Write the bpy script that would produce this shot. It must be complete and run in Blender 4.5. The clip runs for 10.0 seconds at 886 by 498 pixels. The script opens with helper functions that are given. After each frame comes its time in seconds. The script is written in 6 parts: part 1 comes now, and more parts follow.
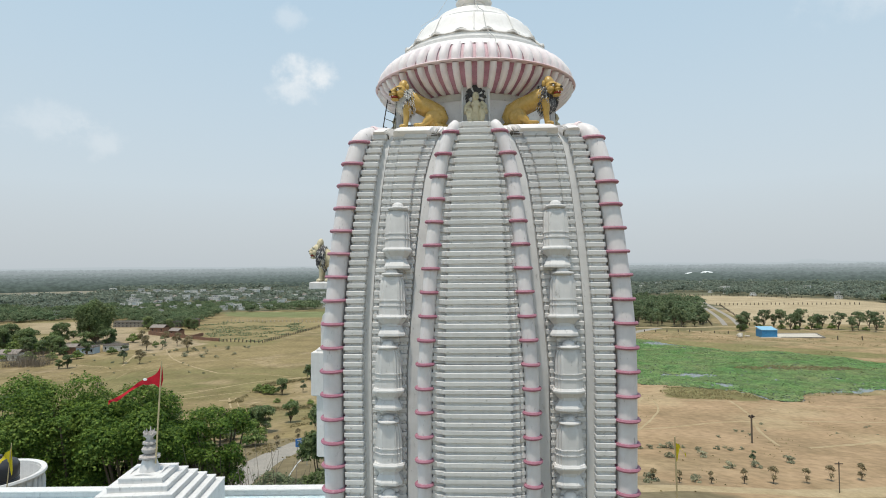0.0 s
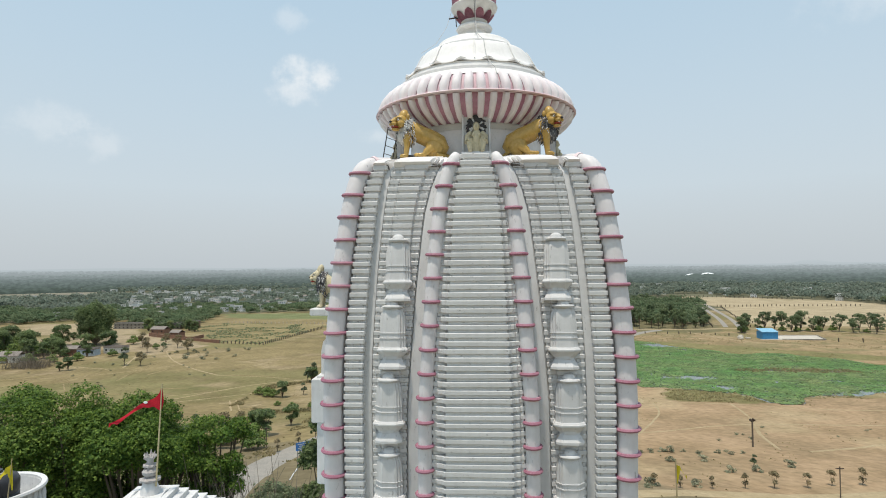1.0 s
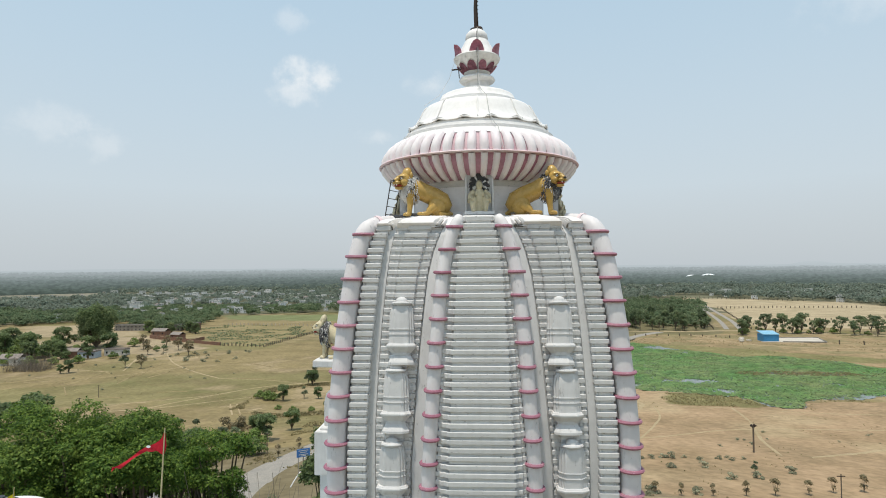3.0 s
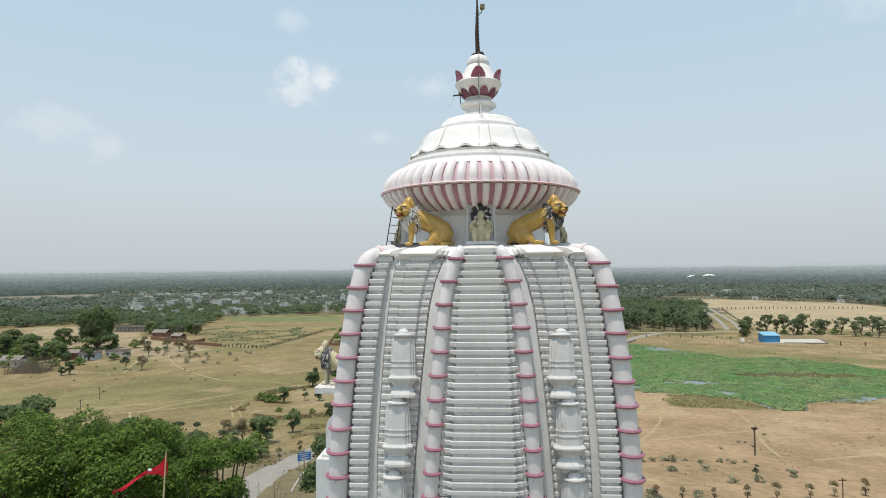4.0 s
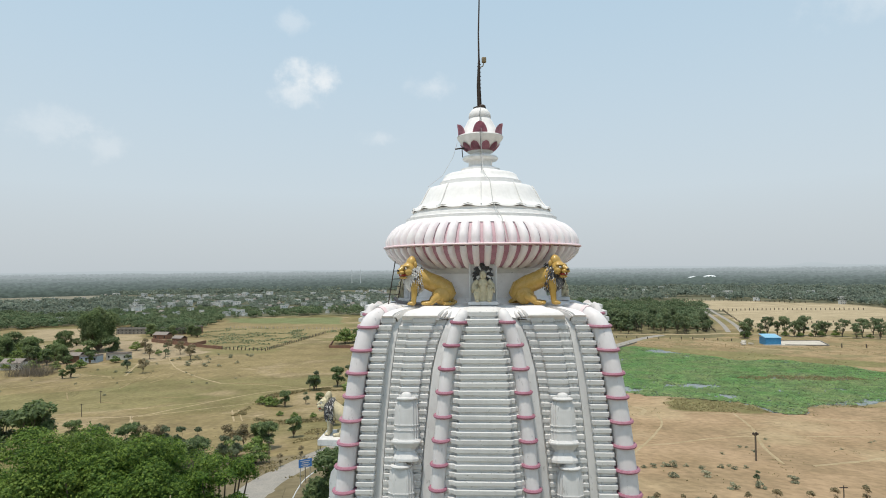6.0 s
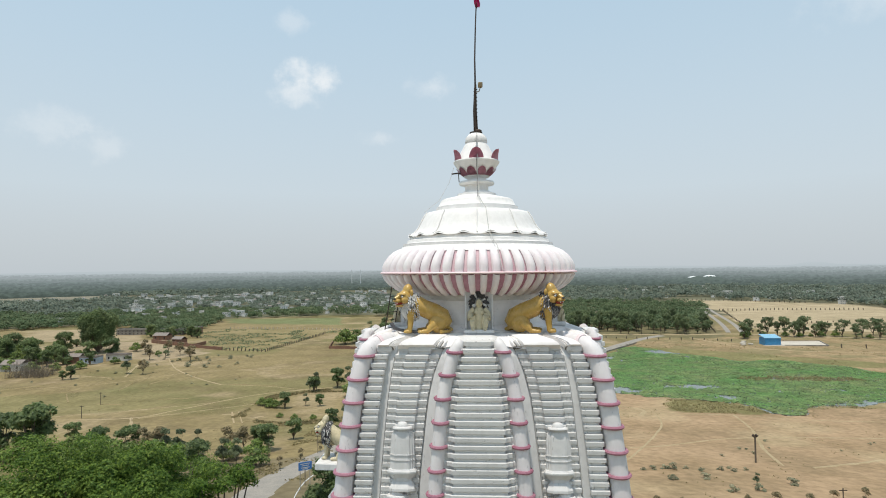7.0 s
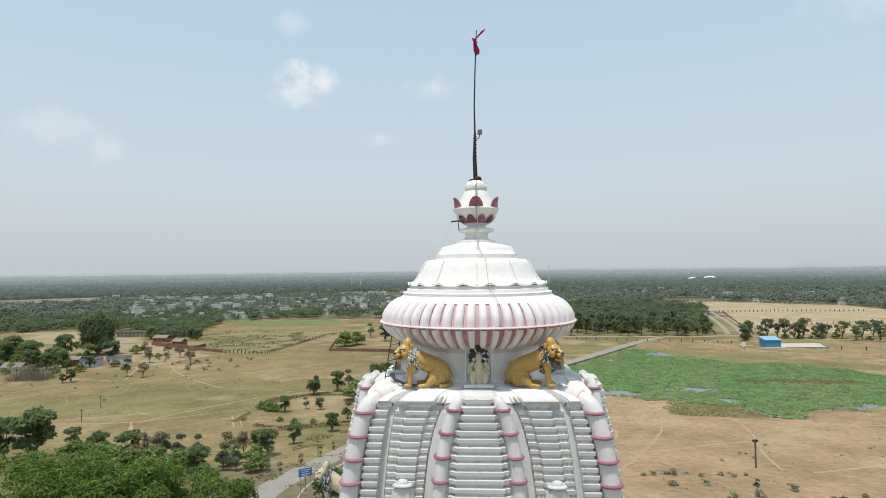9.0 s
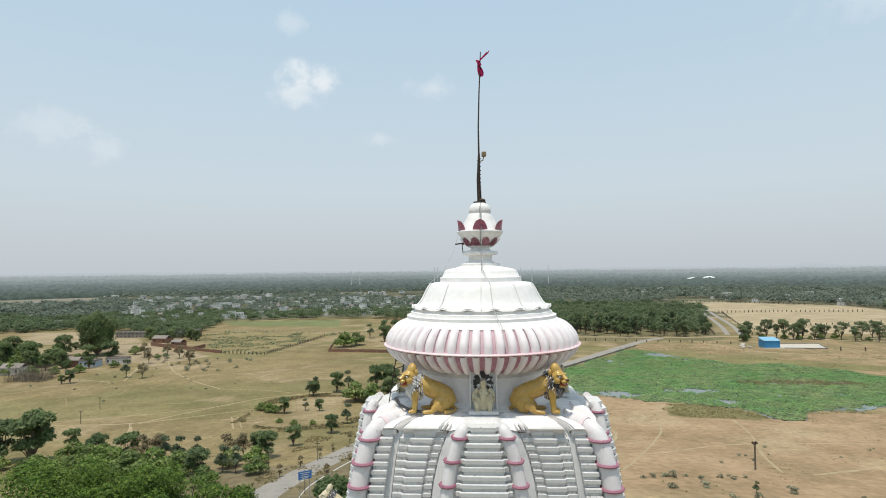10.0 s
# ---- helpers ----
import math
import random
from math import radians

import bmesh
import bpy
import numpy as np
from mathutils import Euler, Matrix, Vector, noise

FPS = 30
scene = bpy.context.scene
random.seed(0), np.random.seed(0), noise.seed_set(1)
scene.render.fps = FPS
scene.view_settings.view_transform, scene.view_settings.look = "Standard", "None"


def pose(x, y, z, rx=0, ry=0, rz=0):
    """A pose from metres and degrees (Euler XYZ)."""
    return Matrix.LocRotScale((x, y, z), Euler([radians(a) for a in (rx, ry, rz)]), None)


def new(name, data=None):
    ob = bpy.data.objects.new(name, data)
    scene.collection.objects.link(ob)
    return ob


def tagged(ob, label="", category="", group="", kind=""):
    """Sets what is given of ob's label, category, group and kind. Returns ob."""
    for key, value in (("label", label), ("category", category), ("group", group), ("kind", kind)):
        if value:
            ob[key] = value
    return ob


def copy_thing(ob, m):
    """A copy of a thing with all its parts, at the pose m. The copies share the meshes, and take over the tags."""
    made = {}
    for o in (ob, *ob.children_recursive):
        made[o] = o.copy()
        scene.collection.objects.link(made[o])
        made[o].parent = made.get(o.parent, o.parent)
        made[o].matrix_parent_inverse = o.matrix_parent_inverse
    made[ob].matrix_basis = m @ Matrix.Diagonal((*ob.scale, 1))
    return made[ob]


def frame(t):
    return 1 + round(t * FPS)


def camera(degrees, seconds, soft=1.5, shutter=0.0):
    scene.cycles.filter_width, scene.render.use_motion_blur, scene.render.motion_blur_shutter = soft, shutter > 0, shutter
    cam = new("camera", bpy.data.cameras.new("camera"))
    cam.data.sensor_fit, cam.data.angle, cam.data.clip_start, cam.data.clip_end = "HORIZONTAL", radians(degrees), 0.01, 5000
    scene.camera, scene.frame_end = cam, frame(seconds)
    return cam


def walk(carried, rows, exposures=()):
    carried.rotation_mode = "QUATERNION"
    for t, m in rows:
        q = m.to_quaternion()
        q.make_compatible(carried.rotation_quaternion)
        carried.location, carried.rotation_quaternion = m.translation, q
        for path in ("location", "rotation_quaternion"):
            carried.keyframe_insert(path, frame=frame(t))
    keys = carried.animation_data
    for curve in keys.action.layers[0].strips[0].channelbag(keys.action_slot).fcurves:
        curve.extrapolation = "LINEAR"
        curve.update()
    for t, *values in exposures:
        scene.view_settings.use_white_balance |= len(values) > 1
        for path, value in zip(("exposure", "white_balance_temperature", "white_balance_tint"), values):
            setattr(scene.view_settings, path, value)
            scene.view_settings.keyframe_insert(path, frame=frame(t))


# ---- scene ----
cam = camera(75.0, 10.0, soft=1.0)
METRES, EYE, TILT, LEAN, TURN = 6.5, 55.0, 1.7, 0.5, 0.0
ROWS = [
    (0.0, 0.0, 0.0, 0.0, 0.0, 0.0, -0.0),
    (0.5, -0.0012, 0.0004, 0.0521, 0.03, 0.07, 0.01),
    (1.0, 0.0, 0.0001, 0.1002, 0.05, 0.11, -0.01),
    (1.5, 0.0013, -0.0053, 0.1516, 0.05, 0.14, 0.03),
    (2.0, 0.0032, -0.0049, 0.2003, 0.01, 0.16, 0.06),
    (2.5, -0.0043, -0.0045, 0.2516, 0.05, 0.17, 0.0),
    (4.0, -0.0125, -0.0015, 0.4034, 0.17, 0.23, 0.02),
    (4.5, -0.0151, -0.0058, 0.4574, 0.17, 0.27, 0.01),
    (5.0, -0.0157, -0.0118, 0.5058, 0.21, 0.3, 0.03),
    (5.5, -0.0203, -0.0154, 0.5589, 0.23, 0.31, 0.05),
    (7.0, -0.0046, -0.031, 0.711, 0.23, 0.3, 0.12),
    (7.5, 0.0015, -0.0304, 0.7604, 0.23, 0.33, 0.14),
    (8.0, -0.0029, -0.0302, 0.805, 0.24, 0.35, 0.16),
    (8.5, -0.0068, -0.0358, 0.8542, 0.28, 0.37, 0.15),
    (9.0, -0.0033, -0.0399, 0.9007, 0.23, 0.38, 0.16),
    (9.5, -0.0112, -0.04, 0.9478, 0.2, 0.37, 0.14),
    (10.0, -0.0222, -0.0376, 0.9928, 0.16, 0.38, 0.14),
]
walk(cam, [(t, pose(0, 0, EYE, TILT, LEAN, TURN) @ pose(METRES * x, METRES * y, METRES * z, 90 + pitch, roll, yaw)) for t, x, y, z, yaw, pitch, roll in ROWS])

AXIS, SPIN = (0.87, 15.0), -3.3

# ---- world and sun ----
world = bpy.data.worlds.new("World")
scene.world = world
world.use_nodes = True
wn, wl = world.node_tree.nodes, world.node_tree.links
wn.clear()
SUN = Vector((-0.11, -0.175, 0.978)).normalized()
sky = wn.new("ShaderNodeTexSky")
sky.sky_type = "NISHITA"
sky.sun_disc = False
sky.sun_elevation = math.asin(SUN.z)
sky.sun_rotation = math.atan2(SUN.x, SUN.y)
sky.altitude, sky.air_density, sky.dust_density, sky.ozone_density = 600, 1.0, 2.0, 3.0
wc = wn.new("ShaderNodeTexCoord")
sep = wn.new("ShaderNodeSeparateXYZ")
wl.new(wc.outputs["Generated"], sep.inputs[0])
hz = wn.new("ShaderNodeMapRange")          # haze thickens towards the horizon
hz.interpolation_type = "SMOOTHSTEP"
hz.inputs["From Min"].default_value, hz.inputs["From Max"].default_value = 0.0, 0.62
hz.inputs["To Min"].default_value, hz.inputs["To Max"].default_value = 0.97, 0.70
wl.new(sep.outputs["Z"], hz.inputs["Value"])
hazemix = wn.new("ShaderNodeMixRGB")
tint = wn.new("ShaderNodeMapRange")
tint.inputs["From Min"].default_value, tint.inputs["From Max"].default_value = 0.02, 0.5
wl.new(sep.outputs["Z"], tint.inputs["Value"])
tints = wn.new("ShaderNodeMixRGB")
tints.inputs[1].default_value, tints.inputs[2].default_value = (5.35, 5.8, 6.05, 1), (4.9, 6.6, 7.75, 1)
wl.new(tint.outputs[0], tints.inputs[0])
low = wn.new("ShaderNodeMapRange")
low.inputs["From Min"].default_value, low.inputs["From Max"].default_value = 0.0, 0.13
wl.new(sep.outputs["Z"], low.inputs["Value"])
murk = wn.new("ShaderNodeMixRGB")
murk.inputs[1].default_value = (4.6, 5.05, 5.35, 1)
wl.new(low.outputs[0], murk.inputs[0])
wl.new(tints.outputs[0], murk.inputs[2])
wl.new(murk.outputs[0], hazemix.inputs[2])
wl.new(hz.outputs[0], hazemix.inputs[0])
wl.new(sky.outputs[0], hazemix.inputs[1])
last = hazemix.outputs[0]
# thin fair-weather clouds: soft patches broken up by noise
cn = wn.new("ShaderNodeTexNoise")
cn.inputs["Scale"].default_value, cn.inputs["Detail"].default_value, cn.inputs["Roughness"].default_value = 22, 6, 0.6
wl.new(wc.outputs["Generated"], cn.inputs["Vector"])
CLOUDS = [((-0.222, 0.926, 0.318), 0.056, 0.62), ((-0.236, 0.930, 0.293), 0.052, 0.42), ((-0.007, 0.953, 0.304), 0.036, 0.22), ((-0.030, 0.953, 0.300), 0.036, 0.2),
          ((-0.55, 0.80, 0.21), 0.060, 0.22), ((-0.50, 0.84, 0.185), 0.055, 0.22), ((-0.106, 0.969, 0.223), 0.04, 0.24), ((0.55, 0.75, 0.36), 0.07, 0.2),
          ((-0.235, 0.89, 0.39), 0.035, 0.25), ((0.3, -0.8, 0.45), 0.09, 0.5), ((-0.7, -0.5, 0.5), 0.1, 0.5)]
for where, size, amount in CLOUDS:
    d = Vector(where).normalized()
    stretch = wn.new("ShaderNodeMapping")
    stretch.vector_type = "POINT"
    stretch.inputs["Location"].default_value = (-d.x, -d.y, -d.z * 1.7)
    stretch.inputs["Scale"].default_value = (1, 1, 1.7)
    wl.new(wc.outputs["Generated"], stretch.inputs[0])
    ln = wn.new("ShaderNodeVectorMath")
    ln.operation = "LENGTH"
    wl.new(stretch.outputs[0], ln.inputs[0])
    bump_noise = wn.new("ShaderNodeMath")
    bump_noise.operation = "MULTIPLY_ADD"
    bump_noise.inputs[1].default_value, bump_noise.inputs[2].default_value = size * 2.6, -size * 1.3
    wl.new(cn.outputs[0], bump_noise.inputs[0])
    add = wn.new("ShaderNodeMath")
    wl.new(ln.outputs["Value"], add.inputs[0])
    wl.new(bump_noise.outputs[0], add.inputs[1])
    fall = wn.new("ShaderNodeMapRange")
    fall.interpolation_type = "SMOOTHSTEP"
    fall.inputs["From Min"].default_value, fall.inputs["From Max"].default_value = 0.0, size
    fall.inputs["To Min"].default_value, fall.inputs["To Max"].default_value = amount, 0.0
    wl.new(add.outputs[0], fall.inputs["Value"])
    cm = wn.new("ShaderNodeMixRGB")
    cm.inputs[2].default_value = (8.2, 8.3, 8.3, 1)
    wl.new(fall.outputs[0], cm.inputs[0])
    wl.new(last, cm.inputs[1])
    last = cm.outputs[0]
bgn = wn.new("ShaderNodeBackground")
bgn.inputs["Strength"].default_value = 0.116
wout = wn.new("ShaderNodeOutputWorld")
wl.new(last, bgn.inputs[0])
wl.new(bgn.outputs[0], wout.inputs[0])
sun = new("sun", bpy.data.lights.new("sun", "SUN"))
sun.data.energy, sun.data.angle, sun.data.color = 3.3, radians(2.0), (1.0, 0.925, 0.81)
sun.matrix_world = Matrix.Translation((0, 0, 120)) @ SUN.to_track_quat("Z", "Y").to_matrix().to_4x4()


# ---- materials ----
def mat(name, col, col2=None, rough=0.7, metal=0.0, scale=0.6, fine=14.0, bump=0.15, bump_scale=60.0, stain=None, stain_amount=0.0,
        stain_scale=(3, 3, 0.7), stain_low=0.56, island=0.0, obj=0.0, spec=0.4, attr=None, trans=0.0, drift=(0.84, 1.08), streak=0.0):
    """A surface with a base colour that drifts at two scales, fine relief, and stains of their own shape."""
    m = bpy.data.materials.new(name)
    m.use_nodes = True
    n, l = m.node_tree.nodes, m.node_tree.links
    b = n["Principled BSDF"]
    geo = n.new("ShaderNodeNewGeometry")
    where = geo.outputs["Position"]

    def noise_at(s, detail=4, rough_=0.55, vec=None):
        t = n.new("ShaderNodeTexNoise")
        t.inputs["Scale"].default_value, t.inputs["Detail"].default_value, t.inputs["Roughness"].default_value = s, detail, rough_
        l.new(vec or where, t.inputs["Vector"])
        return t.outputs[0]

    def ramp(sock, lo, hi, a=0.0, c=1.0):
        r = n.new("ShaderNodeMapRange")
        r.inputs["From Min"].default_value, r.inputs["From Max"].default_value = lo, hi
        r.inputs["To Min"].default_value, r.inputs["To Max"].default_value = a, c
        l.new(sock, r.inputs["Value"])
        return r.outputs[0]

    col2 = col2 or tuple(c * 0.82 for c in col)
    mix = n.new("ShaderNodeMixRGB")
    mix.inputs[1].default_value, mix.inputs[2].default_value = (*col, 1), (*col2, 1)
    if attr:
        at = n.new("ShaderNodeAttribute")
        at.attribute_name = attr
        l.new(at.outputs["Color"], mix.inputs[1])
        dark = n.new("ShaderNodeMixRGB")
        dark.blend_type = "MULTIPLY"
        dark.inputs[0].default_value, dark.inputs[2].default_value = 1, (*col2, 1)
        l.new(at.outputs["Color"], dark.inputs[1])
        l.new(dark.outputs[0], mix.inputs[2])
    l.new(ramp(noise_at(scale), 0.35, 0.68), mix.inputs[0])
    tone = n.new("ShaderNodeMixRGB")
    tone.blend_type = "MULTIPLY"
    tone.inputs[0].default_value = 1
    l.new(mix.outputs[0], tone.inputs[1])
    grey = n.new("ShaderNodeCombineColor")
    f = ramp(noise_at(fine, 3), 0.3, 0.7, *drift)
    for k in range(3):
        l.new(f, grey.inputs[k])
    l.new(grey.outputs[0], tone.inputs[2])
    out = tone.outputs[0]
    for amount, sock in ((island, geo.outputs["Random Per Island"]), (obj, None)):
        if amount:
            if sock is None:
                sock = n.new("ShaderNodeObjectInfo").outputs["Random"]
            hsv = n.new("ShaderNodeHueSaturation")
            l.new(ramp(sock, 0, 1, 1 - amount, 1 + amount), hsv.inputs["Value"])
            l.new(ramp(sock, 0, 1, 0.5 + amount * 0.045, 0.5 - amount * 0.045), hsv.inputs["Hue"])
            l.new(out, hsv.inputs["Color"])
            out = hsv.outputs[0]
    if streak:      # rain-washed grime running down
        mp = n.new("ShaderNodeMapping")
        mp.inputs["Scale"].default_value = (7, 7, 0.55)
        l.new(where, mp.inputs[0])
        sk = n.new("ShaderNodeMixRGB")
        sk.blend_type = "MULTIPLY"
        sk.inputs[2].default_value = (0.62, 0.60, 0.57, 1)
        l.new(ramp(noise_at(1.0, 5, 0.6, mp.outputs[0]), 0.46, 0.70, 0, streak), sk.inputs[0])
        l.new(out, sk.inputs[1])
        out = sk.outputs[0]
    if stain:
        mp = n.new("ShaderNodeMapping")
        mp.inputs["Scale"].default_value = stain_scale
        l.new(where, mp.inputs[0])
        st = n.new("ShaderNodeMixRGB")
        st.inputs[2].default_value = (*stain, 1)
        l.new(ramp(noise_at(1.0, 7, 0.65, mp.outputs[0]), stain_low, stain_low + 0.16, 0, stain_amount), st.inputs[0])
        l.new(out, st.inputs[1])
        out = st.outputs[0]
    l.new(out, b.inputs["Base Color"])
    l.new(ramp(noise_at(fine * 0.7), 0.3, 0.7, max(0.05, rough - 0.1), min(1, rough + 0.1)), b.inputs["Roughness"])
    b.inputs["Metallic"].default_value = metal
    b.inputs["Specular IOR Level"].default_value = spec
    if trans:
        tr = n.new("ShaderNodeBsdfTranslucent")
        l.new(out, tr.inputs["Color"])
        ms = n.new("ShaderNodeMixShader")
        ms.inputs[0].default_value = trans
        l.new(b.outputs[0], ms.inputs[1])
        l.new(tr.outputs[0], ms.inputs[2])
        l.new(ms.outputs[0], n["Material Output"].inputs[0])
    if bump:
        bp = n.new("ShaderNodeBump")
        bp.inputs["Strength"].default_value, bp.inputs["Distance"].default_value = bump, 0.02
        l.new(noise_at(bump_scale, 5), bp.inputs["Height"])
        l.new(bp.outputs[0], b.inputs["Normal"])
    return m


CALM = (0.95, 1.03)
# Wall whites are toned down, dome and caps kept pale, after how sun falls.
WHITE = mat("white_limewash", (0.68, 0.675, 0.665), (0.635, 0.63, 0.625), 0.75, fine=6, streak=0.2, drift=CALM, bump=0.05, stain=(0.10, 0.095, 0.085), stain_amount=0.75, stain_scale=(12, 12, 4.5), stain_low=0.605)
RIBW = mat("pink_tinged_limewash", (0.715, 0.695, 0.69), (0.70, 0.66, 0.665), 0.6, fine=6, streak=0.15, drift=CALM, bump=0.05, scale=1.2, stain=(0.06, 0.055, 0.055), stain_amount=0.85, stain_scale=(13, 13, 4), stain_low=0.62)
SLABW = mat("white_moulding_paint", (0.67, 0.665, 0.65), (0.62, 0.615, 0.605), 0.48, fine=8, streak=0.14, drift=CALM, bump=0.05, obj=0.04, stain=(0.06, 0.055, 0.05), stain_amount=0.85, stain_scale=(7, 7, 16), stain_low=0.605)
DOME = mat("bright_dome_paint", (0.84, 0.82, 0.80), (0.81, 0.79, 0.77), 0.65, fine=8, streak=0.16, drift=CALM, bump=0.04, stain=(0.40, 0.38, 0.35), stain_amount=0.35, stain_scale=(8, 8, 2.0), stain_low=0.64)
LOBE = mat("pink_tinged_lobe_paint", (0.83, 0.79, 0.785), (0.80, 0.715, 0.735), 0.65, scale=2.2, fine=8, streak=0.12, drift=CALM, bump=0.04, stain=(0.45, 0.38, 0.38), stain_amount=0.4, stain_scale=(8, 8, 2.0), stain_low=0.62)
PETALP = mat("washed_mauve_petal_paint", (0.46, 0.19, 0.25), (0.53, 0.27, 0.32), 0.6, fine=12)
# Paler copy of the tower white so shoulder and caps read as sunlit.
CAPW = mat("sunlit_tone_cap_paint", (0.86, 0.835, 0.81), (0.82, 0.79, 0.775), 0.7, fine=8, streak=0.1, drift=CALM, bump=0.05, stain=(0.20, 0.18, 0.16), stain_amount=0.5, stain_scale=(7, 7, 9), stain_low=0.62)
DIRTY = mat("peeling_cornice_paint", (0.74, 0.73, 0.71), (0.66, 0.65, 0.63), 0.75, fine=8, drift=CALM, bump=0.1, stain=(0.05, 0.05, 0.05), stain_amount=0.9, stain_scale=(9, 9, 26), stain_low=0.60)
GROOVEDARK = mat("groove_shade_and_grime", (0.13, 0.12, 0.11), (0.24, 0.23, 0.21), 0.9, fine=12, scale=3)
DUSKROSE = mat("sun_faded_mauve_wash", (0.52, 0.32, 0.38), (0.60, 0.44, 0.48), 0.7, fine=10, drift=CALM, bump=0.05)
PALEROSE = mat("pale_rose_wash", (0.70, 0.50, 0.53), (0.78, 0.66, 0.67), 0.7, fine=10, drift=CALM, bump=0.05)
PINK = mat("mauve_pink_paint", (0.335, 0.13, 0.185), (0.41, 0.195, 0.25), 0.55, fine=20, stain=(0.75, 0.66, 0.66), stain_amount=0.6, stain_scale=(9, 9, 9), stain_low=0.62)
ROSE = mat("faded_rose_wash", (0.43, 0.20, 0.27), (0.52, 0.29, 0.35), 0.7, fine=12, stain=(0.30, 0.24, 0.22), stain_amount=0.4, stain_low=0.63)
GOLD = mat("ochre_gold_enamel", (0.53, 0.345, 0.10), (0.44, 0.27, 0.065), 0.27, fine=9, bump=0.1, stain=(0.68, 0.52, 0.24), stain_amount=0.6, stain_scale=(6, 6, 6), stain_low=0.62)
PALEGOLD = mat("worn_cream_paint", (0.64, 0.58, 0.42), (0.55, 0.48, 0.31), 0.6, stain=(0.25, 0.2, 0.15), stain_amount=0.4, stain_scale=(9, 9, 9))
MANE = mat("peeling_black_mane_paint", (0.035, 0.035, 0.04), (0.09, 0.09, 0.10), 0.5, fine=40, scale=6, bump=0.9, bump_scale=28, stain=(0.62, 0.60, 0.57), stain_amount=0.95, stain_scale=(34, 34, 10), stain_low=0.53)
MANEW = mat("chalky_white_lock_paint", (0.62, 0.61, 0.59), (0.72, 0.71, 0.69), 0.6, fine=40, scale=6, bump=0.9, bump_scale=28, stain=(0.08, 0.08, 0.09), stain_amount=0.8, stain_scale=(34, 34, 10), stain_low=0.60)
HAIR = mat("flat_black_paint", (0.03, 0.03, 0.033), (0.07, 0.07, 0.07), 0.6, fine=30, bump=0.6)
REDMOUTH = mat("red_mouth_paint", (0.35, 0.05, 0.03), rough=0.5)
IRON = mat("dark_rusty_iron", (0.055, 0.045, 0.04), (0.11, 0.07, 0.05), 0.7, metal=0.4, fine=25)
WIRE = mat("black_cable_sheath", (0.05, 0.05, 0.055), rough=0.6)
PALEWIRE = mat("pale_grey_cable", (0.55, 0.54, 0.52), rough=0.6)
LAMPMETAL = mat("ochre_lamp_housing", (0.27, 0.20, 0.11), rough=0.5)
FLAGM = mat("crimson_cotton", (0.55, 0.02, 0.13), (0.45, 0.015, 0.10), 0.85, fine=30, trans=0.3)
FLAGR = mat("red_cotton", (0.55, 0.015, 0.03), (0.45, 0.01, 0.025), 0.85, fine=30, trans=0.3)
FLAGY = mat("yellow_cotton", (0.72, 0.60, 0.03), (0.62, 0.5, 0.03), 0.85, fine=30, trans=0.3)
BAMBOO = mat("bamboo_pole", (0.52, 0.43, 0.24), (0.40, 0.32, 0.18), 0.6)
GREYST = mat("weathered_carved_stone", (0.36, 0.33, 0.31), (0.52, 0.49, 0.47), 0.8, fine=20, bump=0.5, stain=(0.10, 0.08, 0.07), stain_amount=0.8, stain_scale=(8, 8, 5), stain_low=0.52)
PALEBLUE = mat("pale_blue_roof_paint", (0.48, 0.62, 0.68), (0.58, 0.68, 0.70), 0.7, stain=(0.40, 0.41, 0.40), stain_amount=0.5)
BLACKTANK = mat("black_tank_plastic", (0.03, 0.03, 0.034), rough=0.4, bump=0.05)
GROUND = mat("dry_ground", (0.3, 0.25, 0.15), (0.74, 0.74, 0.70), 0.95, scale=0.05, fine=0.45, drift=(0.78, 1.14), bump=0.6, bump_scale=1.3, attr="soil", spec=0.1,
             stain=(0.14, 0.112, 0.056), stain_amount=0.55, stain_scale=(0.16, 0.30, 0.2), stain_low=0.57)
PATH = mat("trodden_pale_earth", (0.40, 0.315, 0.195), (0.335, 0.26, 0.15), 0.95, scale=0.2, fine=1.2, spec=0.1)
ASPHALT = mat("dusty_asphalt", (0.27, 0.25, 0.22), (0.32, 0.29, 0.25), 0.9, scale=0.3, fine=2.5, spec=0.2)
LINE = mat("white_road_paint", (0.7, 0.7, 0.68), rough=0.7)
WATER = mat("pond_water", (0.13, 0.15, 0.14), (0.16, 0.18, 0.17), 0.18, scale=0.08, fine=0.6, bump=0.05, bump_scale=3, spec=0.5)
LOTUS = mat("lotus_leaf_green", (0.19, 0.36, 0.11), (0.30, 0.36, 0.15), 0.6, scale=0.05, fine=0.16, drift=(0.72, 1.22), island=0.2, bump=0, trans=0.45)
LEAF = mat("broadleaf_green", (0.083, 0.160, 0.021), (0.140, 0.214, 0.040), 0.65, scale=0.25, fine=2, island=0.5, bump=0, trans=0.3, spec=0.25)
LEAFD = mat("dark_mango_leaf", (0.125, 0.185, 0.066), (0.17, 0.22, 0.092), 0.55, scale=0.15, fine=1, island=0.4, obj=0.25, bump=0, trans=0.45)
LEAFP = mat("dusty_olive_leaf", (0.165, 0.215, 0.112), (0.215, 0.24, 0.14), 0.6, scale=0.15, fine=1, island=0.4, obj=0.3, bump=0, trans=0.5)
STRAW = mat("bleached_grass", (0.33, 0.27, 0.14), (0.27, 0.23, 0.11), 0.9, scale=0.3, fine=1, island=0.25, bump=0, trans=0.3)
LEAFB = mat("brown_dry_leaf", (0.24, 0.19, 0.10), (0.19, 0.165, 0.085), 0.7, scale=0.3, fine=1, island=0.4, bump=0, trans=0.15)
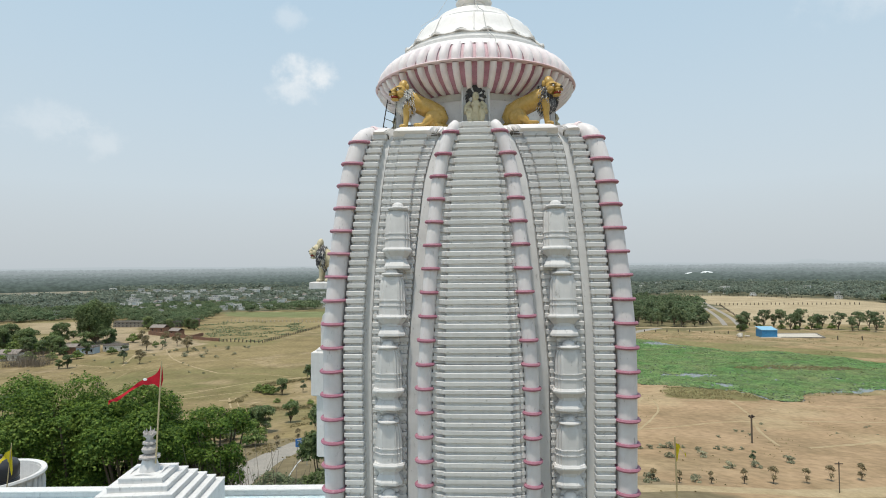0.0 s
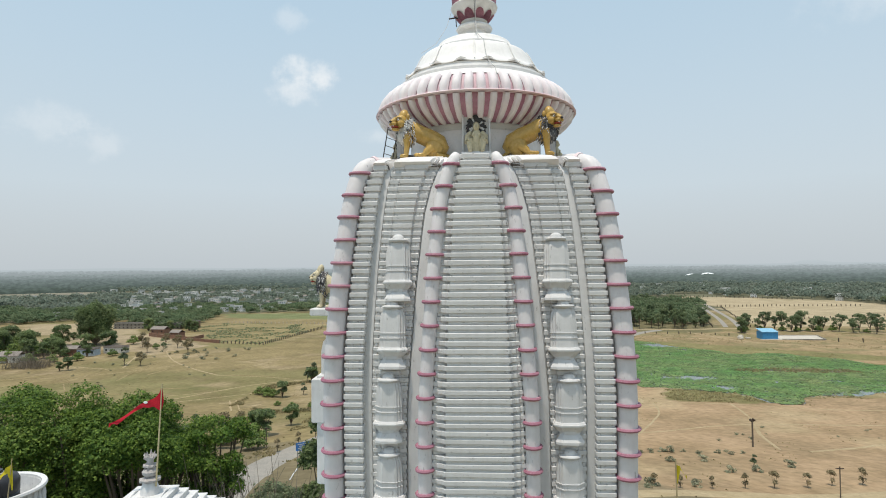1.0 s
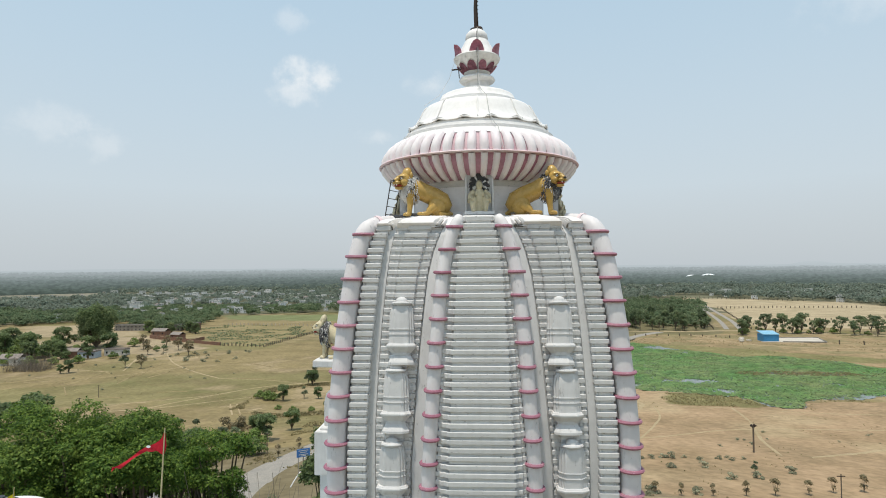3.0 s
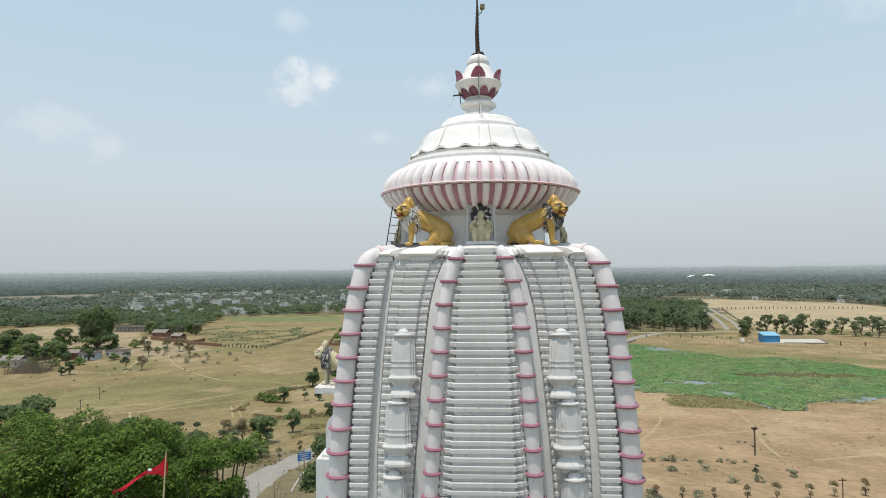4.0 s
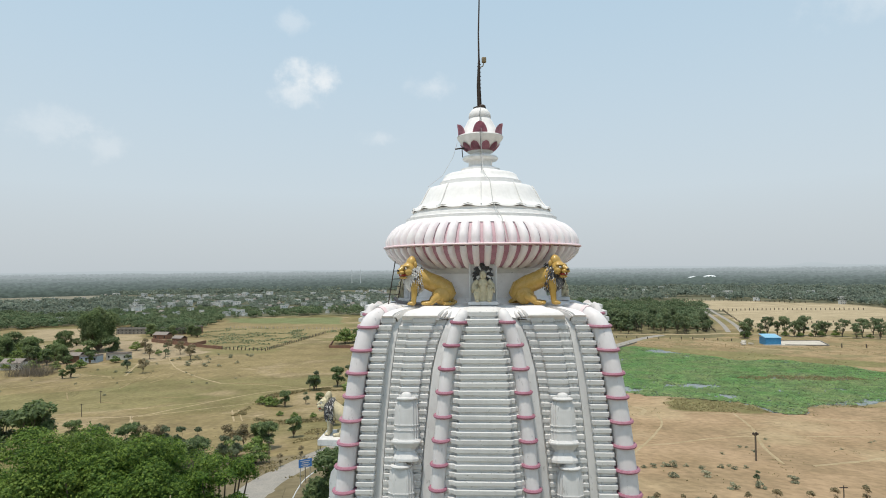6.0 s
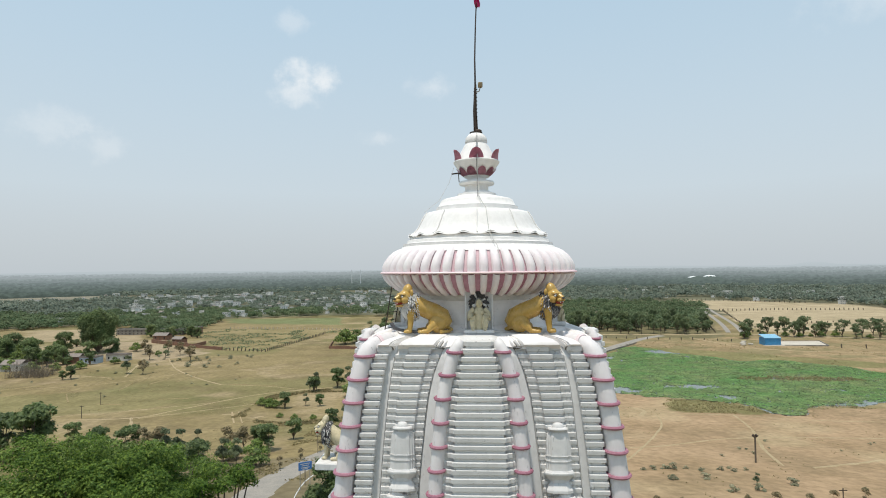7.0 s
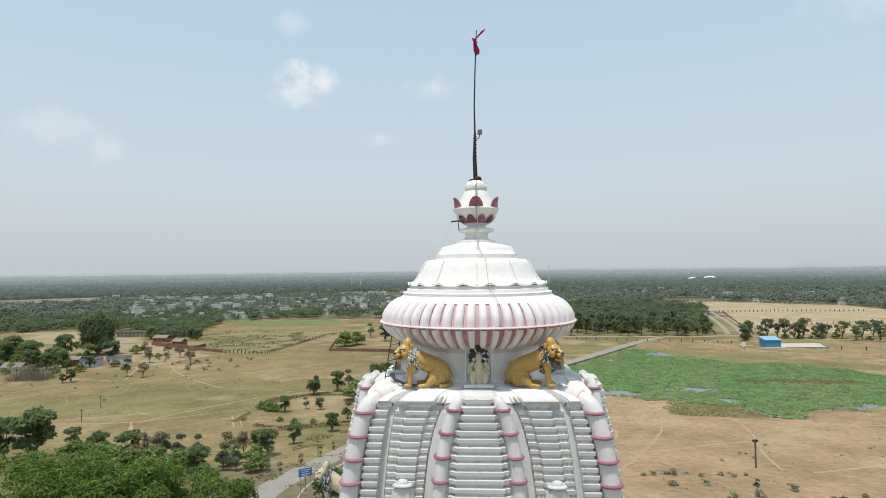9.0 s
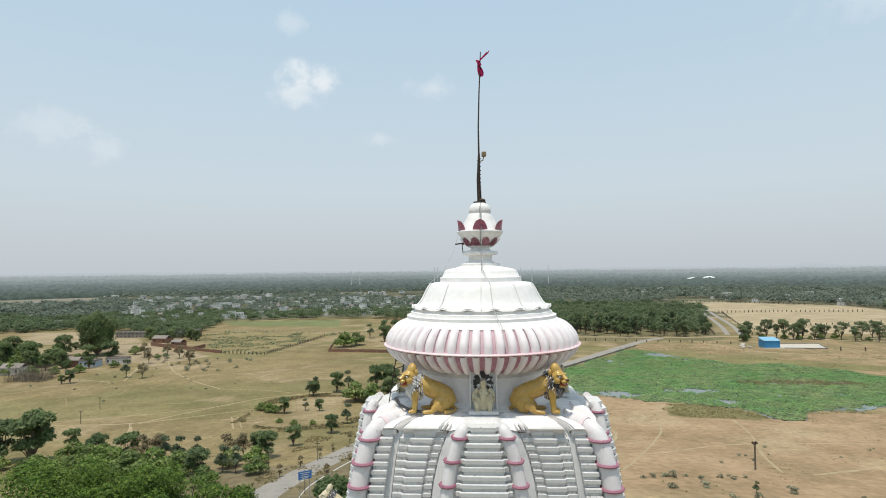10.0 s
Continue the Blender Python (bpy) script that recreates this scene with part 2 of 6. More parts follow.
TWIG = mat("grey_bare_twigs", (0.20, 0.17, 0.135), (0.15, 0.13, 0.10), 0.9, scale=0.5, fine=3, island=0.3, bump=0)
BARK = mat("grey_brown_bark", (0.11, 0.085, 0.06), (0.16, 0.13, 0.10), 0.9, fine=8, bump=0.5, bump_scale=12)
# Leaf colour raised past plain foliage to stand for haze on the yard trees.
LEAFV = mat("haze_lifted_village_leaf", (0.185, 0.25, 0.105), (0.24, 0.285, 0.14), 0.7, scale=0.06, fine=0.5, island=0.35, obj=0.25, bump=0, trans=0.5, spec=0.2)
LEAFT = mat("grove_leaf_green", (0.155, 0.215, 0.098), (0.208, 0.253, 0.13), 0.65, scale=0.12, fine=0.7, island=0.35, obj=0.25, bump=0, trans=0.45)
LEAFS = mat("grey_green_scrub_leaf", (0.22, 0.235, 0.145), (0.28, 0.27, 0.17), 0.8, scale=0.3, fine=2, island=0.35, obj=0.25, bump=0, trans=0.2)
LEAFG = mat("fresh_bush_green", (0.135, 0.215, 0.045), (0.19, 0.24, 0.075), 0.6, scale=0.12, fine=1, island=0.4, obj=0.3, bump=0, trans=0.35)
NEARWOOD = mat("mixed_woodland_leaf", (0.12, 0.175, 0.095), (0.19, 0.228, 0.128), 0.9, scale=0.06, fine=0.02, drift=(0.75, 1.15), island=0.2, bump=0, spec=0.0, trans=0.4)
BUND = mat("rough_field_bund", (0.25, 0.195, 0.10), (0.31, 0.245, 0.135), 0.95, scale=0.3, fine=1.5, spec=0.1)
# Far leaves are paled and greyed in colour to stand for haze.
FARWOOD = mat("haze_paled_woodland_leaf", (0.175, 0.22, 0.175), (0.245, 0.27, 0.215), 0.9, scale=0.035, fine=0.01, drift=(0.8, 1.12), island=0.2, bump=0, spec=0.0, trans=0.4)
CONCRETE = mat("weathered_concrete", (0.40, 0.38, 0.34), (0.32, 0.30, 0.27), 0.85, fine=4, stain=(0.15, 0.14, 0.12), stain_amount=0.5)
# Dark tone carries tree shade on the school buildings, on top of stains.
DIMWALL = mat("shade_dark_stained_plaster", (0.27, 0.245, 0.21), (0.18, 0.165, 0.145), 0.9, scale=0.3, fine=1.5, stain=(0.08, 0.075, 0.065), stain_amount=0.6, stain_scale=(0.5, 0.5, 0.2))
SLABC = mat("pale_concrete_apron", (0.55, 0.50, 0.42), (0.48, 0.43, 0.36), 0.85, scale=0.1, fine=1)
HOUSEW = mat("limewashed_house_wall", (0.70, 0.68, 0.64), (0.50, 0.47, 0.42), 0.85, scale=0.2, fine=1.5, obj=0.25, stain=(0.25, 0.22, 0.18), stain_amount=0.5, stain_scale=(0.5, 0.5, 0.3))
TOWNW = mat("bright_town_limewash", (0.80, 0.79, 0.76), (0.62, 0.60, 0.56), 0.85, scale=0.1, fine=0.8, obj=0.2, stain=(0.35, 0.32, 0.28), stain_amount=0.4, stain_scale=(0.3, 0.3, 0.3))
TOWNR = mat("limewashed_roof_terrace", (0.66, 0.64, 0.60), (0.50, 0.48, 0.44), 0.85, scale=0.1, fine=0.8, obj=0.25)
HOUSEB = mat("pale_blue_house_wall", (0.42, 0.50, 0.58), (0.36, 0.42, 0.48), 0.85, scale=0.3, fine=1.5)
BRICKM = mat("red_brick_wall", (0.25, 0.13, 0.085), (0.19, 0.11, 0.08), 0.9, scale=0.3, fine=3, stain=(0.35, 0.29, 0.22), stain_amount=0.5, stain_scale=(0.4, 0.4, 0.4))
ROOFG = mat("grey_tile_roof", (0.22, 0.19, 0.17), (0.28, 0.24, 0.21), 0.85, scale=0.4, fine=2)
GLASSD = mat("dark_window_glass", (0.03, 0.035, 0.04), rough=0.2, bump=0)
BLUEP = mat("blue_sheet_metal", (0.045, 0.23, 0.46), (0.06, 0.28, 0.52), 0.45, metal=0.1, scale=0.2, fine=1)
# Lighter copy of the wall blue, so the roof reads as sunlit.
BLUER = mat("sunlit_tone_blue_sheet", (0.22, 0.46, 0.62), (0.28, 0.50, 0.64), 0.5, metal=0.1, scale=0.3, fine=1.2)
SIGNB = mat("blue_road_sign", (0.05, 0.18, 0.5), (0.06, 0.2, 0.5), 0.45)
DRUMG = mat("grey_green_tank_wall", (0.30, 0.34, 0.32), (0.33, 0.36, 0.34), 0.8, scale=0.05, fine=0.3)
DOMET = mat("white_tank_dome", (0.8, 0.82, 0.82), rough=0.5, scale=0.05, fine=0.3)


# ---- mesh tools ----
def finish(bm, name, materials, smooth=True):
    bmesh.ops.recalc_face_normals(bm, faces=bm.faces[:])
    me = bpy.data.meshes.new(name)
    bm.to_mesh(me)
    bm.free()
    for m in materials if isinstance(materials, (list, tuple)) else [materials]:
        me.materials.append(m)
    if smooth:
        me.shade_smooth()
        me.set_sharp_from_angle(angle=radians(42))
    return me


def part(name, data, material=None, parent=None, label="", smooth=True, at=None):
    """Links a bmesh or a finished mesh as one object, under a thing or part if one is given."""
    me = finish(data, name, material, smooth) if isinstance(data, bmesh.types.BMesh) else data
    ob = new(name, me)
    if parent:
        ob.parent = parent
    if at is not None:
        ob.matrix_basis = at
    if label:
        ob["label"] = label
    return ob


def thing(name, place, label, category, group="", kind=""):
    ob = new(name)
    ob.matrix_basis = place if isinstance(place, Matrix) else Matrix.Translation(place)
    ob.empty_display_size = 0.3
    return tagged(ob, label, category, group, kind)


def quick(name, verts, faces, material, smooth=True):
    """A mesh from arrays, all faces of one size."""
    verts, faces = np.asarray(verts, np.float32), np.asarray(faces, np.int32)
    me = bpy.data.meshes.new(name)
    k = faces.shape[1]
    me.vertices.add(len(verts))
    me.vertices.foreach_set("co", verts.ravel())
    me.loops.add(faces.size)
    me.loops.foreach_set("vertex_index", faces.ravel())
    me.polygons.add(len(faces))
    me.polygons.foreach_set("loop_start", np.arange(0, faces.size, k, dtype=np.int32))
    me.update(calc_edges=True)
    me.materials.append(material)
    if smooth:
        me.shade_smooth()
    return me


def box(bm, lo, hi, m=Matrix.Identity(4), bevel=0.0, slot=0):
    c = [(lo[i] + hi[i]) / 2 for i in range(3)]
    s = [abs(hi[i] - lo[i]) for i in range(3)]
    r = bmesh.ops.create_cube(bm, size=1, matrix=m @ Matrix.Translation(c) @ Matrix.Diagonal((*s, 1)))
    if bevel:
        edges = {e for v in r["verts"] for e in v.link_edges}
        out = bmesh.ops.bevel(bm, geom=list(edges), offset=bevel, segments=1, affect="EDGES")
        fs = out["faces"]
    else:
        fs = {f for v in r["verts"] for f in v.link_faces}
    for f in fs:
        f.material_index = slot
    return bm


def limb(bm, points, radii, sides=10, slot=0, caps=True, flat=1.0):
    """A tube through points, with a radius at each."""
    pts = [Vector(p) for p in points]
    rings, side = [], None
    for i, p in enumerate(pts):
        d = (pts[min(i + 1, len(pts) - 1)] - pts[max(i - 1, 0)]).normalized()
        if side is None:
            side = d.orthogonal().normalized()
        side = (side - d * side.dot(d)).normalized()
        up = d.cross(side)
        r = radii[i] if isinstance(radii, (list, tuple)) else radii
        rings.append([bm.verts.new(p + r * (math.cos(a) * side + flat * math.sin(a) * up)) for a in (2 * math.pi * k / sides for k in range(sides))])
    for a, b in zip(rings, rings[1:]):
        for k in range(sides):
            bm.faces.new((a[k], a[(k + 1) % sides], b[(k + 1) % sides], b[k])).material_index = slot
    if caps:
        for r in (rings[0], rings[-1]):
            bm.faces.new(r).material_index = slot
    return bm


def ball(bm, c, r, slot=0, u=14, v=9, rot=None):
    r = r if isinstance(r, (list, tuple)) else (r, r, r)
    m = Matrix.Translation(c) @ (rot or Matrix.Identity(4)) @ Matrix.Diagonal((*r, 1))
    res = bmesh.ops.create_uvsphere(bm, u_segments=u, v_segments=v, radius=1, matrix=m)
    for f in {f for w in res["verts"] for f in w.link_faces}:
        f.material_index = slot
    return bm


def lathe(bm, profile, sides=48, slot=0, wave=None, close=True):
    """Turns (r, z) pairs round the z axis. wave(i, angle) gives an offset (dr, dz)."""
    rings = []
    for i, (r, z) in enumerate(profile):
        ring = []
        for k in range(sides):
            a = 2 * math.pi * k / sides
            dr, dz = wave(i, a) if wave else (0, 0)
            ring.append(bm.verts.new(((r + dr) * math.cos(a), (r + dr) * math.sin(a), z + dz)))
        rings.append(ring)
    for p, q in zip(rings, rings[1:]):
        for k in range(sides):
            bm.faces.new((p[k], p[(k + 1) % sides], q[(k + 1) % sides], q[k])).material_index = slot
    if close:
        for r in (rings[0], rings[-1]):
            bm.faces.new(r).material_index = slot
    return bm


def prism(bm, outline, z0, z1, chamfer=0.0, slot=0, steps=None):
    """An outline in plan, pulled up from z0 to z1, its edges drawn in by the chamfer, or by (z, inset) steps of its own."""
    pts = [Vector((x, y)) for x, y in outline]
    n = len(pts)
    c = sum(pts, Vector((0, 0))) / n

    def drawn(amount):
        out = []
        for i, p in enumerate(pts):
            e1, e2 = (p - pts[i - 1]).normalized(), (pts[(i + 1) % n] - p).normalized()
            n1, n2 = Vector((-e1.y, e1.x)), Vector((-e2.y, e2.x))
            m = n1 + n2
            out.append(p + m * (amount / max(0.4, m.dot(n1))))
        return out
    sign = 1 if sum(a.x * b.y - a.y * b.x for a, b in zip(pts, pts[1:] + pts[:1])) > 0 else -1
    levels = [(z0, chamfer), (z0 + chamfer, 0), (z1 - chamfer, 0), (z1, chamfer)] if chamfer else [(z0, 0), (z1, 0)]
    levels = steps or levels
    rings = [[bm.verts.new((*p, z)) for p in (drawn(sign * a) if a else pts)] for z, a in levels]
    for a, b in zip(rings, rings[1:]):
        for k in range(n):
            bm.faces.new((a[k], a[(k + 1) % n], b[(k + 1) % n], b[k])).material_index = slot
    for r in (rings[0], rings[-1]):
        bm.faces.new(r).material_index = slot
    return bm


def lattice(x, y, seed):
    n = (x.astype(np.int64) * 374761393 + y.astype(np.int64) * 668265263 + seed * 1442695041) & 0x7FFFFFFF
    n = ((n ^ (n >> 13)) * 1274126177) & 0x7FFFFFFF
    return ((n ^ (n >> 16)) & 0xFFFF) / 65535.0


def vnoise(x, y, size, seed=0):
    """Smooth value noise over the plan, 0 to 1."""
    x, y = np.asarray(x, float) / size + 1000, np.asarray(y, float) / size + 1000
    i, j = np.floor(x), np.floor(y)
    u, v = x - i, y - j
    u, v = u * u * (3 - 2 * u), v * v * (3 - 2 * v)
    a, b, c, d = (lattice(i + p, j + q, seed) for q in (0, 1) for p in (0, 1))
    return (a * (1 - u) + b * u) * (1 - v) + (c * (1 - u) + d * u) * v


# ---- ground ----
SLOPE_R = (0, 14, 30, 60, 120, 195, 260, 420, 600, 2500, 3600, 4900, 9000)
SLOPE_Z = (37, 36.5, 32, 22, 10.5, 2, -2.5, -7, -9, -9, -3, 22, 40)


def terrain(x, y):
    """Height of the ground: a temple hill that runs out into a plain."""
    r = np.hypot(np.asarray(x, float) - AXIS[0], np.asarray(y, float) - AXIS[1])
    return np.interp(r, SLOPE_R, SLOPE_Z)


def ground_z(x, y):
    return float(terrain(x, y))


def inside(x, y, poly):
    hit = np.zeros(np.shape(x), bool)
    for (x0, y0), (x1, y1) in zip(poly, poly[1:] + poly[:1]):
        if y0 != y1:
            hit ^= ((y0 > y) != (y1 > y)) & (x < (x1 - x0) * (y - y0) / (y1 - y0) + x0)
    return hit


POND = [(40, 330), (66, 372), (91, 414), (117, 449), (162, 499), (175, 477), (185, 439), (210, 416), (245, 406), (275, 364), (330, 330), (330, 270), (198, 263),
        (168, 258), (159, 252), (145, 245), (138, 248), (135, 261), (119, 274), (107, 280), (95, 288), (68, 298), (48, 306)]
DIRT = [(30, 110), (20, 200), (24, 310), (50, 335), (68, 298), (107, 280), (138, 246), (200, 262), (340, 268), (500, 300), (400, 80), (90, 95)]
MUDVEG = [(104, 276), (97, 262), (99, 248), (120, 244), (137, 245), (136, 258), (120, 272)]
BANK = [(91, 414), (117, 449), (162, 499), (175, 477), (185, 439), (210, 416), (245, 406), (275, 364), (340, 330), (480, 420), (430, 520), (330, 560), (190, 555), (100, 440)]
SAND = [(330, 600), (360, 720), (425, 900), (486, 1225), (704, 1020), (690, 860), (520, 600)]
FENCED = [(-280, 643), (-193, 499), (-151, 484), (-130, 629), (-92, 658), (-259, 693)]
PLOT = [(-500, 690), (-436, 705), (-360, 684), (-306, 586), (-353, 570), (-420, 584)]
GREENF = [(-289, 764), (-129, 728), (-153, 840), (-313, 829)]
YARD = [(-360, 560), (-290, 590), (-230, 520), (-200, 480), (-215, 430), (-290, 470), (-420, 520)]
FARBARE = [(-937, 1171), (-822, 1326), (-843, 1533), (-1004, 1730), (-1312, 1640)]
HILLSCRUB = [(-70, 20), (-120, 150), (-40, 165), (-20, 190), (25, 190), (36, 130), (60, 100), (60, -60), (-70, -60)]

xs = np.concatenate([-400 - np.cumsum(9.0 * 1.085 ** np.arange(46))[::-1], np.arange(-400, 401, 3.0), 400 + np.cumsum(9.0 * 1.085 ** np.arange(46))])
ys = np.concatenate([0 - np.cumsum(5.0 * 1.1 ** np.arange(48))[::-1], np.arange(0, 661, 2.75), 660 + np.cumsum(5.0 * 1.06 ** np.arange(67))])
gx, gy = np.meshgrid(xs, ys)
gz = terrain(gx, gy)
jx = gx + 9 * (vnoise(gx, gy, 12, 1) - 0.5) + 14 * (vnoise(gx, gy, 40, 2) - 0.5)
jy = gy + 9 * (vnoise(gx, gy, 12, 3) - 0.5) + 14 * (vnoise(gx, gy, 40, 4) - 0.5)


def in_pond(x, y):
    return inside(x + 4 * (vnoise(x, y, 8, 5) - 0.5) + 12 * (vnoise(x, y, 26, 65) - 0.5), y + 4 * (vnoise(x, y, 8, 6) - 0.5) + 16 * (vnoise(x, y, 30, 66) - 0.5), POND)


pond_mask = in_pond(gx, gy)
soil = np.empty(gx.shape + (3,))
n1, n2 = vnoise(gx, gy, 55, 7), vnoise(gx, gy, 9, 8)
straw, olive, bare = np.array((0.272, 0.213, 0.108)), np.array((0.215, 0.186, 0.086)), np.array((0.36, 0.28, 0.165))
w = np.clip((n1 - 0.42) * 4, 0, 1)[..., None]
soil[:] = straw * (1 - w) + olive * w
w = np.clip((vnoise(gx, gy, 30, 9) * 0.7 + n2 * 0.3 - 0.6) * 6, 0, 1)[..., None]
soil[:] = soil * (1 - w) + bare * w


def dye(poly, colour, strength=1.0, jitter=1.0):
    """Lays a soil colour over a stretch of the plan, with a ragged edge."""
    m = inside(gx + (jx - gx) * jitter, gy + (jy - gy) * jitter, poly)[..., None] * strength
    soil[:] = soil * (1 - m) + np.array(colour) * m


w = np.clip((vnoise(gx * 0.6, gy, 20, 63) * 0.55 + vnoise(gx, gy, 5, 64) * 0.45 - 0.56) * 6, 0, 1)[..., None] * 0.45
soil[:] = soil * (1 - w) + np.array((0.20, 0.15, 0.085)) * w
dye([(-260, 300), (-170, 330), (-120, 290), (-150, 262), (-240, 240)], (0.19, 0.19, 0.08), 0.4)
dye(YARD, (0.37, 0.29, 0.19), 0.9)
dye(FENCED, (0.27, 0.22, 0.11), 0.8, 0.2)
dye(PLOT, (0.38, 0.30, 0.19), 0.95, 0.6)
dye(GREENF, (0.18, 0.21, 0.095), 0.85, 0.6)
far = np.hypot(gx, gy) > 900
soil[far] = np.array((0.14, 0.135, 0.085)) * (0.7 + 0.6 * n1[far])[:, None]
dye(SAND, (0.435, 0.35, 0.228), 1, 1)
w = (inside(gx, gy, SAND) * np.clip((vnoise(gx * 0.4, gy, 40, 69) * 0.6 + vnoise(gx, gy, 12, 70) * 0.4 - 0.5) * 5, 0, 1) * 0.45)[..., None]
soil[:] = soil * (1 - w) + np.array((0.30, 0.255, 0.155)) * w
dye(FARBARE, (0.33, 0.30, 0.25), 0.55, 4)
dye(DIRT, (0.375, 0.262, 0.158), 1)
w = (inside(gx, gy, DIRT) * np.clip((vnoise(gx, gy, 22, 11) - 0.5) * 4, 0, 1) * 0.55)[..., None]
soil[:] = soil * (1 - w) + np.array((0.42, 0.33, 0.20)) * w
w = (inside(gx, gy, DIRT) * np.clip((vnoise(gx, gy, 34, 61) * 0.6 + vnoise(gx, gy, 7, 62) * 0.4 - 0.52) * 5, 0, 1) * 0.6)[..., None]
soil[:] = soil * (1 - w) + np.array((0.27, 0.195, 0.115)) * w
dye(BANK, (0.36, 0.26, 0.15), 0.85)
w = (inside(jx, jy, BANK) * np.clip((vnoise(gx * 0.6, gy, 18, 67) * 0.6 + vnoise(gx, gy, 5, 68) * 0.4 - 0.5) * 5, 0, 1) * 0.65)[..., None]
soil[:] = soil * (1 - w) + np.array((0.19, 0.175, 0.085)) * w
dye([(100, 430), (150, 500), (200, 470), (250, 430), (300, 400), (480, 420), (360, 360), (180, 400)], (0.21, 0.20, 0.085), 0.75)
dye(MUDVEG, (0.21, 0.195, 0.085), 0.9, 0.6)
dye(HILLSCRUB, (0.20, 0.165, 0.105), 0.8)
dye([(120, 560), (270, 562), (400, 900), (300, 1000), (100, 700)], (0.17, 0.15, 0.085), 0.8)
ring = pond_mask & True
gz = np.where(ring, gz - 1.2, gz)
idx = np.arange(gx.size).reshape(gx.shape)
quads = np.stack([idx[:-1, :-1], idx[:-1, 1:], idx[1:, 1:], idx[1:, :-1]], -1).reshape(-1, 4)
me = quick("ground", np.stack([gx, gy, gz], -1).reshape(-1, 3), quads, GROUND)
ca = me.color_attributes.new("soil", "FLOAT_COLOR", "POINT")
ca.data.foreach_set("color", np.concatenate([soil.reshape(-1, 3), np.ones((gx.size, 1))], 1).astype(np.float32).ravel())
tagged(part("ground", me), "dry straw-coloured grass and bare earth below the temple hill", "ground", kind="structure")


def ribbon(name, points, width, material, lift=0.12, label="", category="path", step=4.0, ragged=0.15, parent=None):
    """A strip laid on the ground along a smooth line."""
    pts = [Vector(p) for p in points]
    line = []
    for i in range(len(pts) - 1):
        p0, p1, p2, p3 = pts[max(i - 1, 0)], pts[i], pts[i + 1], pts[min(i + 2, len(pts) - 1)]
        k = max(2, int((p2 - p1).length / step))
        for j in range(k):
            t = j / k
            line.append(0.5 * (2 * p1 + (p2 - p0) * t + (2 * p0 - 5 * p1 + 4 * p2 - p3) * t * t + (3 * p1 - p0 - 3 * p2 + p3) * t ** 3))
    line.append(pts[-1])
    verts, faces = [], []
    for i, p in enumerate(line):
        d = (line[min(i + 1, len(line) - 1)] - line[max(i - 1, 0)]).normalized()
        s = Vector((-d.y, d.x))
        for k in range(5):
            o = (k / 4 - 0.5) * width * (1 + ragged * (noise.noise((p.x * 0.3, p.y * 0.3, k)) if k in (0, 4) else 0))
            q = p + s * o
            verts.append((q.x, q.y, ground_z(q.x, q.y) + (lift if 0 < k < 4 else -0.04)))
        if i:
            b = 5 * i
            for k in range(4):
                faces.append((b + k - 5, b + k - 4, b + k + 1, b + k))
    ob = part(name, quick(name, verts, faces, material), parent=parent)
    if label:
        tagged(ob, label, category, kind="structure")
    return ob

# ---- temple tower ----
BASE = 36.5
PROF_Z = (36.5, 46, 48, 50, 51.4, 52.84, 53.8, 54.8, 55.7, 56.7, 57.3, 57.685, 57.872, 57.94, 57.99, 58.025, 58.153)
PROF_A = (3.05, 3.0, 2.98, 2.98, 3.0, 3.02, 3.0, 2.93, 2.85, 2.73, 2.63, 2.53, 2.42, 2.32, 2.15, 1.95, 1.7)
MID_Z = (57.3, 57.685, 57.94, 58.04, 58.11, 58.153)
MID_A = (2.63, 2.60, 2.54, 2.45, 2.28, 1.80)
tower = thing("temple_tower", Matrix.Translation((*AXIS, BASE)) @ pose(0, 0, 0, 0, 0, SPIN),
              "tall white temple tower with pink banded ribs and ribbed dome", "temple tower")
DROP = Matrix.Translation((0, 0, -BASE))


def half(z, u=3.0):
    """Half width of the tower at height z; the middle of each face stays full a little longer than the corners."""
    edge = float(np.interp(z, PROF_Z, PROF_A))
    if z <= 57.3:
        return edge
    k = min(1, max(0, (abs(u) - 1.2) / 1.4))
    return edge * k + float(np.interp(z, MID_Z, MID_A)) * (1 - k)


def across(u, z):
    """How far a line of the reference plan lies from the middle at height z."""
    s = float(np.interp(z, (36.5, 50, 52.8, 55.2, 56.4, 56.87, 57.35, 57.795, 57.98, 58.11, 58.153), (1.03, 1.02, 1.0, 0.86, 0.765, 0.718, 0.625, 0.49, 0.41, 0.31, 0.27)))
    k = min(1, max(0, (abs(u) - 1.3) / 0.9))
    return u * (s * (1 - k) + half(z) / 3.02 * k)


def out(v, z, u=3.0):
    return v * half(z, u) / 3.02


def spin(k):
    return Matrix.Rotation(k * math.pi / 2, 4, "Z")


# the plain wall behind the mouldings
PLAN = [(2.95, 2.95), (2.34, 2.97), (2.23, 2.97), (2.215, 2.93), (1.465, 2.93), (1.45, 3.0), (1.22, 3.05), (1.0, 3.25), (0.95, 3.28)]
PLAN = [(-u, v) for u, v in PLAN] + [(u, v) for u, v in reversed(PLAN)]
bm = bmesh.new()
rings = []
levels = sorted(set(PROF_Z) | set(MID_Z) | set(np.arange(44, 58.1, 0.2)))
for z in levels:
    ring = []
    for k in range(4):
        m = spin(k)
        for u, v in PLAN:
            ring.append(bm.verts.new(m @ Vector((across(u, z), -out(v, z, u), z))))
    rings.append(ring)
for a, b in zip(rings, rings[1:]):
    for k in range(len(a)):
        bm.faces.new((a[k], a[(k + 1) % len(a)], b[(k + 1) % len(b)], b[k]))
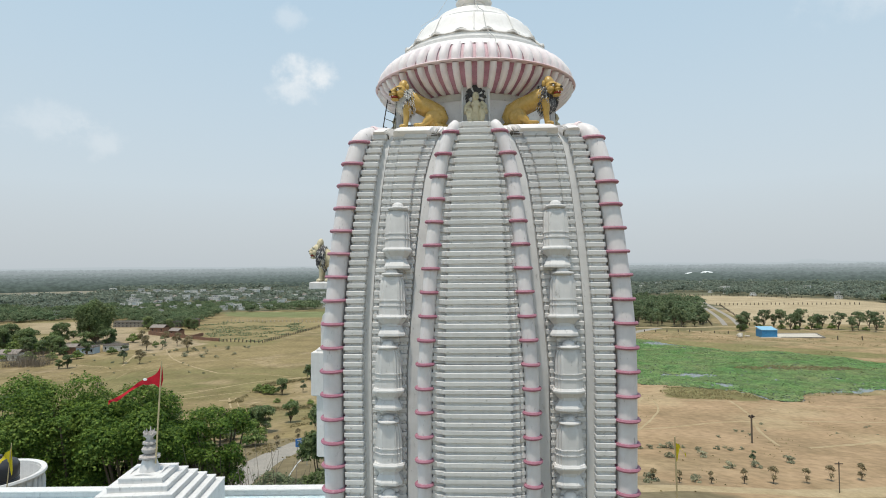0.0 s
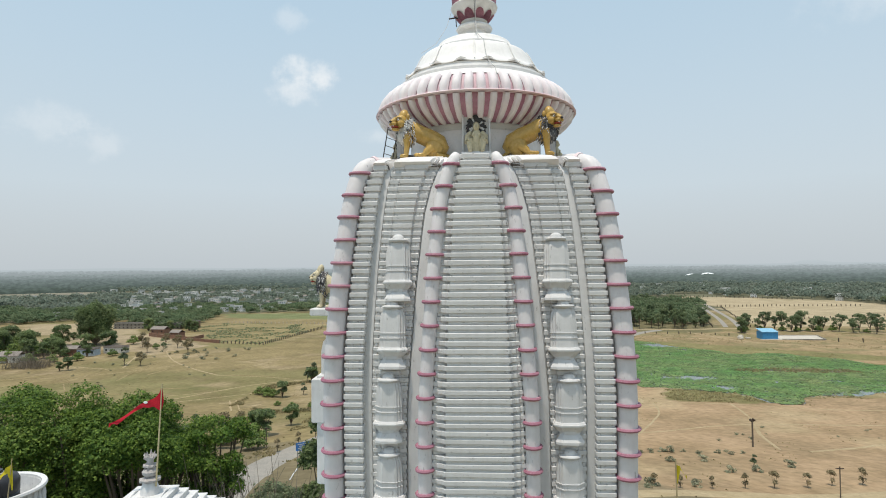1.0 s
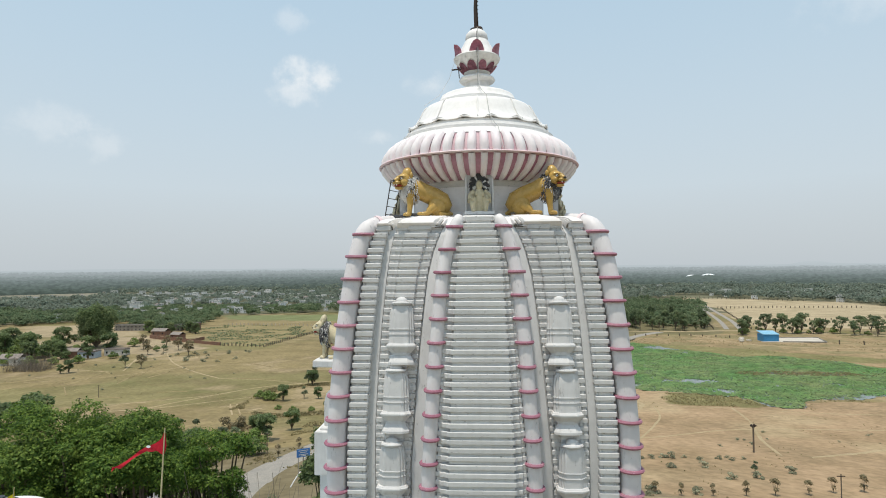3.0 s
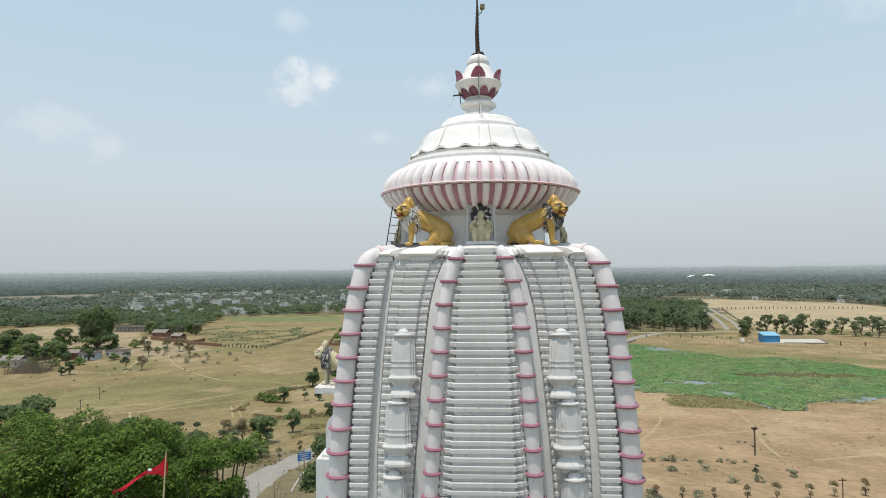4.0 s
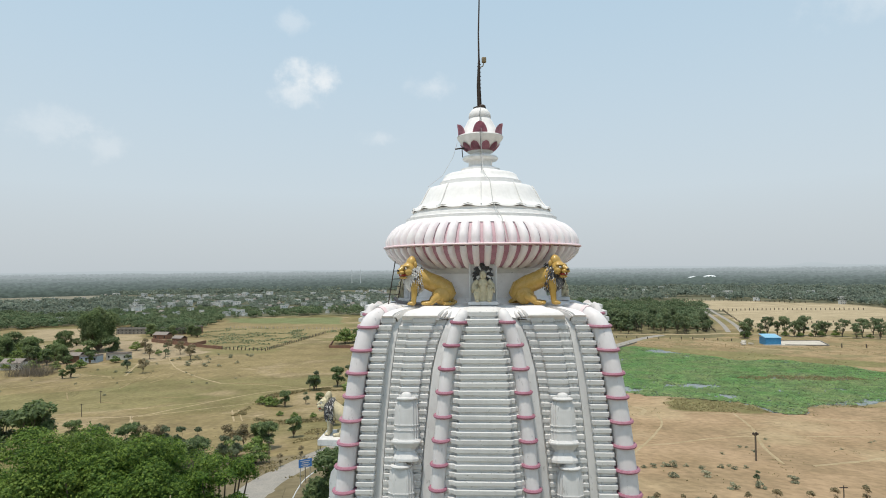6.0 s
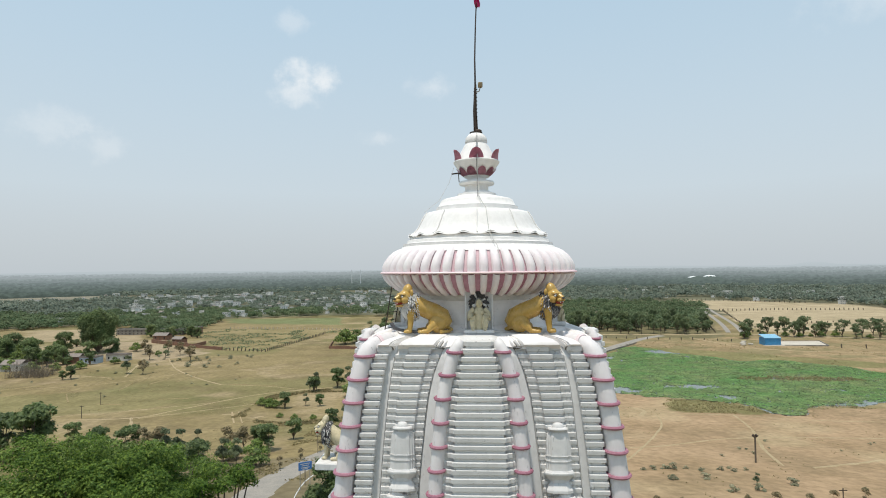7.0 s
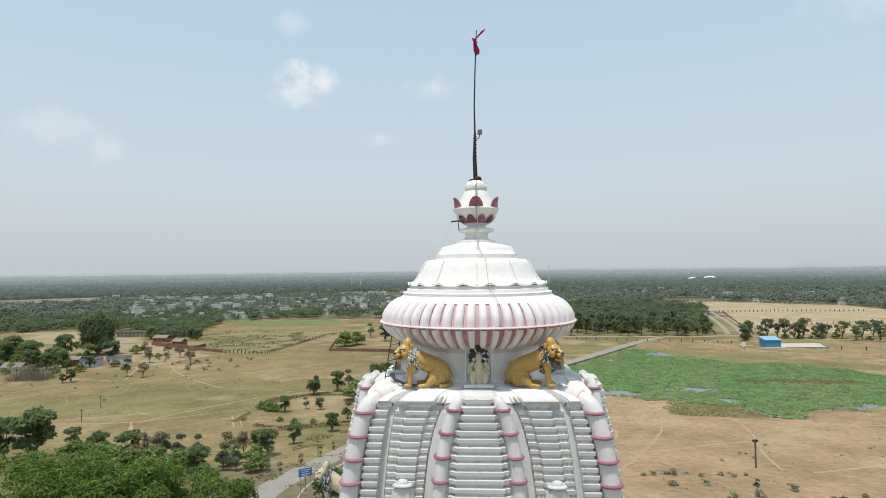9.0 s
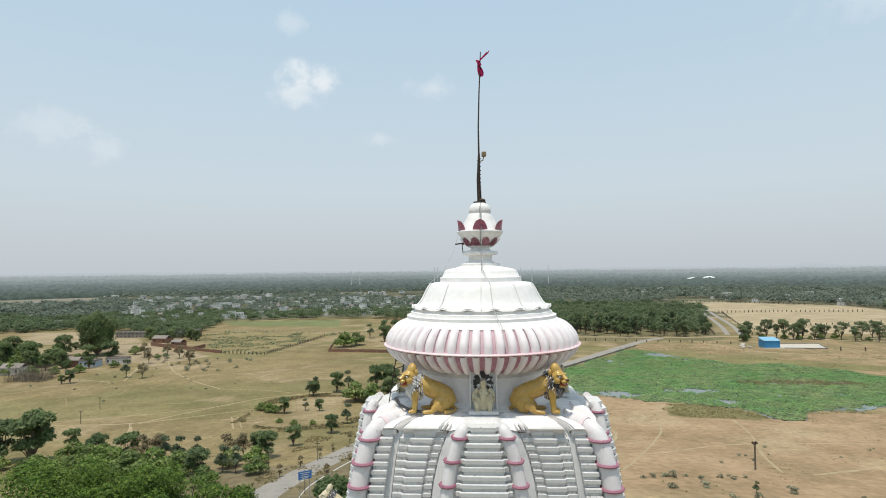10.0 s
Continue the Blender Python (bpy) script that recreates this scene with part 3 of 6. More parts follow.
bm.faces.new(rings[-1])
part("tower_wall", bm, WHITE, tower, smooth=False, at=DROP)

# rounded ribs with raised pink bands
def beads(i, a):
    """Fine upright beading round a band."""
    return (0.004 * math.cos(a * 14), 0.0)


BEAD = [(math.cos(a), math.sin(a)) for a in (math.pi * 2 * i / 6 for i in range(7))]
corner_band = finish(lathe(bmesh.new(), [(0.232 + 0.040 * c, 0.038 * s) for c, s in BEAD], 28, close=False), "corner_band", PINK)
top_band = finish(lathe(bmesh.new(), [(0.178 + 0.02 * c, 0.045 * s) for c, s in BEAD], 28, close=False), "top_band", PALEROSE)
mid_band = finish(lathe(bmesh.new(), [(0.166 + 0.036 * c, 0.038 * s) for c, s in BEAD], 42, wave=beads, close=False), "rib_band", PINK)
rib_levels = list(np.arange(44, 57.6, 0.4)) + [57.6, 57.72, 57.80, 57.86, 57.905, 57.94, 57.965, 57.99, 58.02]


def rib_place(u, v, z, corner):
    a = half(z)
    if corner:
        return Vector((u * a / 3.02, -v * a / 3.02, z))
    return Vector((across(u, z), -out(v, z, u), z))


def jut(kind, k):
    """How much further the middle bay of a flank stands out."""
    return {"raha": 0.24, "rib": 0.05}.get(kind, 0.0) if k in (1, 3) else 0.0


for k in range(4):
    for u, v, r, corner in ((3.03, 3.03, 0.204, True), (-1.07, 3.35, 0.145, False), (1.07, 3.35, 0.145, False)):
        v += 0 if corner else jut("rib", k)
        pts = [spin(k) @ rib_place(u, v, z, corner) for z in rib_levels]
        rad = [r * min(1.0, 1 - (1.2 if corner else 0.9) * max(0, z - 57.8)) for z in rib_levels]
        rib = part("rib", limb(bmesh.new(), pts, rad, 14), RIBW, tower, at=DROP)
        for i in range(-14, 11):
            z = (52.84 + 0.487 * i) if corner else (53.03 + 0.480 * i)
            if z < 46.5:
                continue
            p = spin(k) @ rib_place(u, v, z, corner)
            tip = pose(0, 0, 0, random.uniform(-1.5, 1.5), random.uniform(-1.5, 1.5), 0)
            part("band", corner_band if corner else mid_band, parent=rib, at=Matrix.Translation(p) @ tip)
        if corner:
            p, q = (spin(k) @ rib_place(u, v, z, True) for z in (57.93, 57.98))
            part("band", top_band, parent=rib, label="faded rose band where the rib turns in", at=Matrix.Translation((p + q) / 2) @ (q - p).to_track_quat("Z", "Y").to_matrix().to_4x4())

# horizontal mouldings: front face piece by piece, the rest joined
STEP = 0.162
WIDTHS = {"raha": 0.935, "side": 0.365, "edge": 0.205}


def slab_shape(kind):
    w = WIDTHS[kind]
    if kind == "raha":
        return [(-w, 0.34), (-w, 0.12), (-0.84, 0.11), (-0.82, 0.065), (-0.74, 0.06), (-0.68, 0.0), (0.68, 0.0), (0.74, 0.06), (0.82, 0.065), (0.84, 0.11), (w, 0.12), (w, 0.34)]
    if kind == "side":
        return [(-w, 0.25), (-w, 0.07), (-0.20, 0.065), (-0.18, 0.0), (0.18, 0.0), (0.20, 0.065), (w, 0.07), (w, 0.25)]
    return [(-w, 0.25), (-w, 0.02), (-w + 0.02, 0.0), (w - 0.02, 0.0), (w, 0.02), (w, 0.25)]


LIP = [(-0.040, 0.045), (-0.026, 0.012), (-0.020, 0.0), (0.055, 0.0), (0.064, 0.007), (0.070, 0.045)]


def slab_bm(kind):
    """One course: a thin projecting lip over a set-back riser, with stubby pillars where the riser steps back at its ends."""
    b = bmesh.new()
    prism(b, slab_shape(kind), 0, 0, steps=LIP)
    w = WIDTHS[kind]
    mid, face, deep = {"raha": (0.67, 0.04, 0.135), "side": (0.185, 0.045, 0.10), "edge": (0.13, 0.04, 0.075)}[kind]
    prism(b, [(-w + 0.03, 0.3), (-w + 0.03, deep), (-mid, deep), (-mid + 0.02, face), (mid - 0.02, face), (mid, deep), (w - 0.03, deep), (w - 0.03, 0.3)], -0.094, -0.018)
    for x in {"side": (-0.315, -0.24, 0.24, 0.315), "edge": (-0.15, 0.15), "raha": (-0.875, -0.80, -0.725, 0.725, 0.80, 0.875)}[kind]:
        d = {"side": 0.078, "edge": 0.048, "raha": 0.122}[kind]
        box(b, (x - 0.026, d, -0.094), (x + 0.026, 0.25, -0.03))
    return b


slab_mesh = {k: finish(slab_bm(k), "moulding", SLABW, False) for k in WIDTHS}
PLACES = [("raha", 0.0, 3.50), ("side", -1.84, 3.10), ("side", 1.84, 3.10), ("edge", -2.585, 3.15), ("edge", 2.585, 3.15)]
slab_list = []
for kind, u, v in PLACES:
    z = 46.0
    while z < (58.05 if kind == "raha" else 57.83):
        lo, hi = across(u - WIDTHS[kind], z), across(u + WIDTHS[kind], z)
        slab_list.append((kind, (lo + hi) / 2, out(v, z, u), z, (hi - lo) / 2 / WIDTHS[kind]))
        z += STEP
for k in range(4):
    joined = bmesh.new() if k else None
    for kind, u, v, z, s in slab_list:
        wob = random.uniform(-0.006, 0.006)
        m = spin(k) @ Matrix.Translation((u, -v - jut(kind, k) * half(z) / 3.02 + wob, z + wob)) @ pose(0, 0, 0, random.uniform(-0.5, 0.5), random.uniform(-0.25, 0.25), 0) @ Matrix.Diagonal((s, 1, random.uniform(0.94, 1.06), 1))
        if k == 0:
            part("moulding", slab_mesh[kind], parent=tower, at=DROP @ m)
        else:
            prism_pts = slab_shape(kind)
            ring_lo = [joined.verts.new(m @ Vector((x, y, -0.052))) for x, y in prism_pts]
            ring_hi = [joined.verts.new(m @ Vector((x, y, 0.048))) for x, y in prism_pts]
            for i in range(len(prism_pts)):
                j = (i + 1) % len(prism_pts)
                joined.faces.new((ring_lo[i], ring_lo[j], ring_hi[j], ring_hi[i]))
            joined.faces.new(ring_lo)
            joined.faces.new(ring_hi)
    if k:
        tagged(part("moulding_face", joined, SLABW, tower, smooth=False, at=DROP), kind="stuff")

# curved cap stones where each row of mouldings turns in over the shoulder, each with two narrow fillets towards the middle
def cap(kind, u, v, t0, t1, lower):
    b = bmesh.new()
    w = WIDTHS[kind] * 1.08
    rows = []
    for z, lift in ((57.875, 0.072), (57.92, 0.085), (57.965, 0.085), (58.0, 0.078), (58.03, 0.07), (58.06, 0.058), (58.09, 0.045)):
        lift -= lower
        p = []
        e = 0.03 / w
        for t in (t0, t0 + e, t1 - e, t1):
            d = -0.03 if t in (t0, t1) else 0
            p.append(b.verts.new((across(u + t * w, min(z, 58.1)), -(out(v, min(z, 58.1), u) + lift + d), z + lift + d)))
        q = [b.verts.new((c.co.x, c.co.y + 0.13, c.co.z - 0.11)) for c in p]
        rows.append((p, q))
    for (p, q), (p2, q2) in zip(rows, rows[1:]):
        for i in range(3):
            b.faces.new((p[i], p[i + 1], p2[i + 1], p2[i]))
        b.faces.new((p[0], p2[0], q2[0], q[0]))
        b.faces.new((p[3], q[3], q2[3], p2[3]))
    for (p, q) in (rows[0], rows[-1]):
        for i in range(3):
            b.faces.new((p[i], p[i + 1], q[i + 1], q[i]))
    return b


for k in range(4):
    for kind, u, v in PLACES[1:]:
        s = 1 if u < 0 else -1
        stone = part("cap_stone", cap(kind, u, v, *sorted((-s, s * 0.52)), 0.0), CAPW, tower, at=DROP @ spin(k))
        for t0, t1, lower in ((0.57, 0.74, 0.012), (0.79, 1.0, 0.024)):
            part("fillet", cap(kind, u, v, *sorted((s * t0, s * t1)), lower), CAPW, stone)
        # A dark strip fills the gaps, painting in groove shade along with dirt.
        part("groove", cap(kind, u, v, *sorted((s * 0.5, s * 0.97)), 0.05), GROOVEDARK, stone, "dark strips for grime and shade between the fillets")


# shrine-shaped pilasters, stacked
def miniature(parent, m):
    """A miniature shrine in relief: flared foot, arched panel and domed cap, 1.42 high; origin at its foot, at the back."""
    b = bmesh.new()
    for w, d, steps in ((0.285, 0.185, [(0.0, 0.03), (0.015, 0.0), (0.06, 0.0), (0.10, 0.02), (0.20, 0.075), (0.215, 0.09)]), (0.20, 0.115, [(0.21, 0.0), (0.27, 0.0)]), (0.325, 0.21, [(0.25, 0.11), (0.30, 0.07), (0.345, 0.03), (0.37, 0.005), (0.385, 0.0), (0.41, 0.0), (0.42, 0.012), (0.45, 0.03)])):
        prism(b, [(-w, 0.1), (-w, -d * 0.55), (-w * 0.55, -d), (w * 0.55, -d), (w, -d * 0.55), (w, 0.1)], 0, 0, steps=steps)
    part("plinth", b, WHITE, parent, smooth=False, at=m)
    b = bmesh.new()     # bud-shaped panel: a stepped plan drawn in towards the top
    section = [(0.275, -0.1), (0.275, 0.055), (0.235, 0.06), (0.23, 0.105), (0.185, 0.11), (0.18, 0.15), (0.13, 0.165)]
    section = section + [(-x, d) for x, d in reversed(section)]
    rows = []
    for z, ws, ds in ((0.44, 1.0, 1.0), (0.60, 1.0, 1.0), (0.66, 0.985, 0.99), (0.92, 0.97, 0.99), (1.06, 0.945, 0.98), (1.14, 0.89, 0.95), (1.20, 0.80, 0.87), (1.24, 0.68, 0.74), (1.265, 0.54, 0.55)):
        rows.append([b.verts.new((x * ws, -d * (ds if d > 0 else 1), z)) for x, d in section])
    for p, q in zip(rows, rows[1:]):
        for i in range(len(section) - 1):
            b.faces.new((p[i], p[i + 1], q[i + 1], q[i]))
    b.faces.new(rows[-1])
    for z in (0.63, 0.735):
        prism(b, [(-x * 1.02, -d - 0.012) for x, d in section], z, z + 0.016)
    part("bud_panel", b, WHITE, parent, smooth=False, at=m)
    b = bmesh.new()
    lathe(b, [(0.15, 1.245), (0.215, 1.262), (0.23, 1.285), (0.215, 1.31), (0.13, 1.32), (0.128, 1.35), (0.105, 1.39), (0.06, 1.415), (0.02, 1.42)], 20)
    for v_ in b.verts:
        v_.co.y = v_.co.y * 0.75 - 0.05
    part("domed_cap", b, WHITE, parent, at=m)


for k in range(4):
    for side_u in (-1.84, 1.84):
        for ztop in (56.33, 54.95, 53.46, 51.94, 50.42, 48.9):
            z = ztop - 1.42
            zm = ztop - 0.7
            lean = math.degrees(math.atan2(out(3.1, z) - out(3.1, ztop), 1.42))
            m = spin(k) @ Matrix.Translation((across(side_u, zm), -out(3.1, zm) - 0.0, zm)) @ pose(0, 0, 0, -lean) @ Matrix.Translation((0, 0, -0.7)) @ Matrix.Diagonal((half(zm) / 3.02, 1, 1, 1))
            if k in (0, 1, 3):
                niche = new("pilaster_shrine")
                niche.parent = tower
                niche.matrix_basis = DROP @ m
                miniature(niche, Matrix.Identity(4))

# projecting shrine and ledge on the flank
b = bmesh.new()
prism(b, [(-3.1, -0.62), (-4.08, -0.50), (-4.08, 0.50), (-3.1, 0.62)], 50.2, 52.95, 0.04)
pts = [(-3.98, 52.9), (-3.98, 53.55), (-3.93, 53.78), (-3.8, 53.92), (-3.6, 53.98), (-3.1, 54.0), (-3.1, 52.9)]
f = [[b.verts.new((x, y, z)) for x, z in pts] for y in (-0.45, 0.45)]
for i in range(len(pts)):
    b.faces.new((f[0][i], f[0][(i + 1) % 7], f[1][(i + 1) % 7], f[1][i]))
for r in f:
    b.faces.new(r)
prism(b, [(-3.1, -0.62), (-4.2, -0.58), (-4.2, 0.58), (-3.1, 0.62)], 51.75, 52.86, 0.03)
ball(b, (-4.02, 0.42, 53.0), 0.09)
part("flank_shrine", b, WHITE, tower, smooth=False, at=DROP)
b = bmesh.new()
prism(b, [(-3.0, -0.5), (-4.28, -0.45), (-4.28, 0.45), (-3.0, 0.5)], 54.44, 54.62, 0.025)
prism(b, [(-3.0, -0.3), (-3.7, -0.25), (-3.7, 0.25), (-3.0, 0.3)], 54.1, 54.44)
part("ledge", b, WHITE, tower, smooth=False, at=DROP)

# smooth skirt of plaster that ties the ribs to the neck
def skirt(i, a):
    f = abs(math.sin(2 * a)) ** 1.4
    return (0, 0.16 * f, 0.40 * f, 0.52 * f)[i], (0, -0.015 * f, -0.08 * f, -0.20 * f)[i]


part("shoulder", lathe(bmesh.new(), [(1.9, 58.14), (2.1, 58.13), (2.38, 58.085), (2.46, 57.97)], 96, wave=skirt, close=False), CAPW, tower, at=DROP)

# neck
b = bmesh.new()
lathe(b, [(1.98, 58.02), (1.98, 58.12), (1.92, 58.15), (1.76, 58.17), (1.72, 58.25), (1.68, 58.28), (1.68, 58.92), (1.74, 58.94), (1.76, 58.99), (1.68, 59.05), (1.6, 59.1)], 64)
# Neck uses the paler cap paint in place of light bounced under the dome.
part("neck", b, CAPW, tower, at=DROP)

part("neck_cornice", lathe(bmesh.new(), [(1.685, 58.86), (1.72, 58.90), (1.75, 58.93), (1.775, 58.99), (1.70, 59.04)], 64, close=False), DIRTY, tower, "peeling cornice flecked with black", at=DROP)

# ribbed cushion dome, lobe by lobe
b = bmesh.new()
lathe(b, [(1.70, 58.99), (1.95, 59.06), (2.2, 59.2), (2.36, 59.36), (2.42, 59.5), (2.41, 59.55)], 96, close=False)
cushion = part("ribbed_cushion", b, ROSE, tower, "faded rose grooves between white lobes", at=DROP)
part("upper_cushion", lathe(bmesh.new(), [(2.41, 59.55), (2.39, 59.62), (2.30, 59.80), (2.16, 59.96), (2.02, 60.09), (1.9, 60.17)], 96, close=False), DUSKROSE, cushion)
lobes = 54


def lobe_mesh(profile, wide, name):
    """One convex lobe along a (r, z) profile."""
    b = bmesh.new()
    rows = []
    for i, (r, z, w) in enumerate(profile):
        row = []
        for t in (-1, -0.75, -0.4, 0, 0.4, 0.75, 1):
            a = t * w * wide * math.pi / lobes
            bulge = 0.12 * min(w, 1) * max(0, 1 - abs(t) ** 2.6) ** 0.5 - 0.025
            row.append(b.verts.new(((r + bulge) * math.sin(a), -(r + bulge) * math.cos(a), z + (0.3 * bulge if z > 59.6 else -0.3 * bulge))))
        rows.append(row)
    for p, q in zip(rows, rows[1:]):
        for i in range(6):
            b.faces.new((p[i], p[i + 1], q[i + 1], q[i]))
    return finish(b, name, LOBE)


upper = lobe_mesh([(2.44, 59.55, 0.9), (2.43, 59.66, 1), (2.37, 59.79, 1), (2.27, 59.93, 0.98), (2.16, 60.03, 0.93), (2.08, 60.09, 0.80), (2.03, 60.125, 0.55), (2.01, 60.14, 0.25)], 0.76, "upper_lobe")
lower = lobe_mesh([(2.45, 59.50, 0.9), (2.40, 59.40, 1), (2.30, 59.28, 1), (2.17, 59.17, 1.0), (2.0, 59.07, 1.0), (1.88, 59.02, 0.9), (1.80, 58.985, 0.6), (1.77, 58.98, 0.3)], 0.60, "lower_lobe")
for i in range(lobes):
    turn = Matrix.Rotation(2 * math.pi * (i + 0.5) / lobes, 4, "Z")
    part("upper_lobe", upper, parent=cushion, at=turn)
    part("lower_lobe", lower, parent=cushion, at=turn)
b = bmesh.new()
lathe(b, [(2.535 + 0.045 * math.cos(a), 59.525 + 0.026 * math.sin(a)) for a in (2 * math.pi * i / 8 for i in range(9))], 96, close=False)
lathe(b, [(2.40, 59.545), (2.52, 59.545), (2.52, 59.505), (2.40, 59.505)], 96, close=False)
part("rim_band", b, PALEROSE, tower, at=DROP)
b = bmesh.new()
lathe(b, [(2.1, 60.05), (2.02, 60.16), (1.97, 60.20), (1.97, 60.27), (1.88, 60.29), (1.86, 60.36), (1.80, 60.38), (1.78, 60.45), (1.6, 60.5)], 72)
part("cushion_collar", b, DOME, tower, at=DROP)

# bell roof with a scalloped, turned-up hem
scallops = 18
prof = [(1.82, 60.44), (1.80, 60.49), (1.70, 60.55), (1.62, 60.64), (1.54, 60.78), (1.47, 60.92), (1.41, 61.02), (1.36, 61.08), (1.24, 61.11)]


def hem(i, a):
    tip = abs(math.cos(a * scallops / 2)) ** 4
    if i == 0:
        return 0.04 * tip, 0.05 * tip
    if i == 1:
        return 0.02 * tip, 0.03 * tip
    groove = -0.014 if min(abs(((a * 10 / (2 * math.pi)) % 1) - 0.5), 1) < 0.03 else 0
    return groove, 0


b = lathe(bmesh.new(), prof, 240, wave=hem)
part("bell_roof", b, DOME, tower, at=DROP)
hem_ring = new("scalloped_hem")
hem_ring.parent, hem_ring.matrix_basis = tower, DROP
for i in range(scallops):
    b = bmesh.new()
    a0 = 2 * math.pi * i / scallops
    pts = []
    for j in range(9):
        a = a0 + 2 * math.pi / scallops * j / 8
        tip = abs(math.cos(a * scallops / 2)) ** 4
        pts.append(((1.79 + 0.05 * tip) * math.cos(a), (1.79 + 0.05 * tip) * math.sin(a), 60.455 + 0.07 * tip))
    part("scallop", limb(b, pts, 0.013, 6), DOME, hem_ring)
for i in range(10):
    a = 2 * math.pi * (i + 0.5) / 10
    part("roof_seam", limb(bmesh.new(), [(r * 1.006 * math.cos(a), r * 1.006 * math.sin(a), z + 0.005) for r, z in prof[1:8]], 0.018, 6), DOME, tower, at=DROP)
b = bmesh.new()
lathe(b, [(1.30, 61.06), (1.08, 61.13), (1.08, 61.24), (1.03, 61.26), (0.97, 61.38), (0.95, 61.42), (0.9, 61.45), (0.6, 61.52), (0.42, 61.58), (0.36, 61.66)], 64)
part("stepped_crest", b, DOME, tower, at=DROP)

# lotus finial
b = bmesh.new()
lathe(b, [(0.52, 61.48), (0.52, 61.60), (0.38, 61.63), (0.31, 61.68), (0.31, 61.82), (0.45, 61.845), (0.475, 61.885), (0.45, 61.93), (0.30, 61.95), (0.24, 62.0), (0.24, 62.1)], 40)
part("finial_collar", b, DOME, tower, at=DROP)
bowl_prof = [(0.24, 62.02), (0.33, 62.05), (0.42, 62.16), (0.52, 62.30), (0.60, 62.41), (0.615, 62.45), (0.60, 62.475), (0.55, 62.48)]
b = lathe(bmesh.new(), bowl_prof, 48)
part("lotus_bowl", b, DOME, tower, at=DROP)
crown_prof = [(0.58, 62.46), (0.52, 62.56), (0.44, 62.68), (0.37, 62.80), (0.32, 62.90), (0.27, 62.96)]


def tips(i, a):
    t = max(0, math.cos((a + math.pi / 2) * 6)) ** 2
    return ((0.0, 0.01, -0.02, -0.01, 0, 0)[i] * t, 0)


b = lathe(bmesh.new(), crown_prof, 96, wave=tips)
part("lotus_crown", b, DOME, tower, at=DROP)


def petal(profile, wide, offset, name):
    """A pointed petal that lies on a turned surface."""
    b = bmesh.new()
    rows = []
    for i, (r, z) in enumerate(profile):
        t = i / (len(profile) - 1)
        w = wide * max(0.03, 1 - t ** 1.9) ** 0.75
        rows.append([b.verts.new(((r + offset * (1 - 0.3 * abs(s))) * math.sin(s * w), -(r + offset * (1 - 0.3 * abs(s))) * math.cos(s * w), z)) for s in (-1, -0.5, 0, 0.5, 1)])
    for p, q in zip(rows, rows[1:]):
        for i in range(4):
            b.faces.new((p[i], p[i + 1], q[i + 1], q[i]))
    bmesh.ops.solidify(b, geom=b.faces[:], thickness=0.012)
    return finish(b, name, PETALP)


low_petal = petal([(0.26, 62.05), (0.33, 62.075), (0.40, 62.13), (0.45, 62.19), (0.49, 62.245), (0.51, 62.275)], 0.345, 0.03, "lotus_petal")
up_petal = petal([(0.575, 62.465), (0.575, 62.53), (0.58, 62.59), (0.595, 62.65), (0.625, 62.71), (0.66, 62.74)], 0.33, 0.02, "crown_petal")
for i in range(10):
    part("lotus_petal", low_petal, parent=tower, at=DROP @ Matrix.Rotation(2 * math.pi * (i + 0.5) / 10, 4, "Z"))
for i in range(6):
    part("crown_petal", up_petal, parent=tower, at=DROP @ Matrix.Rotation(2 * math.pi * i / 6, 4, "Z"))
b = lathe(bmesh.new(), [(0.28, 62.93), (0.30, 63.0), (0.28, 63.1), (0.22, 63.18), (0.15, 63.23), (0.1, 63.25)], 32)
part("bud", b, DOME, tower, at=DROP)
b = lathe(bmesh.new(), [(0.17, 63.235), (0.17, 63.26), (0.05, 63.28)], 20)
part("base_plate", b, IRON, tower, at=DROP)

# mast, lamp and pennant at the very top
mast = thing("mast", Matrix.Translation((AXIS[0], AXIS[1], 63.26)), "thin dark iron mast lashed with wire on the finial", "mast")
line = [(0, 0, 0), (-0.02, 0, 0.6), (-0.005, 0, 1.2), (-0.01, 0, 2.0), (0.02, 0, 2.9), (0.05, 0, 3.5), (0.075, 0, 4.08)]
part("pole", limb(bmesh.new(), line, [0.03, 0.03, 0.026, 0.02, 0.018, 0.016, 0.012], 8), IRON, mast)
b = bmesh.new()
for dx in (-0.045, 0.045):
    limb(b, [(dx, 0.02, 0), (dx * 0.8 - 0.02, 0.02, 0.6), (dx * 0.3, 0.02, 1.3)], 0.016, 6)
for i in range(11):
    z = 0.06 + i * 0.105
    limb(b, [(-0.05, 0.02, z), (0.045, -0.02, z + 0.05), (-0.04, -0.01, z + 0.09)], 0.012, 5)
ball(b, (0.06, 0, 0.04), (0.1, 0.06, 0.05), u=8, v=6)
part("lashing", b, IRON, mast)
b = box(bmesh.new(), (0.07, -0.06, 1.22), (0.19, 0.06, 1.35), bevel=0.015)
limb(b, [(0, 0, 1.08), (0.1, 0, 1.12), (0.13, 0, 1.22)], 0.014, 6)
part("lamp", b, LAMPMETAL, mast, "small ochre lamp on a bracket")
b = bmesh.new()
rows = []
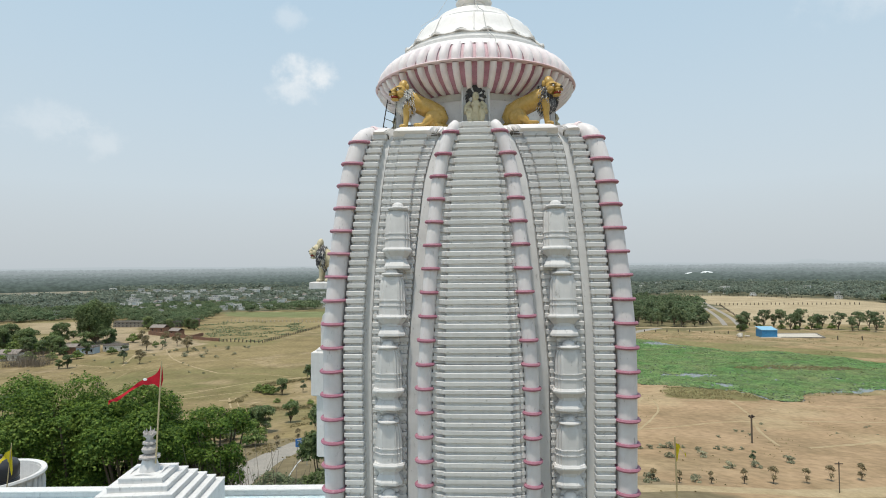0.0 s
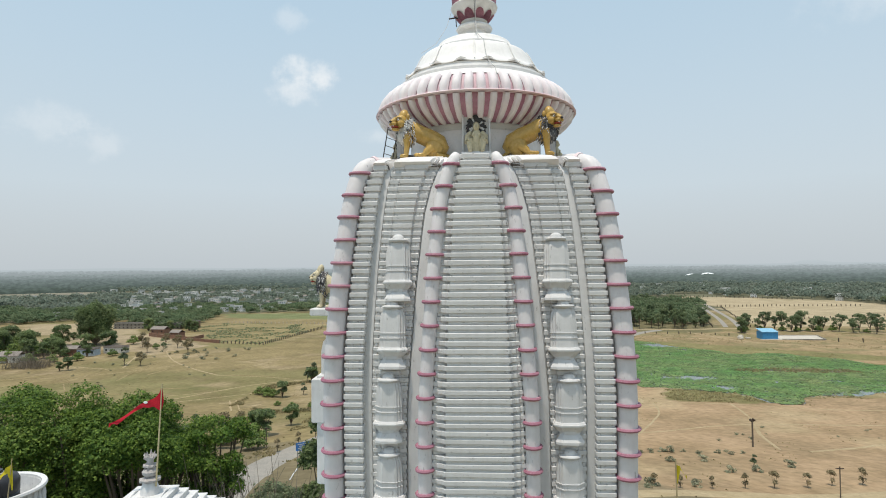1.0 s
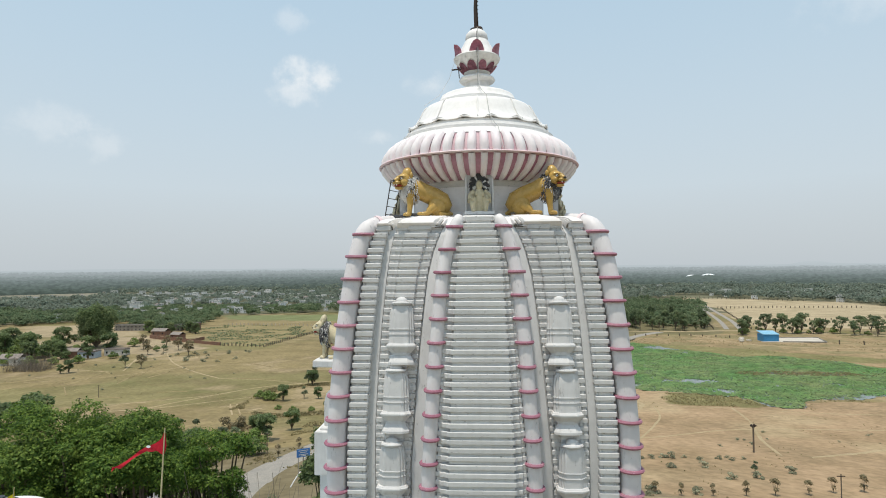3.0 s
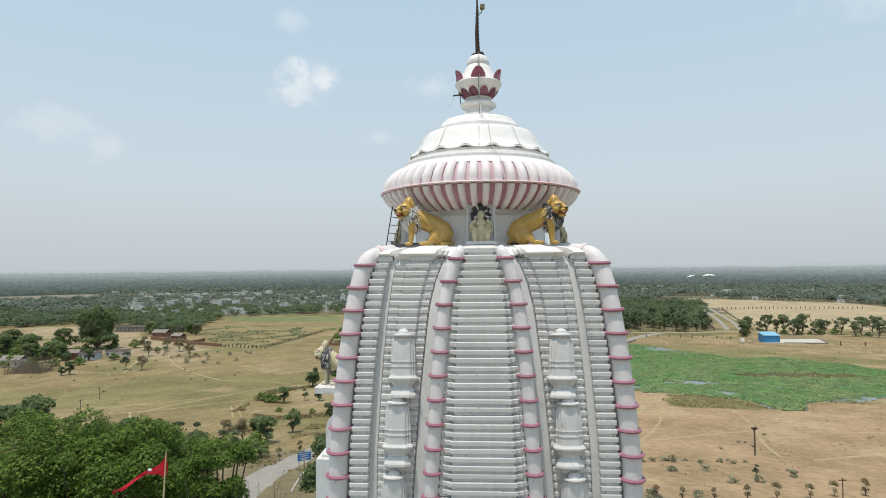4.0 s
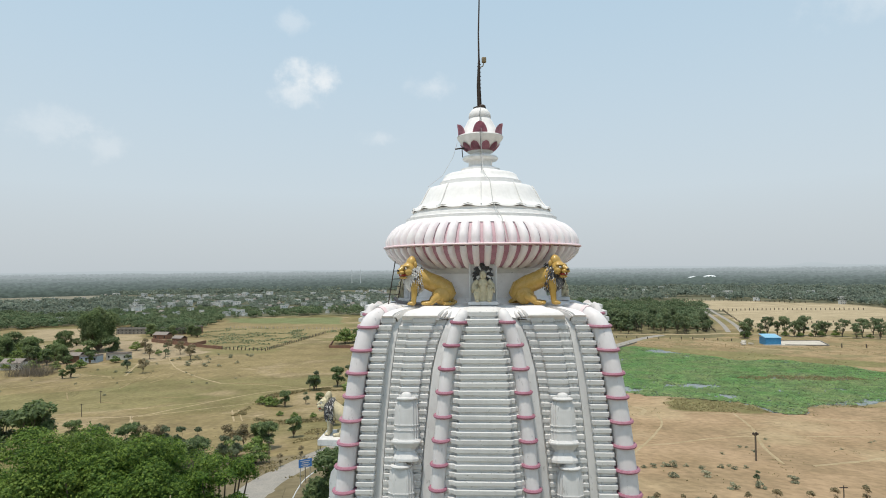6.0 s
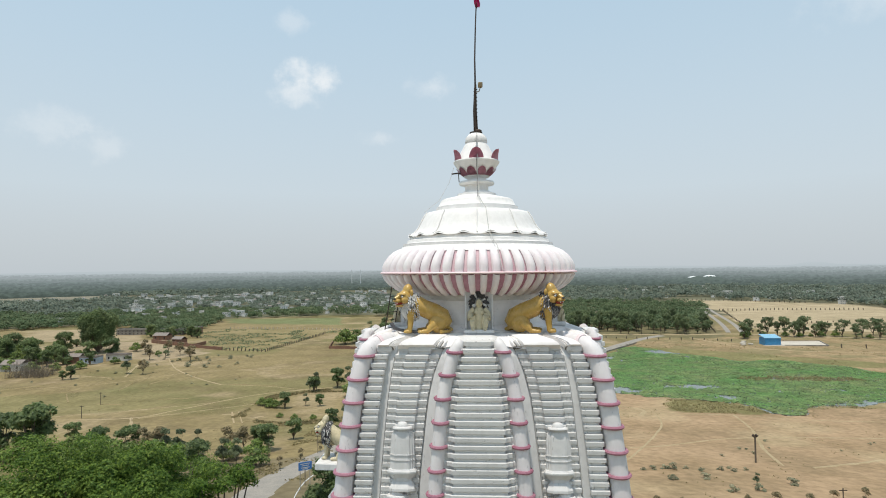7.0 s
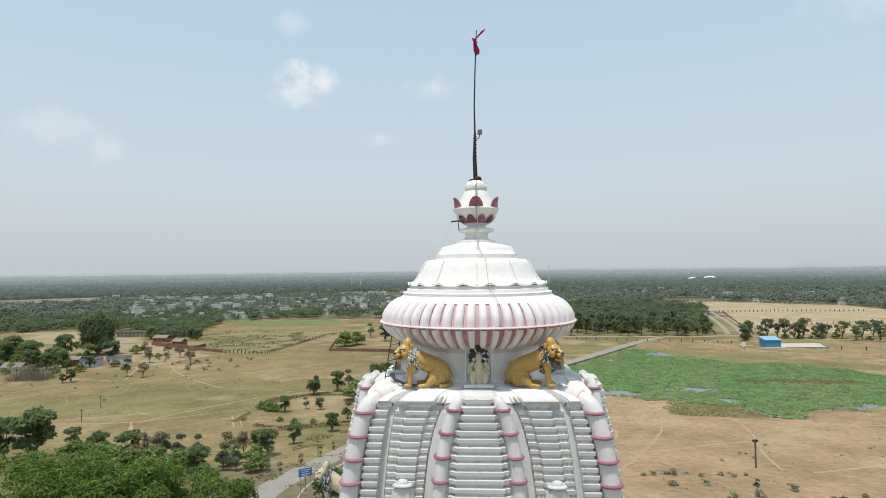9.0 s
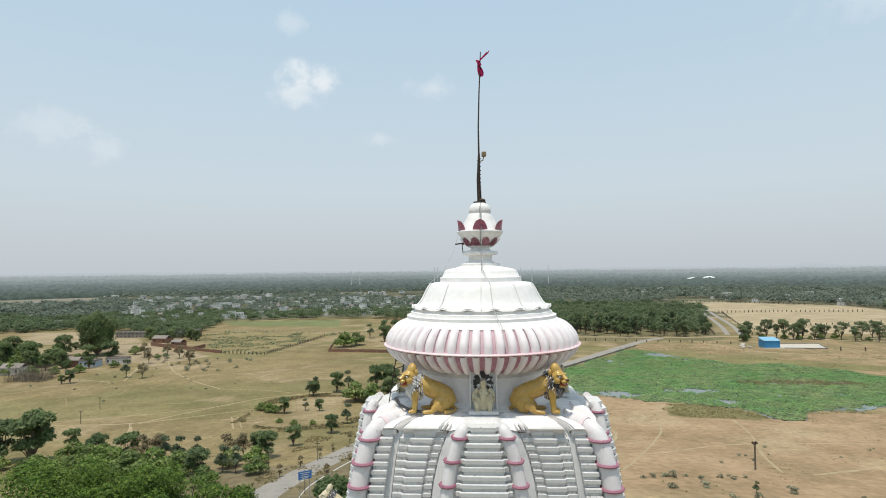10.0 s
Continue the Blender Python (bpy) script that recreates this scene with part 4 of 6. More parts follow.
for i in range(13):
    t = i / 12
    z = 3.36 + 0.70 * t
    wdt = 0.10 + 0.05 * math.sin(t * 9)
    off = 0.05 + 0.04 * math.sin(t * 7 + 1)
    if t > 0.55:
        off += (t - 0.55) * 0.42
        wdt *= 1.1 - (t - 0.55)
    rows.append([b.verts.new((off + (s - 0.5) * wdt, 0.05 * math.sin(s * 8 + t * 5), z + 0.05 * s)) for s in (0, 0.25, 0.5, 0.75, 1)])
for p, q in zip(rows, rows[1:]):
    for i in range(4):
        b.faces.new((p[i], p[i + 1], q[i + 1], q[i]))
limb(b, [(0.06, 0, 3.70), (0.0, 0, 3.82), (-0.05, 0.02, 3.86)], [0.05, 0.04, 0.01], 6)
part("pennant", b, FLAGM, mast, "furled crimson cloth pennant")

# cables and a ladder
cable = thing("lightning_cable", Matrix.Translation((*AXIS, BASE)) @ pose(0, 0, 0, 0, 0, SPIN), "pale lightning cable sagging down the white dome", "cable")
pts = [(0.02, -0.28, 63.2), (0.03, -0.62, 62.5), (0.03, -0.5, 61.92), (0.05, -0.99, 61.45), (0.13, -1.12, 61.27), (0.22, -1.38, 61.1), (0.25, -1.56, 60.8), (0.28, -1.82, 60.5), (0.38, -1.99, 60.28), (0.46, -2.16, 60.14), (0.52, -2.42, 59.75), (0.57, -2.50, 59.56)]
part("cable_run", limb(bmesh.new(), pts, 0.009, 6), PALEWIRE, cable, at=DROP)
part("dark_run", limb(bmesh.new(), [(0.0, -0.3, 63.1), (0.0, -0.64, 62.46), (0.02, -0.46, 62.0), (0.02, -0.52, 61.85), (0.02, -1.0, 61.42)], 0.006, 6), WIRE, cable, at=DROP)
wire = thing("guy_wire", Matrix.Translation((*AXIS, BASE)) @ pose(0, 0, 0, 0, 0, SPIN), "thin pale wire tied from finial to roof", "wire")
part("wire_run", limb(bmesh.new(), [(-0.6, -0.15, 62.3), (-0.72, -0.2, 61.9), (-0.98, -0.4, 61.4), (-1.35, -0.6, 61.08)], 0.005, 5), PALEWIRE, wire, at=DROP)
part("bracket", limb(limb(bmesh.new(), [(-0.66, -0.2, 62.12), (-0.5, -0.2, 62.14), (-0.42, -0.2, 62.12)], 0.02, 6), [(-0.48, -0.2, 62.16), (-0.46, -0.2, 61.9)], 0.012, 6), IRON, wire, at=DROP)
ladder = thing("ladder", Matrix.Translation((*AXIS, 58.12)) @ pose(0, 0, 0, 0, 0, SPIN), "rusty iron ladder leaning below the dome rim", "ladder")
for dx, dv in ((-0.09, -0.20), (0.09, 0.20)):
    part("rail", limb(bmesh.new(), [(-2.30 + dx, dv - 0.5, -0.1), (-2.06 + dx, dv - 0.5, 1.32)], 0.013, 8), IRON, ladder)
for i in range(7):
    t = (i + 0.5) / 7
    part("rung", limb(bmesh.new(), [(-2.39 + 0.24 * t, -0.70, -0.1 + 1.42 * t), (-2.21 + 0.24 * t, -0.30, -0.1 + 1.42 * t)], 0.009, 6), IRON, ladder)


hose = thing("black_hose", Matrix.Translation((*AXIS, 58.145)) @ pose(0, 0, 0, 0, 0, SPIN), "loose black hose lying on the white shoulder", "hose")
part("hose_run", limb(bmesh.new(), [(-2.15, -1.05, 0.12), (-2.05, -1.25, 0.03), (-1.98, -1.5, 0.05), (-1.85, -1.62, 0.03), (-1.70, -1.9, 0.03), (-1.5, -2.05, 0.035), (-1.25, -2.1, 0.03)], [0.05, 0.04, 0.045, 0.035, 0.04, 0.035, 0.03], 7), WIRE, hose)

# statues on the shoulder
def lion_mesh(head_turn, pale, coat=GOLD, seed=1):
    """A seated lion with a tall crest, an open mouth and a mane of separate locks; pale is the share of white locks."""
    rng = random.Random(seed)
    b = bmesh.new()
    limb(b, [(-0.50, 0, 0.10), (-0.53, 0, 0.24), (-0.46, 0, 0.37), (-0.27, 0, 0.49), (-0.02, 0, 0.60), (0.18, 0, 0.72), (0.30, 0, 0.84), (0.34, 0, 0.94)],
         [0.12, 0.20, 0.235, 0.225, 0.215, 0.215, 0.17, 0.12], 18)
    ball(b, (0.22, 0, 0.55), (0.17, 0.19, 0.22))
    for s in (-1, 1):
        ball(b, (-0.36, s * 0.15, 0.23), (0.22, 0.12, 0.23))
        limb(b, [(-0.30, s * 0.21, 0.22), (-0.16, s * 0.24, 0.12), (-0.10, s * 0.24, 0.05), (0.02, s * 0.25, 0.045)], [0.11, 0.085, 0.06, 0.05], 10)
        ball(b, (0.05, s * 0.25, 0.045), (0.08, 0.065, 0.045))
        limb(b, [(0.24, s * 0.13, 0.60), (0.29, s * 0.135, 0.42), (0.285, s * 0.13, 0.28), (0.30, s * 0.13, 0.14), (0.31, s * 0.13, 0.05)], [0.12, 0.085, 0.07, 0.06, 0.062], 10)
        ball(b, (0.35, s * 0.13, 0.045), (0.10, 0.072, 0.05))
        for t in (-0.035, 0, 0.035):
            ball(b, (0.42, s * 0.13 + t, 0.035), (0.035, 0.02, 0.03), u=8, v=6)
    limb(b, [(-0.60, 0, 0.12), (-0.70, 0.05, 0.06), (-0.62, 0.2, 0.04), (-0.4, 0.3, 0.04)], [0.05, 0.04, 0.035, 0.05], 8)
    turn = Matrix.Rotation(head_turn, 4, "Z")
    h = Matrix.Translation((0.33, 0, 0.84)) @ turn @ Matrix.Scale(1.13, 4)

    def hb(c, r, slot=0, rot=None, u=14, v=9):
        ball(b, h @ Vector(c), [1.13 * q for q in r], slot, u, v, rot=turn @ (rot or Matrix.Identity(4)))
    fill = 5 if pale > 0.5 else 1
    hb((-0.05, 0, -0.10), (0.19, 0.225, 0.26), fill)
    hb((-0.02, 0, -0.28), (0.17, 0.19, 0.19), fill)
    for rad, back, size in ((0.155, 0.11, 0.11), (0.185, 0.09, 0.12), (0.21, 0.05, 0.13), (0.23, 0.01, 0.14), (0.24, -0.04, 0.14), (0.24, -0.09, 0.14), (0.235, -0.14, 0.13)):
        for k in range(46):
            t = math.radians(30 + (300 / 45) * k + rng.uniform(-4, 4))
            dy, dz = math.sin(t), math.cos(t)
            p = Vector((back, dy * rad * 0.95, -0.12 + dz * rad * 1.2))
            q = p + Vector((-0.25 * size + rng.uniform(-0.03, 0.03), dy * size * 0.16, dz * size * 0.15 - size * 0.6))
            m = (p + q) / 2 + Vector((0.012, dy * 0.03, dz * 0.02))
            limb(b, [h @ p, h @ m, h @ q], [0.012, 0.014, 0.004], 4, 5 if rng.random() < pale else 1)
    hb((0.10, 0, 0.03), (0.145, 0.145, 0.155))
    hb((0.03, 0, 0.165), (0.105, 0.11, 0.155), rot=Matrix.Rotation(-0.35, 4, "Y"))       # tall crest
    hb((0.18, 0, 0.09), (0.09, 0.135, 0.04))                                           # brow
    limb(b, [h @ Vector((0.20, 0, 0.08)), h @ Vector((0.28, 0, 0.03)), h @ Vector((0.345, 0, -0.005))], [0.06, 0.055, 0.045], 10)
    for s in (-1, 1):
        hb((0.295, s * 0.042, -0.04), (0.06, 0.05, 0.042))
        hb((0.16, s * 0.10, -0.03), (0.09, 0.05, 0.075))
        hb((0.02, s * 0.145, 0.12), (0.035, 0.04, 0.075))
        hb((0.225, s * 0.078, 0.045), (0.028, 0.03, 0.024), 4)
        hb((0.245, s * 0.082, 0.045), (0.013, 0.016, 0.015), 3, u=8, v=6)
        limb(b, [h @ Vector((0.235, s * 0.03, 0.075)), h @ Vector((0.24, s * 0.08, 0.088)), h @ Vector((0.21, s * 0.125, 0.078))], [0.012, 0.015, 0.008], 5, 3)
        hb((0.315, s * 0.035, -0.082), (0.013, 0.012, 0.024), 4, u=8, v=6)
    hb((0.36, 0, 0.0), (0.025, 0.035, 0.022), 3)
    hb((0.25, 0, -0.10), (0.085, 0.07, 0.03), 2)
    hb((0.235, 0, -0.15), (0.09, 0.07, 0.035))
    return finish(b, "lion_statue", [coat, MANE, REDMOUTH, HAIR, DOME, MANEW])


def on_tower(u, v, z, turn):
    return Matrix.Translation((*AXIS, z)) @ pose(0, 0, 0, 0, 0, SPIN) @ Matrix.Translation((u, -v, 0)) @ pose(0, 0, 0, 0, 0, turn)


tagged(part("lion_statue", lion_mesh(0.6, 0.84), at=on_tower(-1.30, 1.90, 58.145, 188) @ Matrix.Diagonal((0.97, 0.97, 0.95, 1))), "golden seated lion statue with a flaking pale mane", "lion statue", "lions round the neck")
tagged(part("lion_statue", lion_mesh(-0.75, 0.22, seed=2), at=on_tower(1.33, 1.90, 58.145, -8) @ Matrix.Diagonal((1.0, 0.97, 0.95, 1))), "golden seated lion statue with a black mane", "lion statue", "lions round the neck")
tagged(part("lion_statue", lion_mesh(0.1, 0.3, PALEGOLD, 3), at=on_tower(-3.84, 0.0, 54.62, 180) @ Matrix.Diagonal((0.76, 0.92, 0.95, 1))),
       "upright cream lion statue with shaggy pied mane on a ledge", "lion statue")


def figure_mesh():
    """A plain crouching figure before a framed upright slab, under a fan of black locks."""
    rng = random.Random(4)
    b = bmesh.new()
    box(b, (-0.29, 0.04, 0), (0.29, 0.16, 0.94), bevel=0.012)
    for lo, hi in (((-0.31, -0.01, 0.06), (-0.27, 0.10, 0.94)), ((0.27, -0.01, 0.06), (0.31, 0.10, 0.94))):
        box(b, lo, hi, bevel=0.008)
    box(b, (-0.33, -0.22, 0), (0.33, 0.16, 0.075), bevel=0.012)
    limb(b, [(0, -0.02, 0.08), (0, -0.05, 0.28), (0, -0.05, 0.42), (0, -0.04, 0.52)], [0.13, 0.115, 0.125, 0.075], 12, 1)
    ball(b, (0, -0.08, 0.60), (0.072, 0.07, 0.095), 1)
    ball(b, (0, -0.145, 0.59), (0.016, 0.02, 0.03), 1, 8, 6)
    for s in (-1, 1):
        limb(b, [(s * 0.07, -0.06, 0.12), (s * 0.165, -0.15, 0.36), (s * 0.15, -0.17, 0.24), (s * 0.13, -0.17, 0.09)], [0.075, 0.072, 0.06, 0.045], 10, 1)
        ball(b, (s * 0.13, -0.20, 0.09), (0.045, 0.07, 0.03), 1, 10, 6)
        limb(b, [(s * 0.11, -0.04, 0.48), (s * 0.205, -0.06, 0.40), (s * 0.22, -0.09, 0.28), (s * 0.16, -0.18, 0.34)], [0.06, 0.052, 0.042, 0.035], 10, 1)
        ball(b, (s * 0.06, -0.14, 0.42), (0.05, 0.04, 0.045), 1, 10, 6)
    for row, (q, ln) in enumerate(((0.09, 0.16), (0.13, 0.15), (0.16, 0.13))):
        for k in range(17):
            t = math.radians(-128 + 16 * k + rng.uniform(-4, 4))
            p = Vector((math.sin(t) * q * 0.95, 0.0 - 0.01 * (2 - row), 0.63 + math.cos(t) * q))
            e = Vector((math.sin(t) * (q + ln) * 0.80, 0.02, 0.63 + math.cos(t) * (q + ln) * 0.92 - 0.02))
            limb(b, [p, (p + e) / 2 + Vector((0, -0.03, 0.01)), e], [0.022, 0.028, 0.008], 5, 3 if rng.random() < 0.16 else 2)
    return finish(b, "figure_statue", [WHITE, PALEGOLD, HAIR, MANEW])


fm = figure_mesh()
for u, v, turn, zz in ((0.02, 2.0, 0, 58.145), (-2.02, 0, -90, 58.145), (2.02, 0, 90, 58.145)):
    tagged(part("figure_statue", fm, at=on_tower(u, v, zz, turn) @ Matrix.Diagonal((1.04, 1, 1.12, 1))), "cream crouching figure statue with black locks before a white slab", "statue", "figures round the neck")

# ---- hall roof and lesser shrine beside the tower ----
def at_ground(x, y, sink=0.0):
    return Matrix.Translation((x, y, ground_z(x, y) - sink))


hall = thing("temple_hall", (-12.5, 12.5, 34), "white temple hall with a pale blue flat roof and low parapet", "hall")
b = box(bmesh.new(), (-9.5, -5.5, -2), (9.6, 7.3, 13.0))
part("wall", b, WHITE, hall, smooth=False)
b = box(bmesh.new(), (-9.8, -5.8, 13.0), (9.9, 7.6, 13.18), bevel=0.03)
part("roof", b, PALEBLUE, hall, smooth=False)
b = bmesh.new()
box(b, (-9.9, 7.55, 13.0), (9.95, 7.8, 13.36), bevel=0.03)
box(b, (-9.98, 7.48, 13.36), (9.98, 7.88, 13.43), bevel=0.02)
part("parapet", b, WHITE, hall, smooth=False)
part("parapet", box(bmesh.new(), (-10.05, -5.8, 13.0), (-9.85, 7.5, 13.36), bevel=0.03), WHITE, hall, smooth=False)

shrine = thing("stepped_roof_shrine", Matrix.Translation((-8.85, 17.5, 47.18)) @ pose(0, 0, 0, 0, 0, 4), "white stepped pyramid roof topped by a carved grey finial", "shrine roof")
for i in range(6):
    w = 0.62 + 0.215 * i
    z1 = 1.78 - 0.17 * i
    b = bmesh.new()
    box(b, (-w, -w, z1 - 0.18 if i < 5 else 0.0), (w, w, z1 - 0.02), bevel=0.012)
    box(b, (-w - 0.012, -w - 0.012, z1 - 0.05), (w + 0.012, w + 0.012, z1), bevel=0.012)
    part("step", b, WHITE, shrine, smooth=False)
b = bmesh.new()
for s in (-1, 1):
    for k in range(2):
        m = Matrix.Rotation(k * math.pi / 2, 4, "Z")
        limb(b, [m @ Vector((s * 0.44, t * 0.42, 1.79 + 0.04 * math.cos(t * 3))) for t in (-1, -0.5, 0, 0.5, 1)], 0.025, 6)
part("scroll_edge", b, WHITE, shrine)
K = 0.78


def small(pr):
    return [(r_ * 0.70, 1.78 + (z_ - 1.80) * K) for r_, z_ in pr]


b = lathe(bmesh.new(), small([(0.40, 1.80), (0.38, 1.86), (0.36, 2.0), (0.30, 2.18), (0.26, 2.24)]), 24)
part("pedestal", b, WHITE, shrine)
b = lathe(bmesh.new(), small([(0.26, 2.24), (0.40, 2.28), (0.42, 2.36), (0.26, 2.42), (0.20, 2.46), (0.30, 2.54), (0.32, 2.64), (0.24, 2.74), (0.16, 2.78), (0.27, 2.84), (0.26, 2.90), (0.14, 2.94), (0.13, 3.05), (0.26, 3.2), (0.22, 3.26), (0.1, 3.2)]), 16,
          wave=lambda i, a: (0.025 * math.cos(a * 8) if i in (1, 2, 9, 10, 13, 14) else 0, 0.03 * math.cos(a * 4) if i > 12 else 0))
part("carved_finial", b, GREYST, shrine, "weathered carved stone finial with petal rings")
b = bmesh.new()
for i in range(7):
    a = i * 0.9
    limb(b, [(0.07 * math.cos(a), 0.07 * math.sin(a), 2.80), (0.15 * math.cos(a), 0.15 * math.sin(a), 2.95 + 0.05 * (i % 3))], [0.04, 0.012], 6)
part("broken_petal", b, GREYST, shrine)


def flag_on_pole(place, height, lean, cloth, length, drop, label, big=1.0, pole_r=0.025):
    f = thing("flag", place, label, "flag")
    part("pole", limb(bmesh.new(), [(0, 0, 0), (lean * 0.5, 0, height * 0.5), (lean, 0, height)], [pole_r, pole_r, pole_r * 0.7], 8), BAMBOO, f)
    b = bmesh.new()
    rows = []
    n = 26
    for i in range(n + 1):
        t = i / n
        wid = big * (0.50 * max(0, 1 - t / 0.42) ** 0.9 + 0.13 * (1 - 0.25 * t)) * (0.85 + 0.2 * math.sin(t * 19))
        x = lean - length * (t - 0.08 * math.sin(t * 6))
        top = height - drop * t ** 0.8 - 0.06 * math.sin(t * 11)
        rows.append([b.verts.new((x + 0.04 * s, 0.09 * math.sin(t * 14 + s * 1.6) * (0.3 + t), top - wid * s)) for s in (0, 0.2, 0.4, 0.6, 0.8, 1)])
    for p, q in zip(rows, rows[1:]):
        for i in range(5):
            b.faces.new((p[i], p[i + 1], q[i + 1], q[i]))
    part("cloth", b, cloth, f)
    return f


flag_on_pole(Matrix.Translation((-8.62, 17.4, 49.2)), 3.03, 0.16, FLAGR, 1.62, 1.28, "long torn red pennant flying from a bamboo pole")
b = bmesh.new()
ball(b, (-0.32, 0.0, 2.50), (0.07, 0.004, 0.04), u=10, v=6)
emblem = part("emblem", b, DOME, bpy.data.objects["flag"], "small white emblem sewn to the cloth", at=Matrix.Translation((0.03, -0.08, 0.0)) @ pose(0, 0, 0, 0, 0, 0))


# round balcony with a tank
turret = thing("round_turret", (-23.1, 29.6, 32.7), "round white turret with a balustraded terrace", "turret")
b = lathe(bmesh.new(), [(2.1, -4), (2.1, 10.4), (2.35, 10.6), (2.35, 10.8), (2.0, 10.82)], 40)
part("drum", b, WHITE, turret)
b = bmesh.new()
lathe(b, [(2.18, 11.75), (2.18, 11.92), (2.42, 11.95), (2.46, 11.85), (2.40, 11.75)], 48, close=False)
lathe(b, [(2.18, 10.8), (2.18, 11.02), (2.38, 11.02), (2.38, 10.8)], 48, close=False)
lathe(b, [(2.16, 10.9), (2.16, 11.8), (2.24, 11.8), (2.24, 10.9)], 48, close=False)
part("handrail", b, WHITE, turret)
bal = finish(lathe(bmesh.new(), [(0.07, 0), (0.07, 0.08), (0.11, 0.2), (0.10, 0.35), (0.06, 0.5), (0.06, 0.62), (0.09, 0.68), (0.09, 0.76)], 8), "baluster", WHITE)
for i in range(34):
    a = 2 * math.pi * i / 34
    part("baluster", bal, parent=turret, at=Matrix.Translation((2.28 * math.cos(a), 2.28 * math.sin(a), 11.0)))
tank = thing("water_tank", Matrix.Translation((-22.15, 28.75, 43.5)) @ Matrix.Diagonal((0.95, 0.95, 1.3, 1)), "black plastic water tank on the terrace", "water tank")
b = lathe(bmesh.new(), [(1.0, 0), (1.05, 0.1), (1.05, 0.4), (1.0, 0.44), (1.05, 0.48), (1.05, 0.9), (1.0, 0.94), (1.05, 0.98), (1.05, 1.4), (0.95, 1.55), (0.5, 1.68), (0.3, 1.7), (0.3, 1.8), (0.1, 1.82)], 32)
part("shell", b, BLACKTANK, tank)
b = box(bmesh.new(), (-1.3, -1.0, 1.62), (0.4, 0.3, 1.70), bevel=0.02)
part("cover_sheet", b, CONCRETE, tank, smooth=False)
flag_on_pole(Matrix.Translation((-20.4, 26.9, 42.6)), 4.4, 0.42, FLAGY, 0.75, 1.0, "limp yellow flag on a bamboo pole", 2.3)
flag_on_pole(Matrix.Translation((7.6, 18.6, 36.4)), 13.1, -0.25, FLAGY, -0.35, 0.6, "drooping yellow flag on a slender pole", 1.2, 0.035)


# ---- trees ----
def leaf_cloud(blobs, n, size, rng, droop=0.0):
    """Diamond leaves or leaf clumps over the outside of lumpy blobs (cx, cy, cz, rx, ry, rz)."""
    B = np.array(blobs, float)
    area = B[:, 3] * B[:, 5] + B[:, 3] * B[:, 4]
    pick = rng.choice(len(B), n, p=area / area.sum())
    d = rng.normal(size=(n, 3))
    d /= np.linalg.norm(d, axis=1)[:, None]
    d[:, 2] = np.where(d[:, 2] < -0.45, -d[:, 2], d[:, 2])
    lump = 0.78 + 0.30 * np.abs(np.sin(d[:, 0] * 7 + pick) * np.sin(d[:, 1] * 6 + pick * 2.1) + 0.5 * np.sin(d[:, 2] * 11 + pick))
    depth = 1 - 0.40 * rng.random(n) ** 2.2
    p = B[pick, :3] + d * B[pick, 3:6] * (lump * depth)[:, None]
    nrm = d + rng.normal(size=(n, 3)) * 0.55 + np.array((0, 0, 0.6))
    nrm /= np.linalg.norm(nrm, axis=1)[:, None]
    t = np.cross(nrm, rng.normal(size=(n, 3)))
    t /= np.linalg.norm(t, axis=1)[:, None] + 1e-9
    s = np.cross(nrm, t)
    k = (size * (0.55 + 0.9 * rng.random(n)))[:, None]
    v = np.stack([p + t * k, p + s * k * 0.55 - nrm * k * 0.2, p - t * k, p - s * k * 0.55 - nrm * k * 0.2], 1)
    v[:, 0, 2] -= droop * k[:, 0]
    return v.reshape(-1, 3), np.arange(4 * n).reshape(-1, 4)


def tree(name, place, h, spread, leaf, n, size, label, seed, trunk=0.35, blobs=7, low=0.35, group="", category="tree", squash=0.75, lean=0.0, clump=1.0):
    """A tapered trunk with limbs and a broken crown of many leaves."""
    rng = np.random.default_rng(seed)
    ob = thing(name, place, label, category, group)
    cl = []
    for i in range(blobs):
        a = i * 2.4 + rng.random()
        rr = spread * (0.0 if i == 0 else 0.35 + 0.33 * rng.random())
        z = h * (low + (1 - low) * (0.80 if i == 0 else 0.20 + 0.58 * rng.random()))
        r = spread * clump * (0.50 if i == 0 else 0.34 + 0.2 * rng.random())
        cl.append((rr * math.cos(a) + lean * z, rr * math.sin(a), z, r, r, r * squash))
    b = bmesh.new()
    fork = h * low * 0.8
    limb(b, [(0, 0, -0.6), (0.05 * h * 0.1, 0, fork * 0.5), (lean * fork, 0.02 * h, fork), (lean * h * 0.6, 0, h * 0.62)], [trunk * 1.25, trunk, trunk * 0.8, trunk * 0.3], 8)
    for x, y, z, r, _, _ in cl[1:]:
        limb(b, [(lean * fork, 0, fork * 0.9), (x * 0.5, y * 0.5, (fork + z) / 2), (x, y, z)], [trunk * 0.5, trunk * 0.3, trunk * 0.1], 6)
    part("trunk", b, BARK, ob)
    if n:
        v, f = leaf_cloud(cl, n, size, rng)
        part("crown", quick("crown", v, f, leaf, False), parent=ob)
    return ob


def placed(x, y, s=1.0, sz=None, turn=None, sink=0.2):
    turn = random.uniform(0, 360) if turn is None else turn
    return at_ground(x, y, sink) @ pose(0, 0, 0, 0, 0, turn) @ Matrix.Diagonal((s, s, sz or s, 1))


